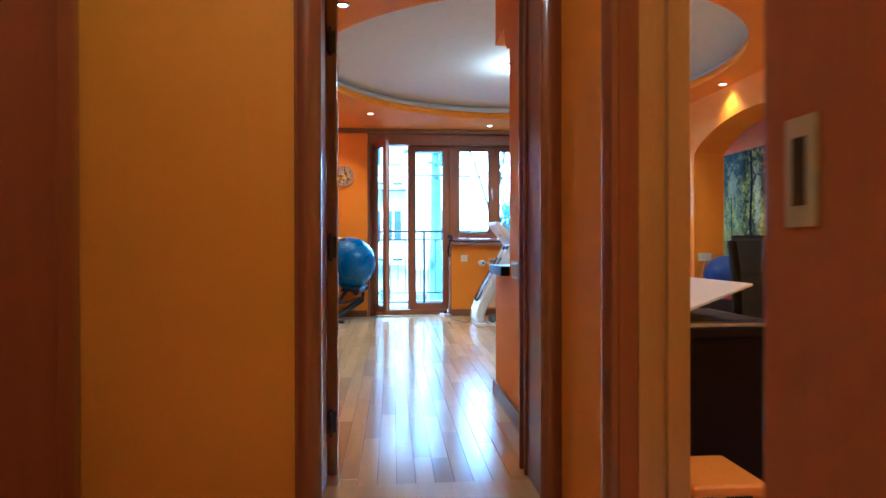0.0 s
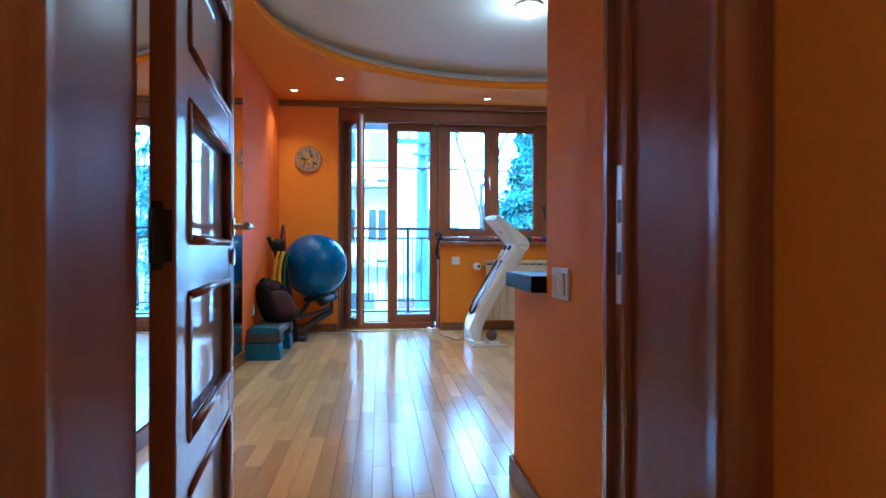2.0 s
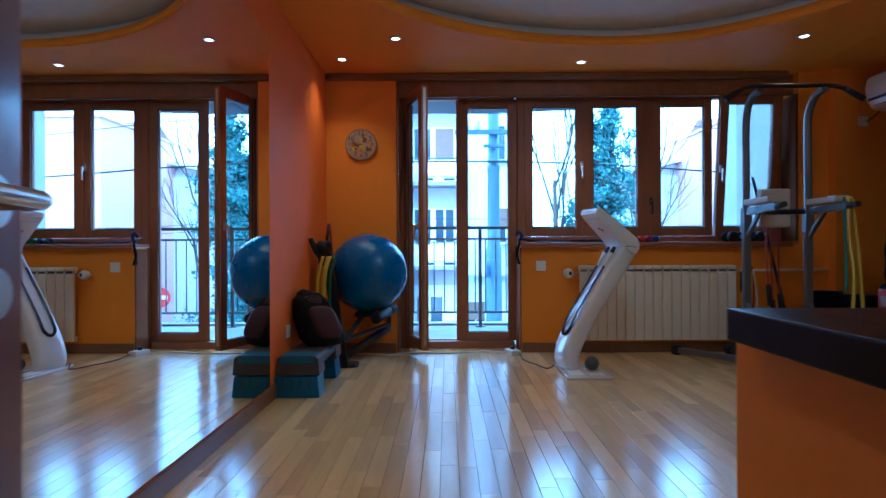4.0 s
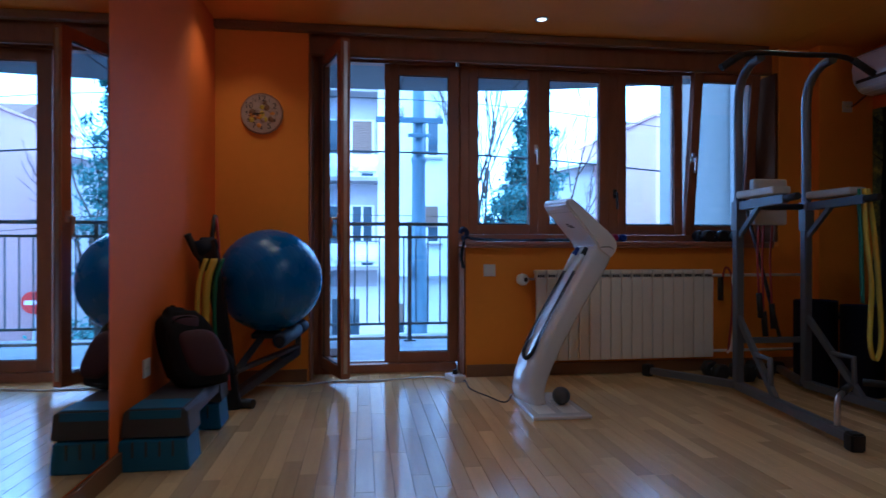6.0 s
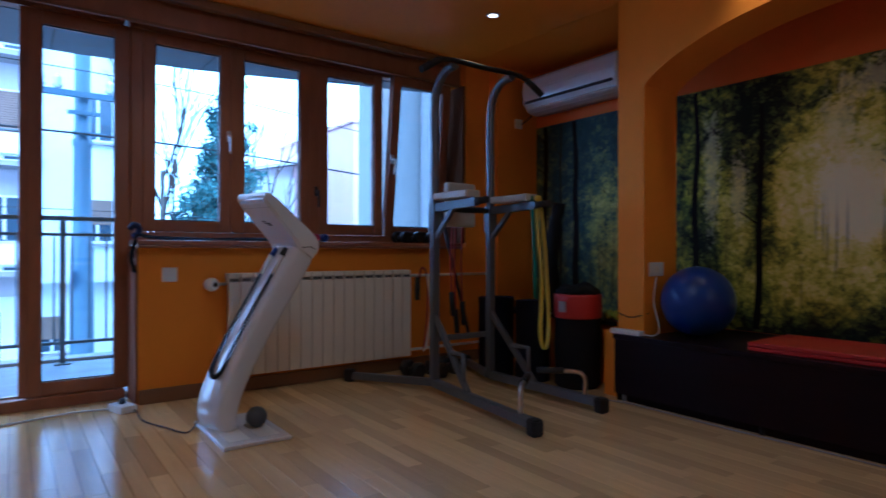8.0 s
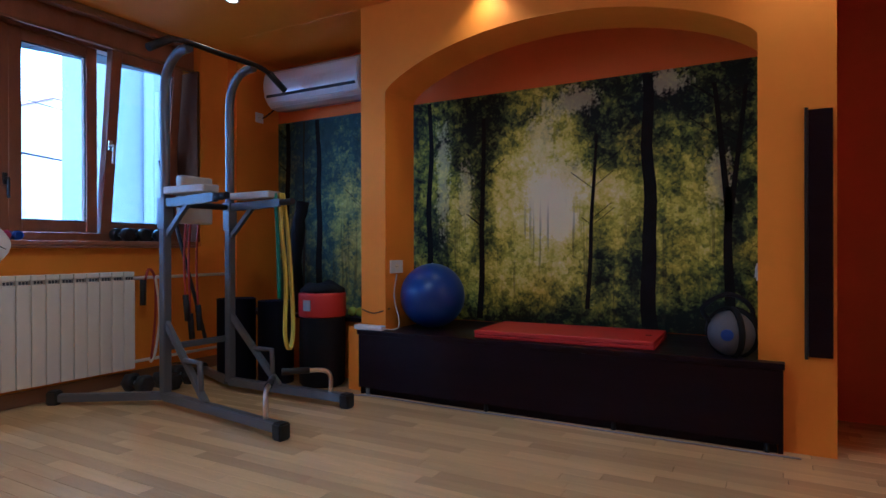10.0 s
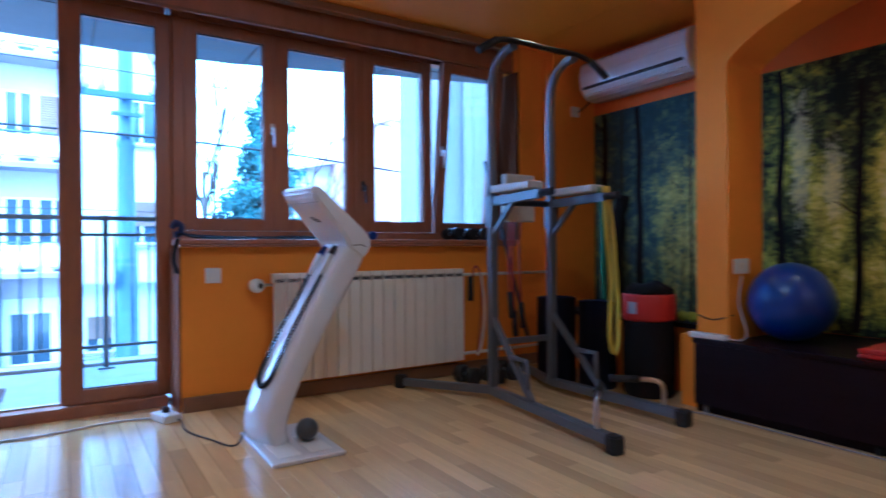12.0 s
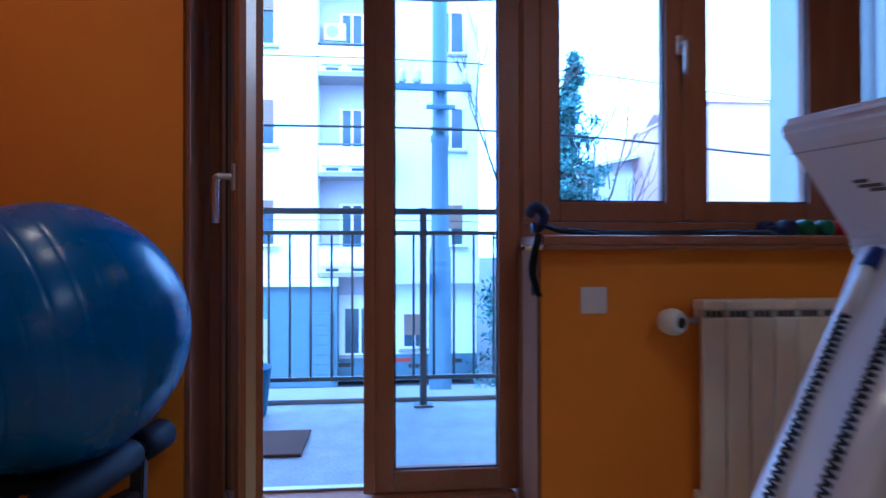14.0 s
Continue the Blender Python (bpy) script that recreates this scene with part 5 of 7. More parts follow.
def bench_platform():
    t = thing("niche_bench", (3.4, 5.0, 0), "long low dark wenge bench platform in the arched niche", "bench")
    part("top_board", boxed(3.085, 3.155, 3.86, 6.17, 0.372, 0.400, 0.003), WENGE, t)
    part("deck_board", boxed(3.1555, 3.838, A0 + 0.004, A1 - 0.004, 0.372, 0.400, 0.002), WENGE, t)
    part("front_panel", boxed(3.092, 3.112, 3.866, 6.162, 0.045, 0.3715, 0.002), WENGE, t)
    part("end_panel", boxed(3.1125, 3.154, 6.142, 6.162, 0.0, 0.3715, 0.002), WENGE, t)
    part("end_panel", boxed(3.1125, 3.154, 3.866, 3.886, 0.0, 0.3715, 0.002), WENGE, t)
    part("plinth", boxed(3.125, 3.15, 3.89, 6.14, 0.0, 0.371), WENGE, t)
    for y in (6.11, 5.3, 4.6, 3.93):
        part("foot", tube(bmesh.new(), [(3.118, y, 0), (3.118, y, 0.045)], 0.012, 10), SILVER if y > 6 else RUBBER, t)
    pl = thing("niche_ledge", (3.5, 6.9, 0), "low orange ledge with a dark top board behind the pillar", "ledge", kind="structure")
    part("ledge_wall", boxed(3.42, 3.845, 6.192, 7.582, 0, 0.40), ORANGE, pl)
    part("ledge_front", boxed(3.17, 3.42, 6.192, 6.30, 0, 0.40), ORANGE, pl)
    part("ledge_board", boxed(3.38, 3.845, 6.194, 7.58, 0.402, 0.43, 0.003), WENGE, pl)
    mt = thing("gym_mat", (3.38, 4.9, 0.4), "red vinyl folding gym mat lying on the bench", "gym mat")
    m = Matrix.Translation((3.385, 4.905, 0.4)) @ Matrix.Rotation(radians(2), 4, "Z")
    b = boxed(-0.235, 0.235, -0.485, 0.485, 0.001, 0.022, 0.007, 3)
    b.transform(m)
    part("lower_leaf", b, RED, mt)
    b = boxed(-0.235, 0.235, -0.482, 0.485, 0.0225, 0.044, 0.007, 3)
    b.transform(m)
    part("upper_leaf", b, RED, mt)
    b = boxed(-0.03, 0.0, -0.44, -0.41, 0.0442, 0.0452)
    b.transform(m)
    part("label", b, INK, mt)
    sb = thing("gym_ball", (3.385, 5.80, 0.4), "royal blue gym ball resting on the bench", "exercise ball")
    part("shell", ball(bmesh.new(), (3.385, 5.800, 0.6045), 0.204, 48, 32), BLUE2, sb)
    part("valve_plug", lathe(bmesh.new(), [(0.008, 0), (0.008, 0.003)], 10, (3.385, 5.800, 0.8075)), WHITE_PL, sb)
    bg = thing("medicine_ball", (3.205, 4.073, 0.4), "grey medicine ball with black straps on the bench", "medicine ball")
    part("shell", ball(bmesh.new(), (3.37, 4.085, 0.518), 0.118, 32, 20), mat("grey_ball_cover", (0.085, 0.083, 0.088), 0.6, vary=0.12, bump=0.2), bg)
    for rot in (0, 1):
        ring = [(3.37 + 0.121 * math.sin(a) * (0.90 if rot else 0.25), 4.085 + 0.121 * math.sin(a) * (0.43 if rot else 0.97), 0.521 + 0.121 * math.cos(a)) for a in [2 * math.pi * k / 32 for k in range(32)]]
        part("strap", tube(bmesh.new(), ring, 0.016, 6, closed=True), BLACKCLOTH, bg)
    part("handle", tube(bmesh.new(), curve_pts([(3.36, 4.19, 0.57), (3.33, 4.22, 0.65), (3.35, 4.10, 0.72), (3.36, 4.0, 0.66), (3.37, 3.985, 0.56)], 6), 0.012, 8), BLACKCLOTH, bg)
    part("emblem", lathe(bmesh.new(), [(0.03, 0), (0.03, 0.004)], 16, (3.252, 4.10, 0.52), "x"), BLUE2, bg)
    shift = Matrix.Translation((3.205, 4.073, 0.4)) @ Matrix.Scale(0.90, 4) @ Matrix.Translation((-3.37, -4.085, -0.4))
    for o in bg.children:
        o.data.transform(shift)
    for k in range(3):
        solid("tennis_ball", ball(bmesh.new(), (3.46, 6.36 + k * 0.068, 0.4635), 0.033, 18, 12), TENNIS, "yellow tennis ball on the ledge board", "ball", "tennis balls on the ledge")
    ps = thing("power_strip", (3.12, 6.09, 0.40), "white power strip lying on the bench end", "power strip")
    part("body", boxed(3.095, 3.145, 5.99, 6.20, 0.4005, 0.430, 0.006), WHITE_PL, ps)
    part("cord", tube(bmesh.new(), curve_pts([(3.12, 5.985, 0.412), (3.15, 5.93, 0.41), (3.20, 5.93, 0.45), (3.24, 5.995, 0.60), (3.27, 5.995, 0.74)], 6), 0.004, 6), WHITE_CABLE, ps)
    wall_socket("wall_socket", Matrix.Translation((3.275, A1, 0.79)) @ FACE_S, "white double wall socket on the pillar", w=0.14)
    wall_socket("light_switch", Matrix.Translation((3.30, A0, 0.79)) @ FACE_N, "white wall switch in the niche", "switch", rocker=True)


def mural_material():
    m = bpy.data.materials.new("forest_print")
    m.use_nodes = True
    N, L = m.node_tree.nodes, m.node_tree.links
    bs = N["Principled BSDF"]
    bs.inputs["Roughness"].default_value = 0.62
    bs.inputs["Specular IOR Level"].default_value = 0.2
    geo = N.new("ShaderNodeNewGeometry")
    sep = N.new("ShaderNodeSeparateXYZ")
    L.new(geo.outputs["Position"], sep.inputs[0])

    def math_(op, a, b=None, c=None):
        n = N.new("ShaderNodeMath")
        n.operation = op
        for i, v in enumerate((a, b, c)):
            if v is None:
                continue
            if isinstance(v, (int, float)):
                n.inputs[i].default_value = v
            else:
                L.new(v, n.inputs[i])
        return n.outputs[0]

    def noise_(scale, detail, stretch=(1, 1, 1), off=0.0, rough=0.6):
        mp = N.new("ShaderNodeMapping")
        mp.inputs["Scale"].default_value = stretch
        mp.inputs["Location"].default_value = (off, off * 2.3, off * 0.7)
        L.new(geo.outputs["Position"], mp.inputs[0])
        n = N.new("ShaderNodeTexNoise")
        n.inputs["Scale"].default_value, n.inputs["Detail"].default_value, n.inputs["Roughness"].default_value = scale, detail, rough
        L.new(mp.outputs[0], n.inputs["Vector"])
        return n.outputs[0]

    def ramp(v, stops):
        r = N.new("ShaderNodeValToRGB")
        while len(r.color_ramp.elements) < len(stops):
            r.color_ramp.elements.new(0.5)
        for e, (p, c) in zip(r.color_ramp.elements, stops):
            e.position, e.color = p, (*c, 1)
        L.new(v, r.inputs[0])
        return r.outputs[0]

    def mixc(f, a, b):
        n = N.new("ShaderNodeMix")
        n.data_type = "RGBA"
        for i, v in ((0, f), (6, a), (7, b)):
            if isinstance(v, (int, float)):
                n.inputs[i].default_value = v
            elif isinstance(v, tuple):
                n.inputs[i].default_value = (*v, 1)
            else:
                L.new(v, n.inputs[i])
        return n.outputs[2]

    y, z = sep.outputs["Y"], sep.outputs["Z"]

    def blob(y0, z0, ry, rz):
        """One at the middle of an upright ellipse of the picture, nought at its rim."""
        dy, dz = math_("MULTIPLY", math_("SUBTRACT", y, y0), 1 / ry), math_("MULTIPLY", math_("SUBTRACT", z, z0), 1 / rz)
        d = math_("SQRT", math_("ADD", math_("MULTIPLY", dy, dy), math_("MULTIPLY", dz, dz)))
        return math_("MAXIMUM", math_("SUBTRACT", 1.0, d), 0.0)

    def total(items):
        out = items[0]
        for i in items[1:]:
            out = math_("ADD", out, i)
        return out

    def dabs(scale, off, stretch=(1, 1, 1)):
        """Leaf-like dabs: an even random value for each small ragged cell."""
        mp = N.new("ShaderNodeMapping")
        mp.inputs["Scale"].default_value = stretch
        mp.inputs["Location"].default_value = (off, off * 1.7, off * 0.6)
        wob = N.new("ShaderNodeTexNoise")
        wob.inputs["Scale"].default_value, wob.inputs["Detail"].default_value = scale * 0.9, 3
        L.new(geo.outputs["Position"], wob.inputs["Vector"])
        add = N.new("ShaderNodeVectorMath")
        add.operation = "MULTIPLY_ADD"
        k = 1.1 / scale
        add.inputs[1].default_value = (k, k, k)
        L.new(wob.outputs["Color"], add.inputs[0]), L.new(geo.outputs["Position"], add.inputs[2])
        L.new(add.outputs[0], mp.inputs[0])
        vo = N.new("ShaderNodeTexVoronoi")
        vo.inputs["Scale"].default_value = scale
        L.new(mp.outputs[0], vo.inputs["Vector"])
        sp = N.new("ShaderNodeSeparateColor")
        L.new(vo.outputs["Color"], sp.inputs[0])
        return sp.outputs[0]

    fine, mid, clump = dabs(70, 2.0), dabs(30, 5.0), noise_(6.0, 5, off=4.0, rough=0.66)
    mist = noise_(13, 6, (1, 1.5, 0.8), 31.0, 0.7)
    # the low sun behind the trees, sunlit leaves, dark crowns and the dim forest floor of the picture
    glow = total([math_("MULTIPLY", blob(5.15, 1.20, 0.55, 0.62), 0.58), math_("MULTIPLY", blob(5.17, 1.15, 0.20, 0.24), 0.70)])
    sunlit = total([blob(5.30, 1.35, 0.55, 0.6), blob(4.70, 1.20, 0.22, 0.34), blob(4.30, 1.20, 0.30, 0.36), blob(5.45, 0.68, 0.6, 0.24), blob(4.79, 0.57, 0.22, 0.13), blob(5.80, 1.05, 0.24, 0.5), blob(6.60, 1.0, 0.5, 0.7), blob(4.2, 0.85, 0.35, 0.3)])
    dark = total([blob(5.72, 1.76, 0.36, 0.40), blob(5.66, 1.25, 0.13, 0.62), blob(4.86, 1.62, 0.30, 0.34), blob(4.70, 1.84, 0.42, 0.22), blob(4.20, 1.76, 0.42, 0.34), blob(4.10, 1.25, 0.13, 0.9), blob(5.1, 0.36, 1.7, 0.26), blob(4.85, 0.80, 0.10, 0.40), blob(4.66, 0.78, 0.09, 0.4), blob(4.15, 0.50, 0.4, 0.4), blob(6.9, 1.9, 0.9, 0.55), blob(7.3, 0.45, 0.6, 0.6), blob(6.02, 0.6, 0.16, 0.7), blob(7.25, 1.5, 0.25, 0.8)])
    v = math_("ADD", math_("MULTIPLY_ADD", sunlit, 0.26, 0.28), glow)
    v = math_("SUBTRACT", v, math_("MULTIPLY", math_("MINIMUM", dark, 0.80), 0.36))
    v = math_("ADD", v, math_("MULTIPLY_ADD", fine, 0.19, -0.09))
    v = math_("ADD", v, math_("MULTIPLY_ADD", mid, 0.22, -0.10))
    v = math_("ADD", v, math_("MULTIPLY_ADD", clump, 1.25, -0.63))
    col = ramp(v, [(0.0, (0.010, 0.013, 0.008)), (0.12, (0.040, 0.052, 0.016)), (0.28, (0.160, 0.180, 0.026)), (0.44, (0.44, 0.40, 0.030)), (0.60, (0.76, 0.66, 0.075)), (0.84, (0.92, 0.80, 0.27)), (1.0, (1.0, 0.90, 0.50))])
    # pale sky seen between the crowns
    sky = total([blob(5.24, 1.60, 0.17, 0.34), blob(5.02, 1.84, 0.26, 0.16), blob(5.05, 1.36, 0.20, 0.2), blob(4.46, 1.90, 0.20, 0.14), blob(4.18, 1.28, 0.13, 0.30), blob(5.98, 1.40, 0.10, 0.7), blob(5.80, 1.25, 0.10, 0.4), blob(6.45, 1.60, 0.16, 0.4)])
    gap = ramp(math_("ADD", math_("MULTIPLY", sky, 0.50), math_("MULTIPLY_ADD", mist, 0.9, math_("MULTIPLY_ADD", fine, 0.16, -0.16))), [(0.56, (0, 0, 0)), (0.70, (1, 1, 1))])
    sepg = N.new("ShaderNodeSeparateColor")
    L.new(gap, sepg.inputs[0])
    col = mixc(math_("MULTIPLY", sepg.outputs[0], 0.45), col, (0.95, 0.84, 0.42))
    # cooler, misty part beyond the pillar
    cool = math_("MINIMUM", math_("MAXIMUM", math_("MULTIPLY_ADD", y, 3.0, -18.6), 0.0), 0.34)
    col = mixc(cool, col, mixc(mist, (0.012, 0.035, 0.045), (0.16, 0.34, 0.34)))
    # thin far trunks, only below the crowns
    tr = noise_(11.0, 3, (1, 2.4, 0.10), 21.0)
    trk = ramp(tr, [(0.36, (1, 1, 1)), (0.43, (0, 0, 0))])
    sept = N.new("ShaderNodeSeparateColor")
    L.new(trk, sept.inputs[0])
    low = math_("MINIMUM", math_("MAXIMUM", math_("MULTIPLY_ADD", z, -2.2, 2.75), 0.0), 0.5)
    col = mixc(math_("MULTIPLY", sept.outputs[0], low), col, (0.035, 0.038, 0.016))
    L.new(col, bs.inputs["Base Color"])
    return m


def forest_mural():
    t = thing("forest_mural", (MX, 5.8, 0.4), "large photographic mural of a sunlit forest pasted on the wall", "mural")
    part("print_sheet", boxed(MX - 0.004, MX - 0.0005, 3.975, 7.583, 0.402, 1.962), mural_material(), t)
    BARKP = mat("printed_bark", (0.014, 0.012, 0.011), 0.62, spec=0.08, vary=0.4, scale=14, fine=0.4)
    BARKB = mat("printed_bark_pale", (0.045, 0.045, 0.028), 0.62, spec=0.08, vary=0.4, scale=14, fine=0.4)
    rng = random.Random(8)

    def trunk(y0, w, mt, z0=0.42, z1=1.955, lean=0.0, branches=0):
        bm = bmesh.new()
        n = 14
        L_, R_ = [], []
        for k in range(n + 1):
            f = k / n
            z = z0 + (z1 - z0) * f
            yy = y0 + lean * f + noise.noise(Vector((y0 * 9, z * 2.2, 1))) * w * 0.5
            ww = w * (1.15 - 0.45 * f) / 2
            L_.append(bm.verts.new((MX - 0.0052, yy - ww, z)))
            R_.append(bm.verts.new((MX - 0.0052, yy + ww, z)))
        for k in range(n):
            bm.faces.new((L_[k], L_[k + 1], R_[k + 1], R_[k]))
        for b in range(branches):
            f = 0.45 + 0.5 * rng.random()
            z = z0 + (z1 - z0) * f
            s = rng.choice((-1, 1))
            ln = 0.05 + 0.13 * rng.random()
            yy = y0 + lean * f
            za = min(z + ln * 0.8, 1.95)
            a = [bm.verts.new((MX - 0.0049, yy, z - w * 0.1)), bm.verts.new((MX - 0.0049, yy, z + w * 0.1)), bm.verts.new((MX - 0.0049, yy + s * ln, za)), bm.verts.new((MX - 0.0049, yy + s * ln, za - 0.006))]
            bm.faces.new(a)
        bmesh.ops.recalc_face_normals(bm, faces=bm.faces[:])
        part("printed_trunk", bm, mt, t)

    trunk(6.085, 0.046, BARKP, lean=0.005)
    trunk(5.69, 0.040, BARKP, z1=1.80, lean=-0.03, branches=7)
    trunk(4.93, 0.026, BARKP, lean=-0.05, z0=0.52, z1=1.62, branches=6)
    trunk(4.562, 0.082, BARKP, lean=0.003)
    trunk(4.125, 0.052, BARKP, z1=1.25, lean=0.01)
    trunk(4.128, 0.034, BARKP, z0=1.05, z1=1.85, lean=0.075, branches=6)
    trunk(4.126, 0.028, BARKP, z0=1.05, z1=1.82, lean=-0.085, branches=5)
    trunk(7.126, 0.060, BARKP, lean=0.02)
    trunk(7.30, 0.022, BARKB, branches=4)
    trunk(6.70, 0.020, BARKB, branches=3)
    trunk(6.46, 0.016, BARKB, z1=1.5, branches=3)
    trunk(7.48, 0.06, BARKP, branches=4)


def air_conditioner():
    t = thing("air_conditioner", (3.7, 7.03, 2.05), "long white wall-mounted air conditioner over the mural", "air conditioner")
    pr = [(MX - 0.001, 2.345), (3.66, 2.345), (3.605, 2.31), (3.585, 2.22), (3.60, 2.12), (3.66, 2.05), (3.74, 2.035), (MX - 0.001, 2.05)]
    b = extrude_poly(bmesh.new(), pr, "y", 6.545, 7.50)
    bmesh.ops.bevel(b, geom=[e for e in b.edges if e.calc_face_angle(0) > 0.3], offset=0.01, segments=3, affect="EDGES")
    part("housing", b, GLOSS_WHITE, t)
    part("air_slot", slab(bmesh.new(), (3.600, 6.58, 2.125), (3.600, 7.465, 2.125), 0.012, 0.02, (0, 0, 1)), INK, t)
    part("louvre", slab(bmesh.new(), (3.632, 6.58, 2.078), (3.632, 7.465, 2.078), 0.05, 0.006, (-0.6, 0, 0.8)), WHITE_PL, t)
    part("top_grille", boxed(3.68, 3.82, 6.60, 7.45, 2.345, 2.348), SILVER, t)
    part("power_lead", tube(bmesh.new(), curve_pts([(3.78, 7.50, 2.12), (3.76, 7.55, 2.06), (3.70, 7.575, 2.0), (3.66, 7.572, 1.975)], 5), 0.006, 6), RUBBER, t)
    wall_socket("wall_socket", Matrix.Translation((3.63, 7.585, 1.975)) @ FACE_S, "white wall socket with a black plug below the air conditioner")


def sill_clutter():
    st = thing("black_strap", (1.0, 7.75, 0.957), "black webbing strap draped along the window sill", "strap")
    part("webbing", ribbon([(0.70, 7.66, 0.78), (0.705, 7.63, 0.90), (0.72, 7.64, 0.985), (0.80, 7.70, 0.975), (0.95, 7.74, 0.968), (1.15, 7.72, 0.964), (1.35, 7.74, 0.970), (1.55, 7.73, 0.968)], 0.035, 0.006, (0.1, 0.9, 0.5)), BLACKCLOTH, st)
    part("webbing_end", ribbon([(0.715, 7.635, 0.96), (0.69, 7.622, 0.86), (0.700, 7.618, 0.80), (0.712, 7.620, 0.77)], 0.022, 0.006, (1, 0.1, 0)), BLACKCLOTH, st)
    part("padded_loop", tube(bmesh.new(), curve_pts([(0.69, 7.66, 1.02), (0.708, 7.64, 1.045), (0.735, 7.65, 1.02), (0.725, 7.66, 0.985), (0.70, 7.66, 0.98)], 6), 0.017, 10), NAVY, st)
    for k, (x, mt, c) in enumerate(((1.60, NAVY, "dark navy"), (1.665, GREEN, "dark green"), (1.735, GREEN, "dark green"), (1.80, RED, "crimson"), (1.86, mat("magenta_vinyl", (0.30, 0.015, 0.09), 0.4), "magenta"), (1.925, BLUE2, "blue"))):
        d = thing("hand_weight", (x, 7.80, 0.957), c + " vinyl hand weight lying on the window sill", "dumbbell", "hand weights on the sill")
        for sg in (-1, 1):
            hx = lathe(bmesh.new(), [(0.020, 0), (0.029, 0.008), (0.029, 0.045), (0.020, 0.053)], 10, (x, 7.80 + sg * 0.055 - 0.026, 0.986), "y")
            part("weight", hx, mt, d)
        part("bar", tube(bmesh.new(), [(x, 7.76, 0.986), (x, 7.84, 0.986)], 0.012, 8), mt, d)
    for x in (2.60, 2.72, 2.84):
        d = thing("dumbbell", (x, 7.80, 0.957), "black dumbbell lying on the window sill", "dumbbell", "black dumbbells on the sill")
        for sg in (-1, 1):
            part("weight", lathe(bmesh.new(), [(0.036, 0), (0.046, 0.01), (0.046, 0.05), (0.036, 0.06)], 12, (x, 7.80 + sg * 0.06 - 0.03, 1.003), "y"), RUBBER, d)
        part("bar", tube(bmesh.new(), [(x, 7.75, 1.003), (x, 7.85, 1.003)], 0.015, 8), STEEL, d)


def cables():
    eb = thing("extension_block", (0.64, 7.60, 0), "white extension socket on the floor by the balcony door", "extension socket")
    b = boxed(-0.045, 0.045, -0.075, 0.075, 0.0, 0.042, 0.008)
    b.transform(Matrix.Translation((0.645, 7.59, 0)) @ Matrix.Rotation(radians(20), 4, "Z"))
    part("body", b, WHITE_PL, eb)
    part("plug", lathe(bmesh.new(), [(0.018, 0), (0.018, 0.022), (0.010, 0.03)], 12, (0.645, 7.60, 0.042)), RUBBER, eb)
    solid("floor_cable", tube(bmesh.new(), curve_pts([(0.62, 7.63, 0.012), (0.40, 7.68, 0.008), (0.10, 7.62, 0.006), (-0.20, 7.63, 0.006), (-0.40, 7.55, 0.006), (-0.65, 7.58, 0.006), (-0.90, 7.60, 0.006)], 8), 0.0055, 8), WHITE_CABLE, "white cable lying along the balcony door", "cable")
    solid("bench_cable", tube(bmesh.new(), curve_pts([(3.02, 6.30, 0.006), (3.04, 6.16, 0.006), (3.07, 6.0, 0.008), (3.06, 5.5, 0.006), (3.07, 5.0, 0.006), (3.06, 4.4, 0.006), (3.07, 3.8, 0.006)], 8), 0.0042, 8), GREYST, "pale grey cable running along the foot of the bench", "cable")
    solid("pillar_cable", tube(bmesh.new(), curve_pts([(3.157, 6.185, 0.52), (3.157, 6.10, 0.50), (3.156, 6.03, 0.515), (3.20, 6.0, 0.53)], 6), 0.0035, 6), RUBBER, "thin dark cable across the pillar", "cable")


def downlights():
    for x, y in SPOTS:
        t = thing("downlight", (x, y, CEIL), "small round recessed ceiling downlight", "ceiling light", "ceiling downlights")
        part("ring", lathe(bmesh.new(), [(0.030, CEIL - 0.006), (0.042, CEIL - 0.006), (0.046, CEIL - 0.0005), (0.030, CEIL - 0.0005)], 28, (x, y, 0), ring=True), STEEL, t)
        part("lens", lathe(bmesh.new(), [(0.0295, CEIL - 0.004), (0.0295, CEIL - 0.001)], 24, (x, y, 0)), GLOW, t)
    t = thing("ceiling_lamp", CEILING_LAMP, "round white glowing lamp on the oval ceiling", "ceiling light")
    x, y, z = CEILING_LAMP
    part("base", lathe(bmesh.new(), [(0.10, 2.584), (0.10, 2.566)], 32, (x, y, 0)), WHITE_PL, t)
    part("shade", lathe(bmesh.new(), [(0.095, 2.5655), (0.10, 2.55), (0.085, 2.525), (0.05, 2.508), (0.005, 2.505)], 36, (x, y, 0)), GLOW, t)


exercise_ball()
folded_bench()
hung_bands()
aerobic_step()
backpack()
wall_socket("wall_socket", Matrix.Translation((LX, 6.40, 0.364)) @ FACE_E, "white wall socket low on the coral wall")
wall_clock()
radiator()
wall_socket("wall_switch", Matrix.Translation((0.905, WY, 0.752)) @ FACE_S, "white blank switch plate under the window sill", "switch", w=0.085, h=0.085, holes=False)
wall_socket("light_switch", Matrix.Translation((0.60, 2.935, 0.787)) @ FACE_W, "white rocker light switch on the short orange wall", "switch", w=0.15, h=0.09, rocker=True)
body_scanner()
pull_up_tower()
hung_tower_gear()
floor_gear()
bench_platform()
forest_mural()
air_conditioner()
sill_clutter()
cables()
downlights()

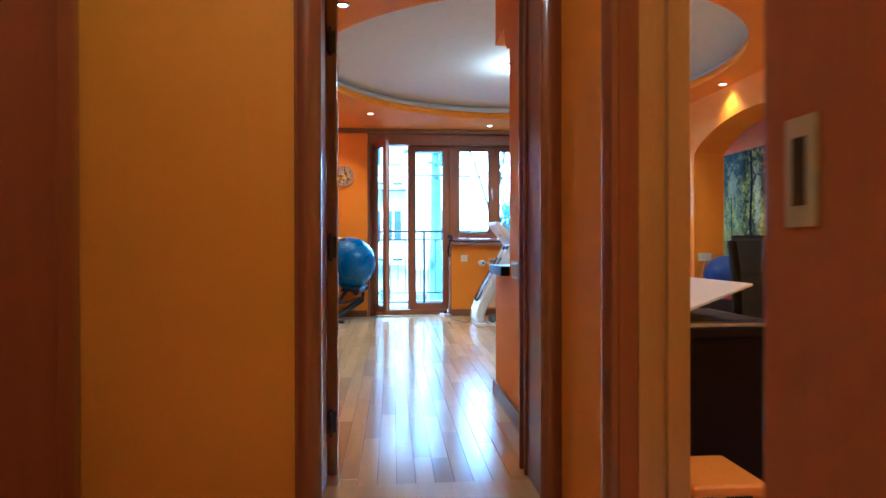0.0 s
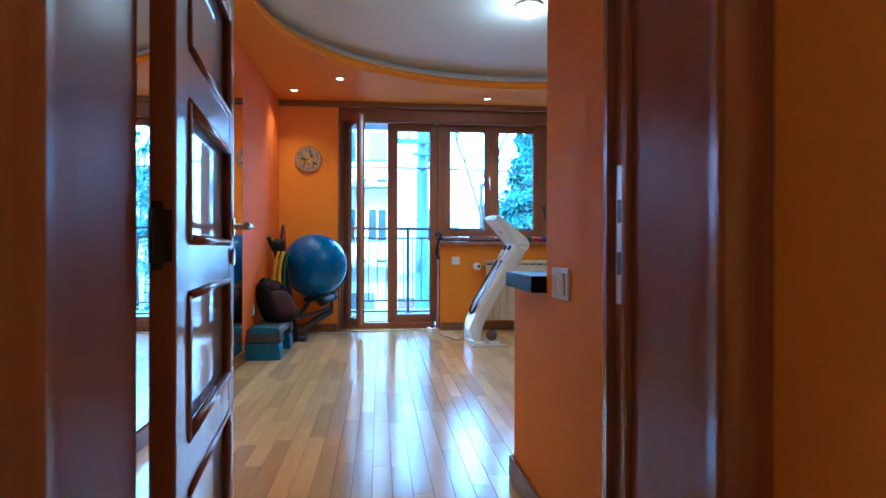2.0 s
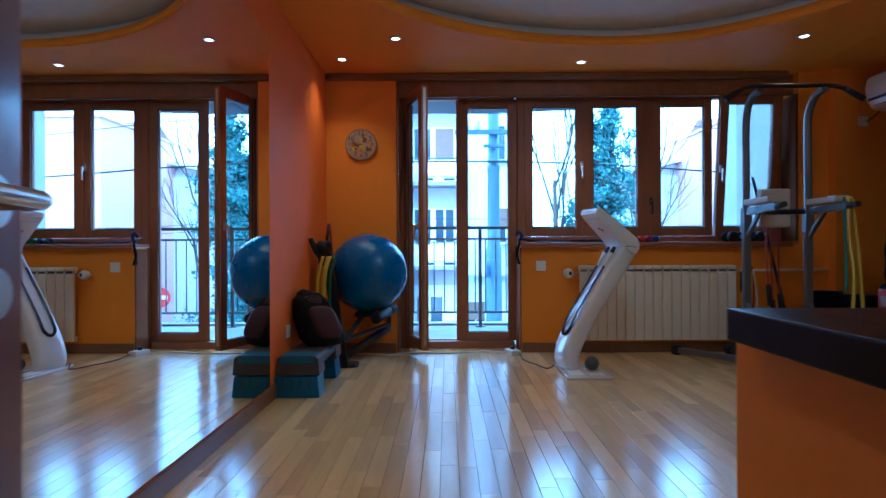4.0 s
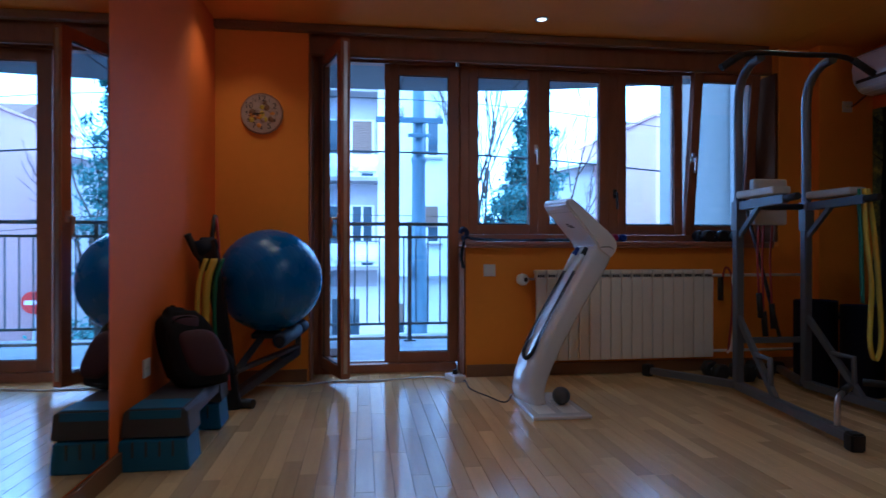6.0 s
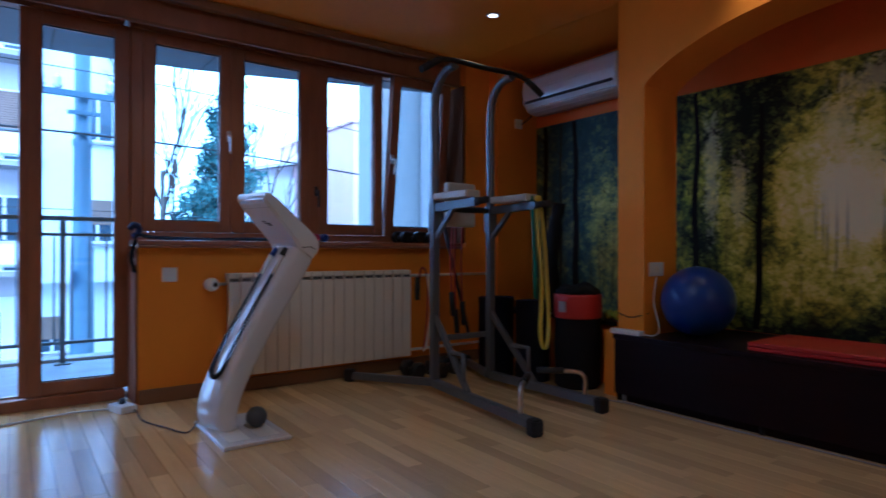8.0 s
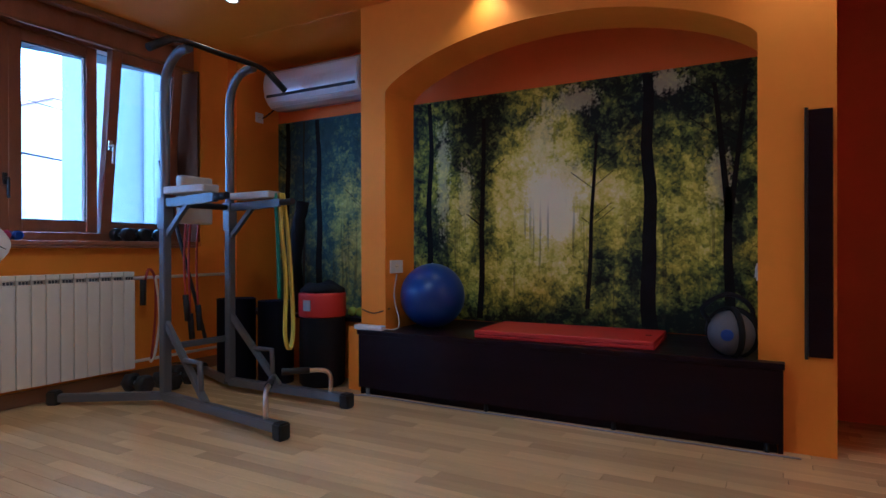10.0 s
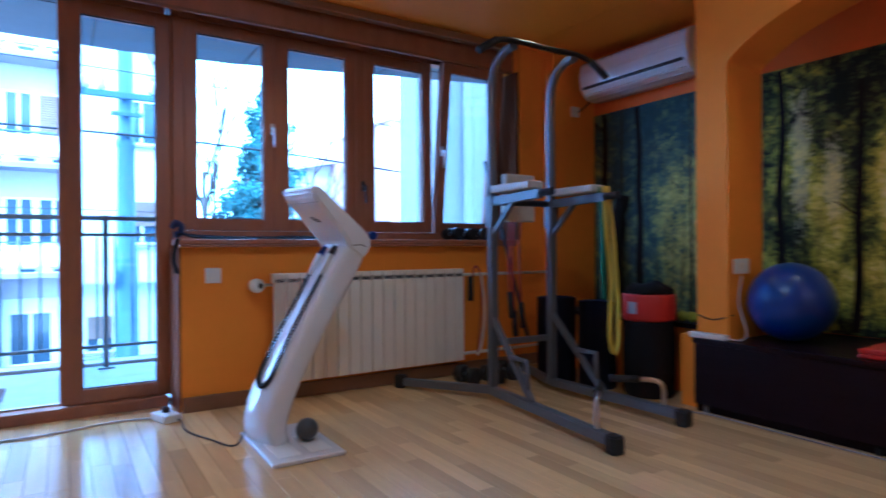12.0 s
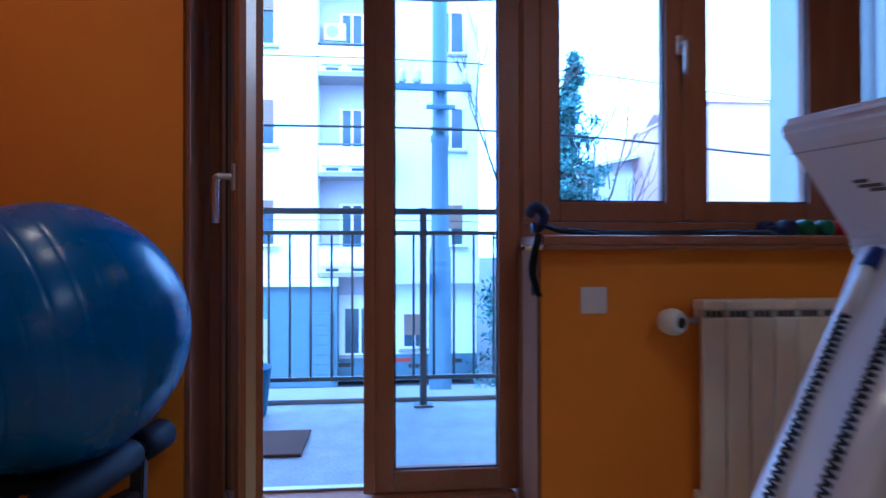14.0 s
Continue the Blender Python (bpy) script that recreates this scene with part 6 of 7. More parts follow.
# ---------------------------------------------------------------- outside
GZ = -3.5
struct("ground", boxed(-400, 400, 9.62, 500, GZ - 0.4, GZ), ASPHALT, "grey asphalt ground of the street", "ground")
struct("pavement_far", boxed(-60, 60, 22.4, 25.0, GZ, GZ + 0.14), PAVE, "concrete pavement along the opposite houses", "pavement")
struct("pavement_near", boxed(-60, 60, 9.7, 12.6, GZ, GZ + 0.14), PAVE, "concrete pavement below the balcony", "pavement")
struct("balcony_floor", boxed(-2.6, 4.3, 8.06, 9.60, -0.22, 0.012), BALCFLOOR, "pale speckled balcony floor", "balcony")
struct("balcony_curb", boxed(-2.6, 4.09, 9.42, 9.60, 0.013, 0.040, 0.006), PAVE, "low concrete curb at the balcony edge", "balcony")
EDGE = [(4.3, 8.85), (2.9, 9.22), (2.2, 9.44), (1.5, 9.63), (0.6, 9.75), (-2.6, 9.75)]
struct("balcony_ceiling", extrude_poly(bmesh.new(), [(-2.6, 8.062), (4.3, 8.062)] + EDGE, "z", 2.552, 2.72), SOFFIT, "grey boarded underside of the balcony above", "ceiling")
jn = bmesh.new()
for x, y1 in ((-1.9, 9.74), (-0.75, 9.74), (0.4, 9.74), (1.55, 9.60), (2.7, 9.26), (3.85, 8.95)):
    box(jn, x - 0.006, x + 0.006, 8.064, y1, 2.548, 2.5515)
box(jn, -2.6, 4.0, 8.884, 8.896, 2.548, 2.5515)
struct("trim_soffit_joints", jn, INK, "dark joints between the soffit boards", "trim")
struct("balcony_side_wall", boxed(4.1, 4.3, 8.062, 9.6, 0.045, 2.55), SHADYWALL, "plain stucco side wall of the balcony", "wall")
ow = bmesh.new()
box(ow, -12, LX - 0.2, 8.0, 8.06, GZ, 8)
box(ow, MX + 0.2, 12, 8.0, 8.06, GZ, 8)
box(ow, LX - 0.2, MX + 0.2, 8.0, 8.06, 2.72, 8)
struct("facade_own", ow, STUCCO, "white stucco of the house itself", "wall")


def balcony_railing():
    t = thing("balcony_railing", (0.5, 9.33, 0.01), "grey-green painted steel balcony railing", "railing")
    y, x0, x1 = 9.33, -2.6, 4.09
    part("top_rail", boxed(x0, x1, y - 0.025, y + 0.025, 1.125, 1.160, 0.006), RAILGREY, t)
    part("second_rail", boxed(x0, x1, y - 0.012, y + 0.012, 1.005, 1.030, 0.003), RAILGREY, t)
    part("bottom_rail", boxed(x0, x1, y - 0.012, y + 0.012, 0.165, 0.190, 0.003), RAILGREY, t)
    bar = mesh_of("baluster", tube(bmesh.new(), [(0, 0, 0.19), (0, 0, 1.005)], 0.0075, 8), RAILGREY)
    x = x0 + 0.06
    while x < x1:
        o = new("baluster", bar)
        o.location = (x, y, 0)
        o.parent = t
        o.matrix_parent_inverse = Matrix.Translation(t.location).inverted()
        x += 0.118
    for px in (-2.2, -0.86, 0.466, 1.80, 3.13):
        p = part("post", boxed(px - 0.02, px + 0.02, y - 0.02, y + 0.02, 0.02, 1.165, 0.004), RAILGREY, t)
        part("base_plate", boxed(px - 0.055, px + 0.055, y - 0.055, y + 0.055, 0.0125, 0.022, 0.002), RAILGREY, p)


def doormat():
    b = boxed(-0.70, -0.12, 8.50, 8.86, 0.0125, 0.028, 0.004)
    solid("doormat", b, DOORMAT, "brown coir doormat lying on the balcony", "doormat")
    bk = thing("blue_bin", (-0.52, 9.18, 0.013), "small blue plastic bin on the balcony", "bin")
    part("body", lathe(bmesh.new(), [(0.11, 0.013), (0.12, 0.02), (0.145, 0.27), (0.15, 0.28), (0.142, 0.28), (0.117, 0.03)], 28, (-0.52, 9.18, 0)), STEPBLUE, bk)


def utility_pole():
    t = thing("utility_pole", (0.99, 14, GZ), "tall pale steel utility pole with crossarm and insulators", "utility pole")
    x, y = 0.99, 14.0
    part("shaft", lathe(bmesh.new(), [(0.17, GZ), (0.15, 0.9), (0.125, 1.0), (0.115, 2.4), (0.13, 2.42), (0.13, 2.5), (0.105, 2.52), (0.10, 6.5)], 24, (x, y, 0)), POLE, t)
    part("crossarm", boxed(x - 0.75, x + 0.42, y - 0.16, y - 0.08, 3.09, 3.18, 0.01), POLE, t)
    part("bracket", boxed(x - 0.2, x + 0.2, y - 0.16, y - 0.10, 2.84, 2.90, 0.01), POLE, t)
    part("bracket", boxed(x - 0.14, x + 0.30, y - 0.16, y - 0.10, 2.55, 2.60, 0.01), POLE, t)
    for dx in (-0.52, -0.32, 0.34):
        part("insulator", lathe(bmesh.new(), [(0.03, 3.18), (0.07, 3.23), (0.04, 3.27), (0.065, 3.32), (0.02, 3.39)], 14, (x + dx, y - 0.12, 0)), STEEL, t)
    part("sign_plate", boxed(x - 0.16, x - 0.145, y - 0.30, y - 0.10, 0.35, 0.62), BLUE2, t)


def wires():
    for k, (z0, z1, yy, r) in enumerate(((2.50, 2.46, 13.9, 0.016), (3.42, 3.30, 13.95, 0.008), (1.42, 1.20, 14.1, 0.006), (1.28, 1.05, 14.15, 0.005))):
        pts = [(-26, yy, z0 + 0.5), (-12, yy, z0 - 0.02), (0.99, yy - 0.1, z0 + 0.06), (9, yy + 1.2, z1 - 0.05), (24, yy + 4, z1 + 0.7)]
        solid("overhead_wire", tube(bmesh.new(), curve_pts(pts, 10), r, 5), RUBBER, "dark overhead wire along the street", "wire", "overhead wires")


def window_unit(parent, x, y, z, w, h, shutter=0.0, panes=2, sill=True):
    """A facade window on a wall facing -y at y: recessed pane, frame, sill, lowered shutter."""
    wn = part("window", boxed(x - w / 2, x + w / 2, y - 0.012, y + 0.05, z, z + h), DARKGLASS, parent)
    fb = bmesh.new()
    for a in ((x - w / 2 - 0.05, x - w / 2 + 0.05), (x + w / 2 - 0.05, x + w / 2 + 0.05)):
        box(fb, *a, y - 0.05, y + 0.02, z, z + h)
    for k in range(1, panes):
        xx = x - w / 2 + w * k / panes
        box(fb, xx - 0.04, xx + 0.04, y - 0.045, y + 0.02, z + 0.05, z + h - 0.05)
    box(fb, x - w / 2 + 0.05, x + w / 2 - 0.05, y - 0.05, y + 0.02, z + h - 0.06, z + h)
    box(fb, x - w / 2 + 0.05, x + w / 2 - 0.05, y - 0.05, y + 0.02, z, z + 0.06)
    part("frame", fb, WHITE_PL, wn)
    if shutter > 0:
        # one rolled-down sheet with grooves between its slats
        n = max(int(h * shutter / 0.07), 1)
        zt = z + h - 0.06
        prof = [(y - 0.052, zt)]
        for k in range(n):
            za = zt - k * 0.07
            prof += [(y - 0.075, za - 0.006), (y - 0.075, za - 0.062), (y - 0.058, za - 0.070)]
        prof.append((y - 0.052, zt - n * 0.07))
        sb = extrude_poly(bmesh.new(), prof, "x", x - w / 2 + 0.05, x + w / 2 - 0.05)
        part("shutter", sb, SHUTTER, wn)
    if sill:
        part("sill", boxed(x - w / 2 - 0.12, x + w / 2 + 0.12, y - 0.16, y + 0.0, z - 0.09, z - 0.02), GREYST, wn)
    return wn


def apartment_block():
    t = thing("apartment_block", (-4, 21, GZ), "white apartment block with balconies and blue-grey ground floor", "house")
    Y = 25.0
    part("wall", boxed(-16, -1.9, Y, Y + 9, GZ + 3.62, 16.5), STUCCO, t)
    part("wall", boxed(-1.9, 3.3, Y + 0.9, Y + 9, GZ + 0.14, 16.5), STUCCO, t)
    part("wall", boxed(0.56, 3.3, Y + 0.3, Y + 0.897, GZ + 3.4, 16.5), STUCCO, t)
    part("loggia_wall", boxed(-1.89, 0.555, Y + 0.80, Y + 0.895, GZ + 3.0, 16.4), LOGGIA, t)
    part("shop_wall", boxed(-16, -1.3, Y + 0.1, Y + 0.898, GZ + 0.14, GZ + 3.33), TEAL, t)
    part("shop_fascia", boxed(-16, -1.25, Y - 0.12, Y + 0.09, GZ + 3.34, GZ + 3.61), STUCCO, t)
    part("roof", boxed(-16.4, 3.7, Y - 0.4, Y + 9.4, 16.5, 16.8), ROOFTILE, t)
    part("plinth", boxed(-1.29, 3.33, Y + 0.84, Y + 0.898, GZ + 0.14, GZ + 1.0), TEAL, t)
    for i in range(5):
        zf = 0.16 + i * 3.15
        for x in (-13.6, -10.8, -8.2, -6.0):
            window_unit(t, x, Y - 0.002, zf + 0.95, 1.5, 1.55, 0.5 if (i + int(x)) % 3 else 0.9)
        window_unit(t, -3.70, Y - 0.002, zf + 0.95, 1.0, 1.5, 0.55 if i % 2 else 0.25)
        window_unit(t, -0.86, Y + 0.797, zf + 0.2, 0.72, 2.15, 0.0, sill=False)
        window_unit(t, 0.0, Y + 0.797, zf + 0.95, 0.80, 1.40, 0.0 if i == 0 else 0.9, sill=False)
        b = part("balcony", boxed(-1.85, 0.55, Y - 0.25, Y + 0.79, zf - 0.02, zf + 0.12), GREYST, t)
        part("parapet", boxed(-1.85, 0.55, Y - 0.25, Y - 0.13, zf + 0.12, zf + 0.92), STUCCO, b)
        part("parapet_side", boxed(-1.85, -1.73, Y - 0.13, Y + 0.79, zf + 0.12, zf + 0.92), STUCCO, b)
        part("parapet_side", boxed(0.43, 0.55, Y - 0.13, Y + 0.79, zf + 0.12, zf + 0.92), STUCCO, b)
        part("parapet_rail", boxed(-1.88, 0.58, Y - 0.27, Y - 0.11, zf + 0.98, zf + 1.02), RAILGREY, b)
        for k in range(4):
            part("rail_stud", boxed(-1.80 + k * 0.76, -1.77 + k * 0.76, Y - 0.20, Y - 0.17, zf + 0.92, zf + 0.98), RAILGREY, b)
        for k in range(3):
            part("drain_slot", boxed(-1.62 + k * 0.80, -1.22 + k * 0.80, Y - 0.256, Y - 0.2505, zf + 0.15, zf + 0.24), DARKGLASS, b)
        for k in range(3):
            part("planter", boxed(-1.75 + k * 0.80, -1.12 + k * 0.80, Y - 0.40, Y - 0.255, zf + 0.30, zf + 0.50, 0.01), WHITE_PL, b)
        window_unit(t, 2.35, Y + 0.297, zf + 0.95, 0.9, 1.4, 0.0 if i % 3 else 0.6)
        if i == 2:
            ac = part("outdoor_unit", boxed(-1.75, -1.05, Y + 0.45, Y + 0.78, zf + 1.35, zf + 1.9, 0.02), WHITE_PL, t)
            part("fan_grille", lathe(bmesh.new(), [(0.2, -0.01), (0.2, 0.0)], 20, (-1.47, Y + 0.449, zf + 1.63), "y"), GREYST, ac)
    # ground floor: doors and shop windows
    for x, w, z0, h in ((-12, 2.2, 0.5, 2.0), (-9, 2.2, 0.5, 2.0), (-6.2, 1.6, 0.9, 1.5)):
        window_unit(t, x, Y + 0.098, GZ + 0.14 + z0, w, h, 0, 3)
    d = part("entrance_door", boxed(-4.35, -3.45, Y + 0.02, Y + 0.098, GZ + 0.15, GZ + 2.3), GREYST, t)
    part("door_pane", boxed(-4.2, -3.6, Y + 0.01, Y + 0.0195, GZ + 1.1, GZ + 2.15), DARKGLASS, d)
    d = part("garage_door", boxed(-2.15, -1.42, Y + 0.03, Y + 0.098, GZ + 0.15, GZ + 2.5), TEAL, t)
    for k in range(7):
        part("door_slat", boxed(-2.12, -1.45, Y + 0.012, Y + 0.029, GZ + 0.25 + k * 0.31, GZ + 0.52 + k * 0.31, 0.004), TEAL, d)
    window_unit(t, -0.6, Y + 0.897, GZ + 1.0, 1.1, 1.6, 0, 2)
    window_unit(t, 1.2, Y + 0.897, GZ + 1.2, 0.8, 1.2, 0.6, 2)
    for k, (x, z, w) in enumerate(((-1.3, 0.62, 0.5), (0.4, 0.75, 0.7), (1.0, 0.55, 0.4), (2.2, 0.7, 0.6), (-1.9, 0.8, 0.25))):
        part("graffiti_bar", boxed(x, x + w, Y + 0.828, Y + 0.8385, GZ + z, GZ + z + 0.13), (INK, REDTUBE, INK)[k % 3], t)


def pink_house():
    t = thing("pink_house", (14, 26, GZ), "pink stucco house with a flat roof across the street", "house")
    Y = 25.0
    part("wall", boxed(11.1, 26, Y, Y + 8, GZ + 0.14, 5.95), PINK, t)
    part("ground_floor", boxed(11.08, 26, Y - 0.05, Y - 0.002, GZ + 0.14, GZ + 4.3), TEAL, t)
    part("roof", boxed(11.0, 26.1, Y - 0.12, Y + 8.1, 5.952, 6.05), PINK, t)
    for x in (15.5, 18.5, 21.5):
        for z in (2.6,):
            window_unit(t, x, Y - 0.002, z, 1.3, 1.6, 0.3)


def gable_house():
    t = thing("gable_house", (14, 36, GZ), "white house with a clay gable roof and skylights beyond the street", "house")
    part("wall", boxed(13.8, 20.6, 33, 35.4, GZ, 6.9), STUCCO, t)
    rf = part("roof", extrude_poly(bmesh.new(), [(32.4, 6.8), (36.0, 6.8), (34.2, 7.75)], "x", 13.4, 21.0), ROOFTILE, t)
    for x in (16.5, 17.8):
        sk = slab(bmesh.new(), (x, 32.8, 7.03), (x, 33.7, 7.505), 0.9, 0.1, (0, -0.47, 0.88))
        part("skylight", sk, DARKGLASS, rf)
    part("gutter", boxed(13.4, 21.0, 32.3, 32.395, 6.72, 6.84), GREYST, t)
    for x in (15.6, 17.6):
        for z in (0.2, 3.4):
            window_unit(t, x, 32.998, z, 1.2, 1.3, 0.15)
    h2 = thing("low_house", (10, 32, GZ), "low white house with a sloping roof behind the trees", "house")
    part("wall", boxed(8.3, 11.9, 31, 38, GZ, 4.35), STUCCO, h2)
    part("roof", extrude_poly(bmesh.new(), [(7.6, 4.22), (12.2, 5.22), (12.2, 5.36), (7.6, 4.36)], "y", 30.5, 38.5), STUCCO, h2)
    part("gable", extrude_poly(bmesh.new(), [(8.8, 4.351), (11.9, 4.351), (11.9, 5.12), (8.8, 4.46)], "y", 31.2, 37.8), STUCCO, h2)


def neighbour_wall():
    t = thing("neighbour_house", (7.5, 13, GZ), "plain pale stucco side of the neighbouring house", "house")
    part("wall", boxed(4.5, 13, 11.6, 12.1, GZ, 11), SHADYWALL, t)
    part("roof_edge", boxed(4.4, 13.1, 11.5, 12.2, 11, 11.25), GREYST, t)
    part("downpipe", tube(bmesh.new(), [(5.35, 11.53, GZ), (5.35, 11.53, 11)], 0.06, 12), GREYST, t)


def ivy_tree(name, x, y, h, r, seed, label):
    """A trunk overgrown with ivy: tapered trunk, limbs and a crown of many small leaf faces."""
    rng = random.Random(seed)
    t = thing(name, (x, y, GZ), label, "tree")
    V, F = [], []
    # ragged ivy: clumps along a bent axis, wide at the foot, a thin leaning tip with gaps
    def axis(f):
        return Vector((x + 0.55 * max(f - 0.50, 0) * h * 0.40 + 0.18 * math.sin(f * 7.0 + seed), y, GZ + 0.3 + f * (h - 0.3)))
    part("trunk", tube(bmesh.new(), [(x, y, GZ)] + [axis(f) for f in (0.1, 0.3, 0.5, 0.65, 0.8, 0.93)], [0.26, 0.23, 0.18, 0.13, 0.10, 0.07, 0.03], 12), BARK, t)
    clumps = []
    for k in range(460):
        f = 1 - rng.random() ** 0.66
        spread = r * 1.25 * (1 - f) ** 0.9 + 0.12
        a = rng.random() * 6.283
        q = spread * math.sqrt(rng.random()) * (0.72 + 1.0 * noise.noise(Vector((math.cos(a) * 1.3, math.sin(a) * 1.3, f * 7 + seed))))
        clumps.append((axis(f) + Vector((q * math.cos(a), q * math.sin(a), rng.uniform(-0.15, 0.15))), 0.16 + 0.20 * (1 - f)))
    for c0, cr in clumps:
        for k in range(64):
            c = c0 + Vector((rng.gauss(0, 1), rng.gauss(0, 1), rng.gauss(0, 0.9))) * cr * 0.62
            s = 0.045 + 0.065 * rng.random()
            u = Vector((rng.uniform(-1, 1), rng.uniform(-1, 1), rng.uniform(-1, 1))).normalized()
            w = u.orthogonal().normalized()
            i = len(V)
            V += [c - u * s, c + w * s * 0.6, c + u * s, c - w * s * 0.6]
            F.append((i, i + 1, i + 2, i + 3))
    me = bpy.data.meshes.new("crown")
    me.from_pydata([tuple(v) for v in V], [], F)
    me.materials.append(LEAF)
    o = new("crown", me)
    o.parent = t
    o.matrix_parent_inverse = Matrix.Translation(t.location).inverted()


def bare_tree(x, y, h, seed):
    rng = random.Random(seed)
    t = thing("bare_tree", (x, y, GZ), "bare winter tree with thin upright branches", "tree", "bare trees across the street")
    bm = bmesh.new()
    tube(bm, [(x, y, GZ), (x + 0.05, y, GZ + h * 0.35), (x, y, GZ + h * 0.6)], [0.16, 0.12, 0.07], 8)
    part("trunk", bm, BARK, t)
    bm = bmesh.new()

    def grow(p, d, ln, r, depth):
        q = p + d * ln
        m = (p + q) / 2 + Vector((rng.uniform(-1, 1), rng.uniform(-1, 1), 0)) * ln * 0.06
        tube(bm, [p, m, q], [r, r * 0.85, r * 0.65], 5, caps=False)
        if depth:
            for k in range(3):
                nd = (d + Vector((rng.uniform(-0.6, 0.6), rng.uniform(-0.6, 0.6), rng.uniform(-0.1, 0.5)))).normalized()
                grow(p + d * ln * (0.55 + 0.45 * k / 2), nd, ln * rng.uniform(0.55, 0.75), r * 0.6, depth - 1)

    for k in range(5):
        a = rng.random() * 6.283
        grow(Vector((x, y, GZ + h * (0.25 + 0.08 * k))), Vector((0.35 * math.cos(a), 0.35 * math.sin(a), 1)).normalized(), h * 0.28, 0.05, 3)
    part("branches", bm, BARK, t)


def street_things():
    t = thing("traffic_sign", (7.3, 21.85, GZ), "round red no-entry traffic sign on a post", "traffic sign")
    x, y = 7.3, 21.85
    part("post", tube(bmesh.new(), [(x, y, GZ), (x, y, GZ + 3.2)], 0.035, 10), SILVER, t)
    part("disc", lathe(bmesh.new(), [(0.32, 0), (0.32, 0.02)], 28, (x, y - 0.06, GZ + 2.87), "y"), RED, t)
    part("white_bar", boxed(x - 0.22, x + 0.22, y - 0.066, y - 0.0605, GZ + 2.81, GZ + 2.93), WHITE_PL, t)
    f = thing("street_fence", (5, 21.9, GZ), "pale green metal pedestrian fence along the pavement", "fence")
    part("top_rail", tube(bmesh.new(), [(2.6, 21.9, GZ + 1.1), (11, 21.9, GZ + 1.1)], 0.03, 8), RAILGREY, f)
    part("low_rail", tube(bmesh.new(), [(2.6, 21.9, GZ + 0.3), (11, 21.9, GZ + 0.3)], 0.02, 8), RAILGREY, f)
    for k in range(56):
        xx = 2.65 + k * 0.15
        part("bar", tube(bmesh.new(), [(xx, 21.9, GZ + 0.14), (xx, 21.9, GZ + 1.1)], 0.012, 6), RAILGREY, f)


balcony_railing()
doormat()
utility_pole()
wires()
apartment_block()
pink_house()
gable_house()
neighbour_wall()
ivy_tree("ivy_tree", 5.25, 24.0, 10.6, 2.2, 4, "tall ivy-covered tree with dense dark green leaves")
bare_tree(4.0, 24.2, 11.5, 2)
bare_tree(8.3, 28.0, 9.5, 6)
street_things()

# ---------------------------------------------------------------- dining corner
def dining_corner():
    t = thing("desk", (1.0, 1.95, 0), "dark wenge desk with a closed front panel", "desk")
    part("top_board", boxed(0.80, 1.20, 1.69, 2.28, 0.622, 0.650, 0.003), WENGE, t)
    part("front_panel", boxed(0.81, 1.185, 1.70, 1.72, 0.0, 0.6215, 0.002), WENGE, t)
    part("side_panel", boxed(1.165, 1.185, 1.7205, 2.27, 0.0, 0.6215, 0.002), WENGE, t)
    part("side_panel", boxed(0.81, 0.83, 1.7205, 2.27, 0.0, 0.6215, 0.002), WENGE, t)
    lp = thing("laptop", (1.0, 1.85, 0.65), "open silver laptop standing on the desk", "laptop")
    base = part("base", boxed(0.805, 1.19, 1.71, 2.13, 0.6505, 0.667, 0.004), BLACKMET, lp)
    part("base_rim", boxed(0.805, 1.19, 1.7065, 1.7095, 0.653, 0.664), SILVER, base)
    part("keyboard", boxed(0.84, 1.15, 1.75, 2.09, 0.667, 0.669), INK, base)
    lid = part("lid", slab(bmesh.new(), (0.805, 1.925, 0.672), (1.105, 1.925, 0.786), 0.43, 0.008, (0, 0, 1), 0.003), WHITE_PL, lp, "pale laptop lid")
    part("screen", slab(bmesh.new(), (0.86, 1.925, 0.6864), (1.095, 1.925, 0.7757), 0.40, 0.002, (0, 0, 1)), INK, lid)

    c = thing("dining_chair", (1.58, 2.05, 0), "black leather dining chair with a tall upholstered back", "chair")
    bk = bmesh.new()
    extr = [(2.20, 0.46), (2.185, 0.60), (2.19, 0.78), (2.23, 0.95)]
    poly = extr + [(y + 0.055, z) for y, z in reversed(extr)]
    extrude_poly(bk, poly, "x", 1.335, 1.775)
    bmesh.ops.bevel(bk, geom=bk.edges[:], offset=0.022, segments=3, affect="EDGES")
    part("backrest", bk, LEATHER, c)
    part("seat", boxed(1.335, 1.775, 2.26, 2.66, 0.40, 0.475, 0.02, 3), LEATHER, c)
    part("skirt", boxed(1.345, 1.765, 2.20, 2.255, 0.03, 0.455, 0.012), LEATHER, c)
    for x, y in ((1.36, 2.62), (1.75, 2.62), (1.36, 2.28), (1.75, 2.28)):
        part("leg", boxed(x - 0.018, x + 0.018, y - 0.018, y + 0.018, 0, 0.40, 0.003), WENGE, c)
    s = thing("plastic_stool", (0.88, 1.5, 0), "small orange plastic stool by the doorway", "stool")
    b = boxed(0.765, 0.985, 1.44, 1.68, 0.232, 0.264, 0.015, 3)
    part("seat", b, ORANGE_PL, s)
    for x, y in ((0.785, 1.46), (0.965, 1.46), (0.785, 1.66), (0.965, 1.66)):
        part("leg", slab(bmesh.new(), (x, y, 0.234), (x, y, 0.0), 0.028, 0.028, (0, 1, 0), 0.004), ORANGE_PL, s)


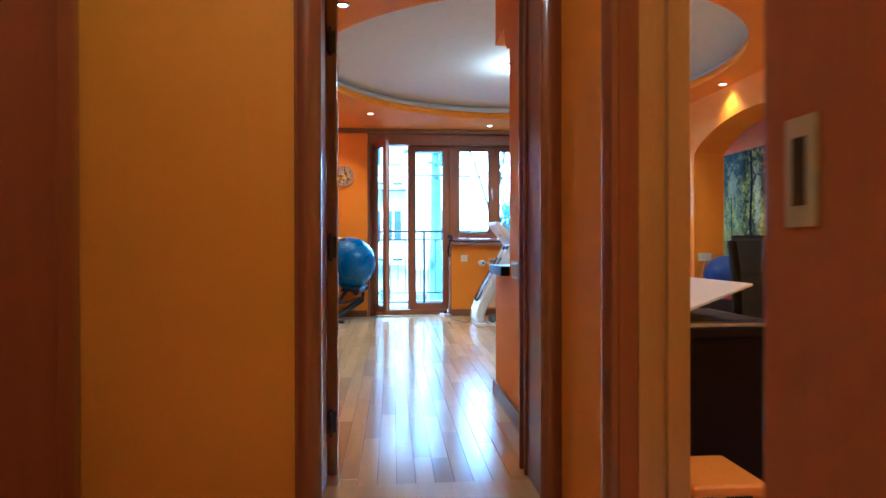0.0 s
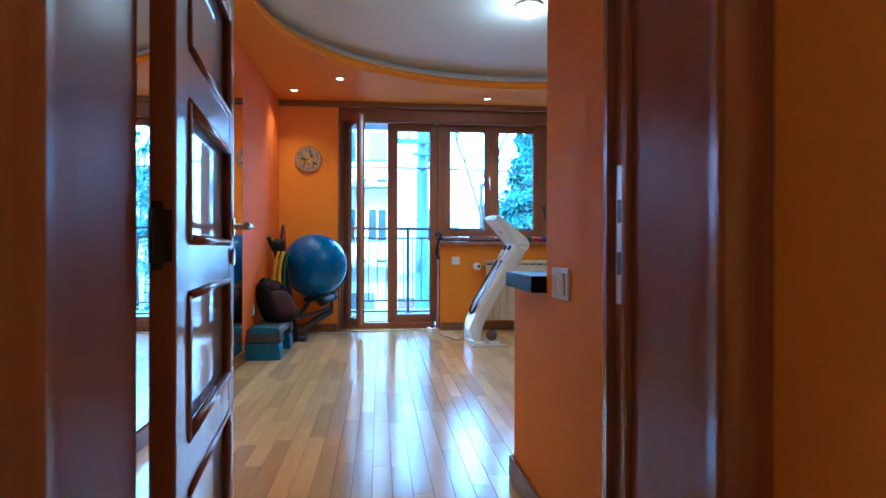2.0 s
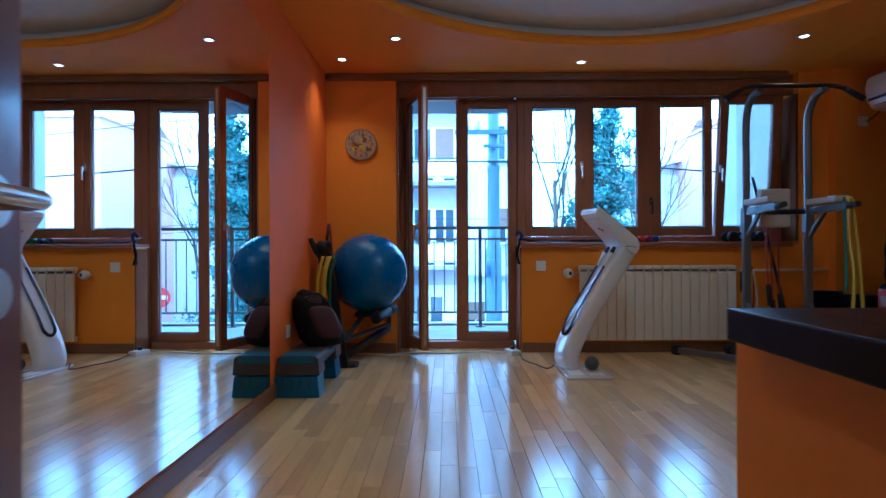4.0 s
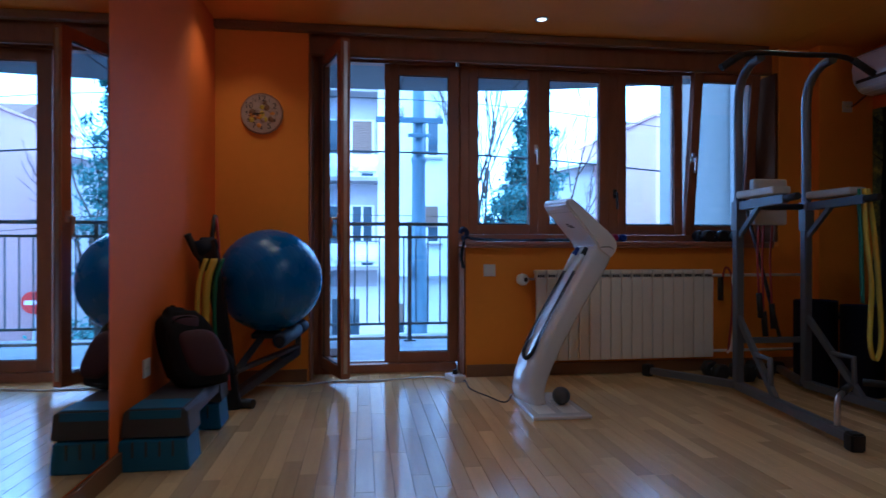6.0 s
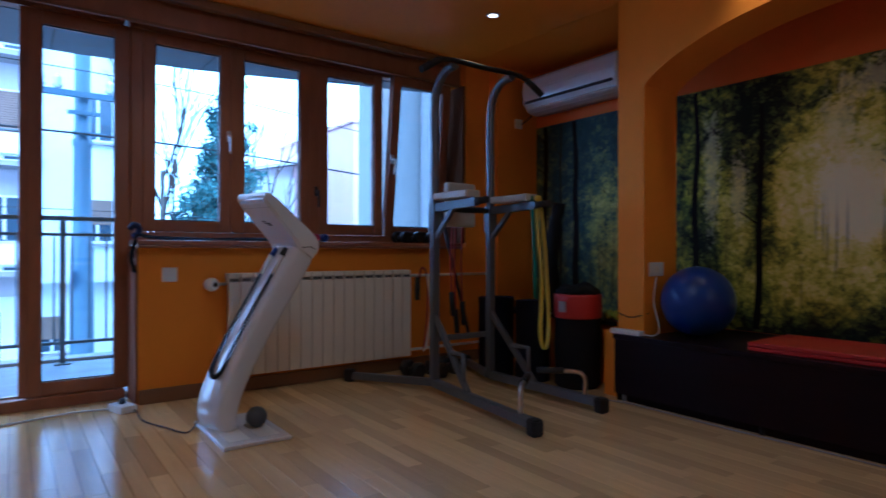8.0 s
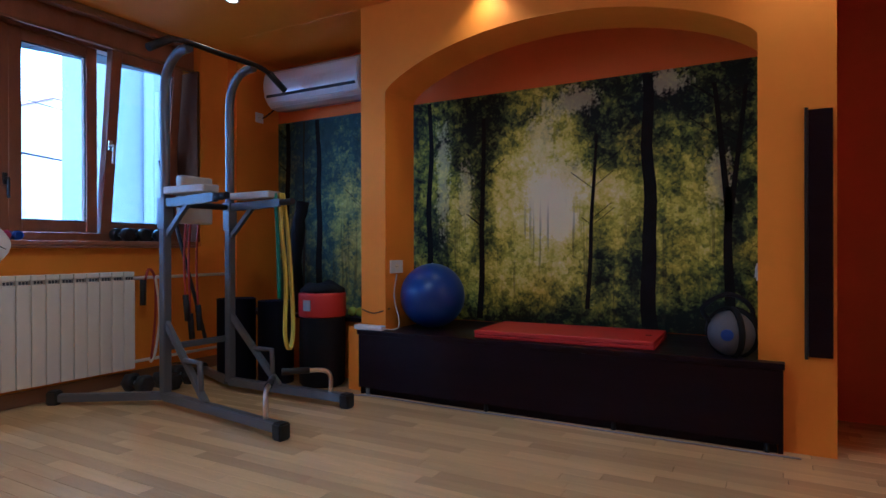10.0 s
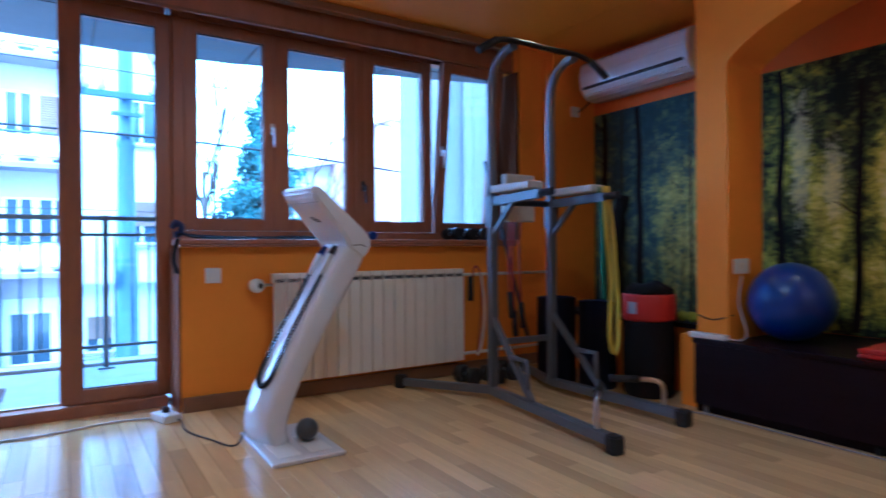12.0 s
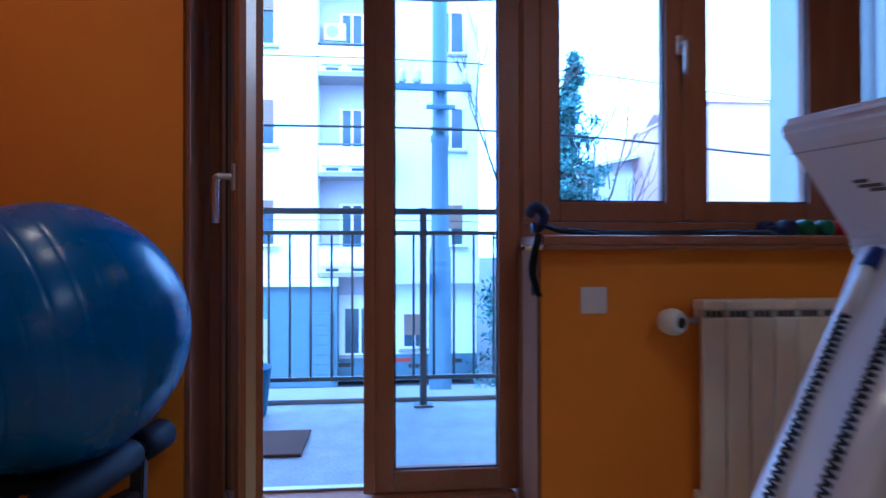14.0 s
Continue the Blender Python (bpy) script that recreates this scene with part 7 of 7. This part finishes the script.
def wall_board():
    t = thing("wall_board", (3.15, 3.72, 0.43), "tall dark board fixed to the pier beside the arch", "wall board")
    part("panel", boxed(3.135, 3.158, 3.68, 3.77, 0.43, 1.50, 0.003), WENGE, t)
    part("frame", boxed(3.130, 3.158, 3.7705, 3.785, 0.42, 1.51, 0.003), BLACKMET, t)


dining_corner()
wall_board()

# tiles of the dining corner
tl = thing("dining_tiles", (2.4, 1.5, -0.006), "pale square floor tiles of the dining corner", "floor", kind="structure")
tm = mesh_of("tile", boxed(-0.163, 0.163, -0.163, 0.163, -0.004, 0.004, 0.0015, 1), TILE)
for i in range(9):
    for j in range(7):
        o = new("tile", tm)
        o.location = (0.95 + i * 0.33, 0.55 + j * 0.33, -0.001)
        o.parent = tl
        o.matrix_parent_inverse = Matrix.Translation(tl.location).inverted()

# ---------------------------------------------------------------- floor planks
def plank_floor():
    fl = tagged(new("floor"), "pale maple strip floor laid lengthwise", "floor", kind="structure")
    PW, PL, G = 0.0745, 0.62, 0.0016
    rng = random.Random(5)

    def plank_mesh(x0, x1, y0, y1, V, F):
        b, z0, z1 = 0.0004, -0.0006, 0.0
        i = len(V)
        V += [(x0, y0, -0.005), (x1, y0, -0.005), (x1, y1, -0.005), (x0, y1, -0.005)]
        V += [(x0, y0, z0), (x1, y0, z0), (x1, y1, z0), (x0, y1, z0)]
        V += [(x0 + b, y0 + b, z1), (x1 - b, y0 + b, z1), (x1 - b, y1 - b, z1), (x0 + b, y1 - b, z1)]
        for lo, hi in ((0, 4), (4, 8)):
            for k in range(4):
                F.append((i + lo + k, i + lo + (k + 1) % 4, i + hi + (k + 1) % 4, i + hi + k))
        F.append((i + 8, i + 9, i + 10, i + 11))

    V, F = [], []
    plank_mesh(-PW / 2 + G / 2, PW / 2 - G / 2, -PL / 2 + G / 2, PL / 2 - G / 2, V, F)
    me = bpy.data.meshes.new("plank")
    me.from_pydata(V, [], F)
    me.materials.append(PLANK)
    V, F = [], []
    made = 0
    x = LX - 0.02
    while x < MX:
        y = 2.2 - rng.random() * PL
        while y < 7.93:
            a, b = max(y, 2.2), min(y + PL, 7.93)
            if b - a > 0.02:
                whole = b - a > PL - 1e-4
                if whole and made < 300 and -0.95 < x < 2.9 and 2.25 < a < 7.7 and not (x > 0.55 and a < 3.0):
                    ob = new("plank", me)
                    ob.location = (x + PW / 2, (a + b) / 2, 0)
                    ob.parent = fl
                    made += 1
                else:
                    plank_mesh(x + G / 2, x + PW - G / 2, a + G / 2, b - G / 2, V, F)
            y += PL
        x += PW
    me = bpy.data.meshes.new("plank_rows")
    me.from_pydata(V, [], F)
    me.materials.append(PLANK_FAR)
    ob = tagged(new("plank_rows", me), "maple planks along the room's edges", kind="stuff")
    ob.parent = fl


plank_floor()
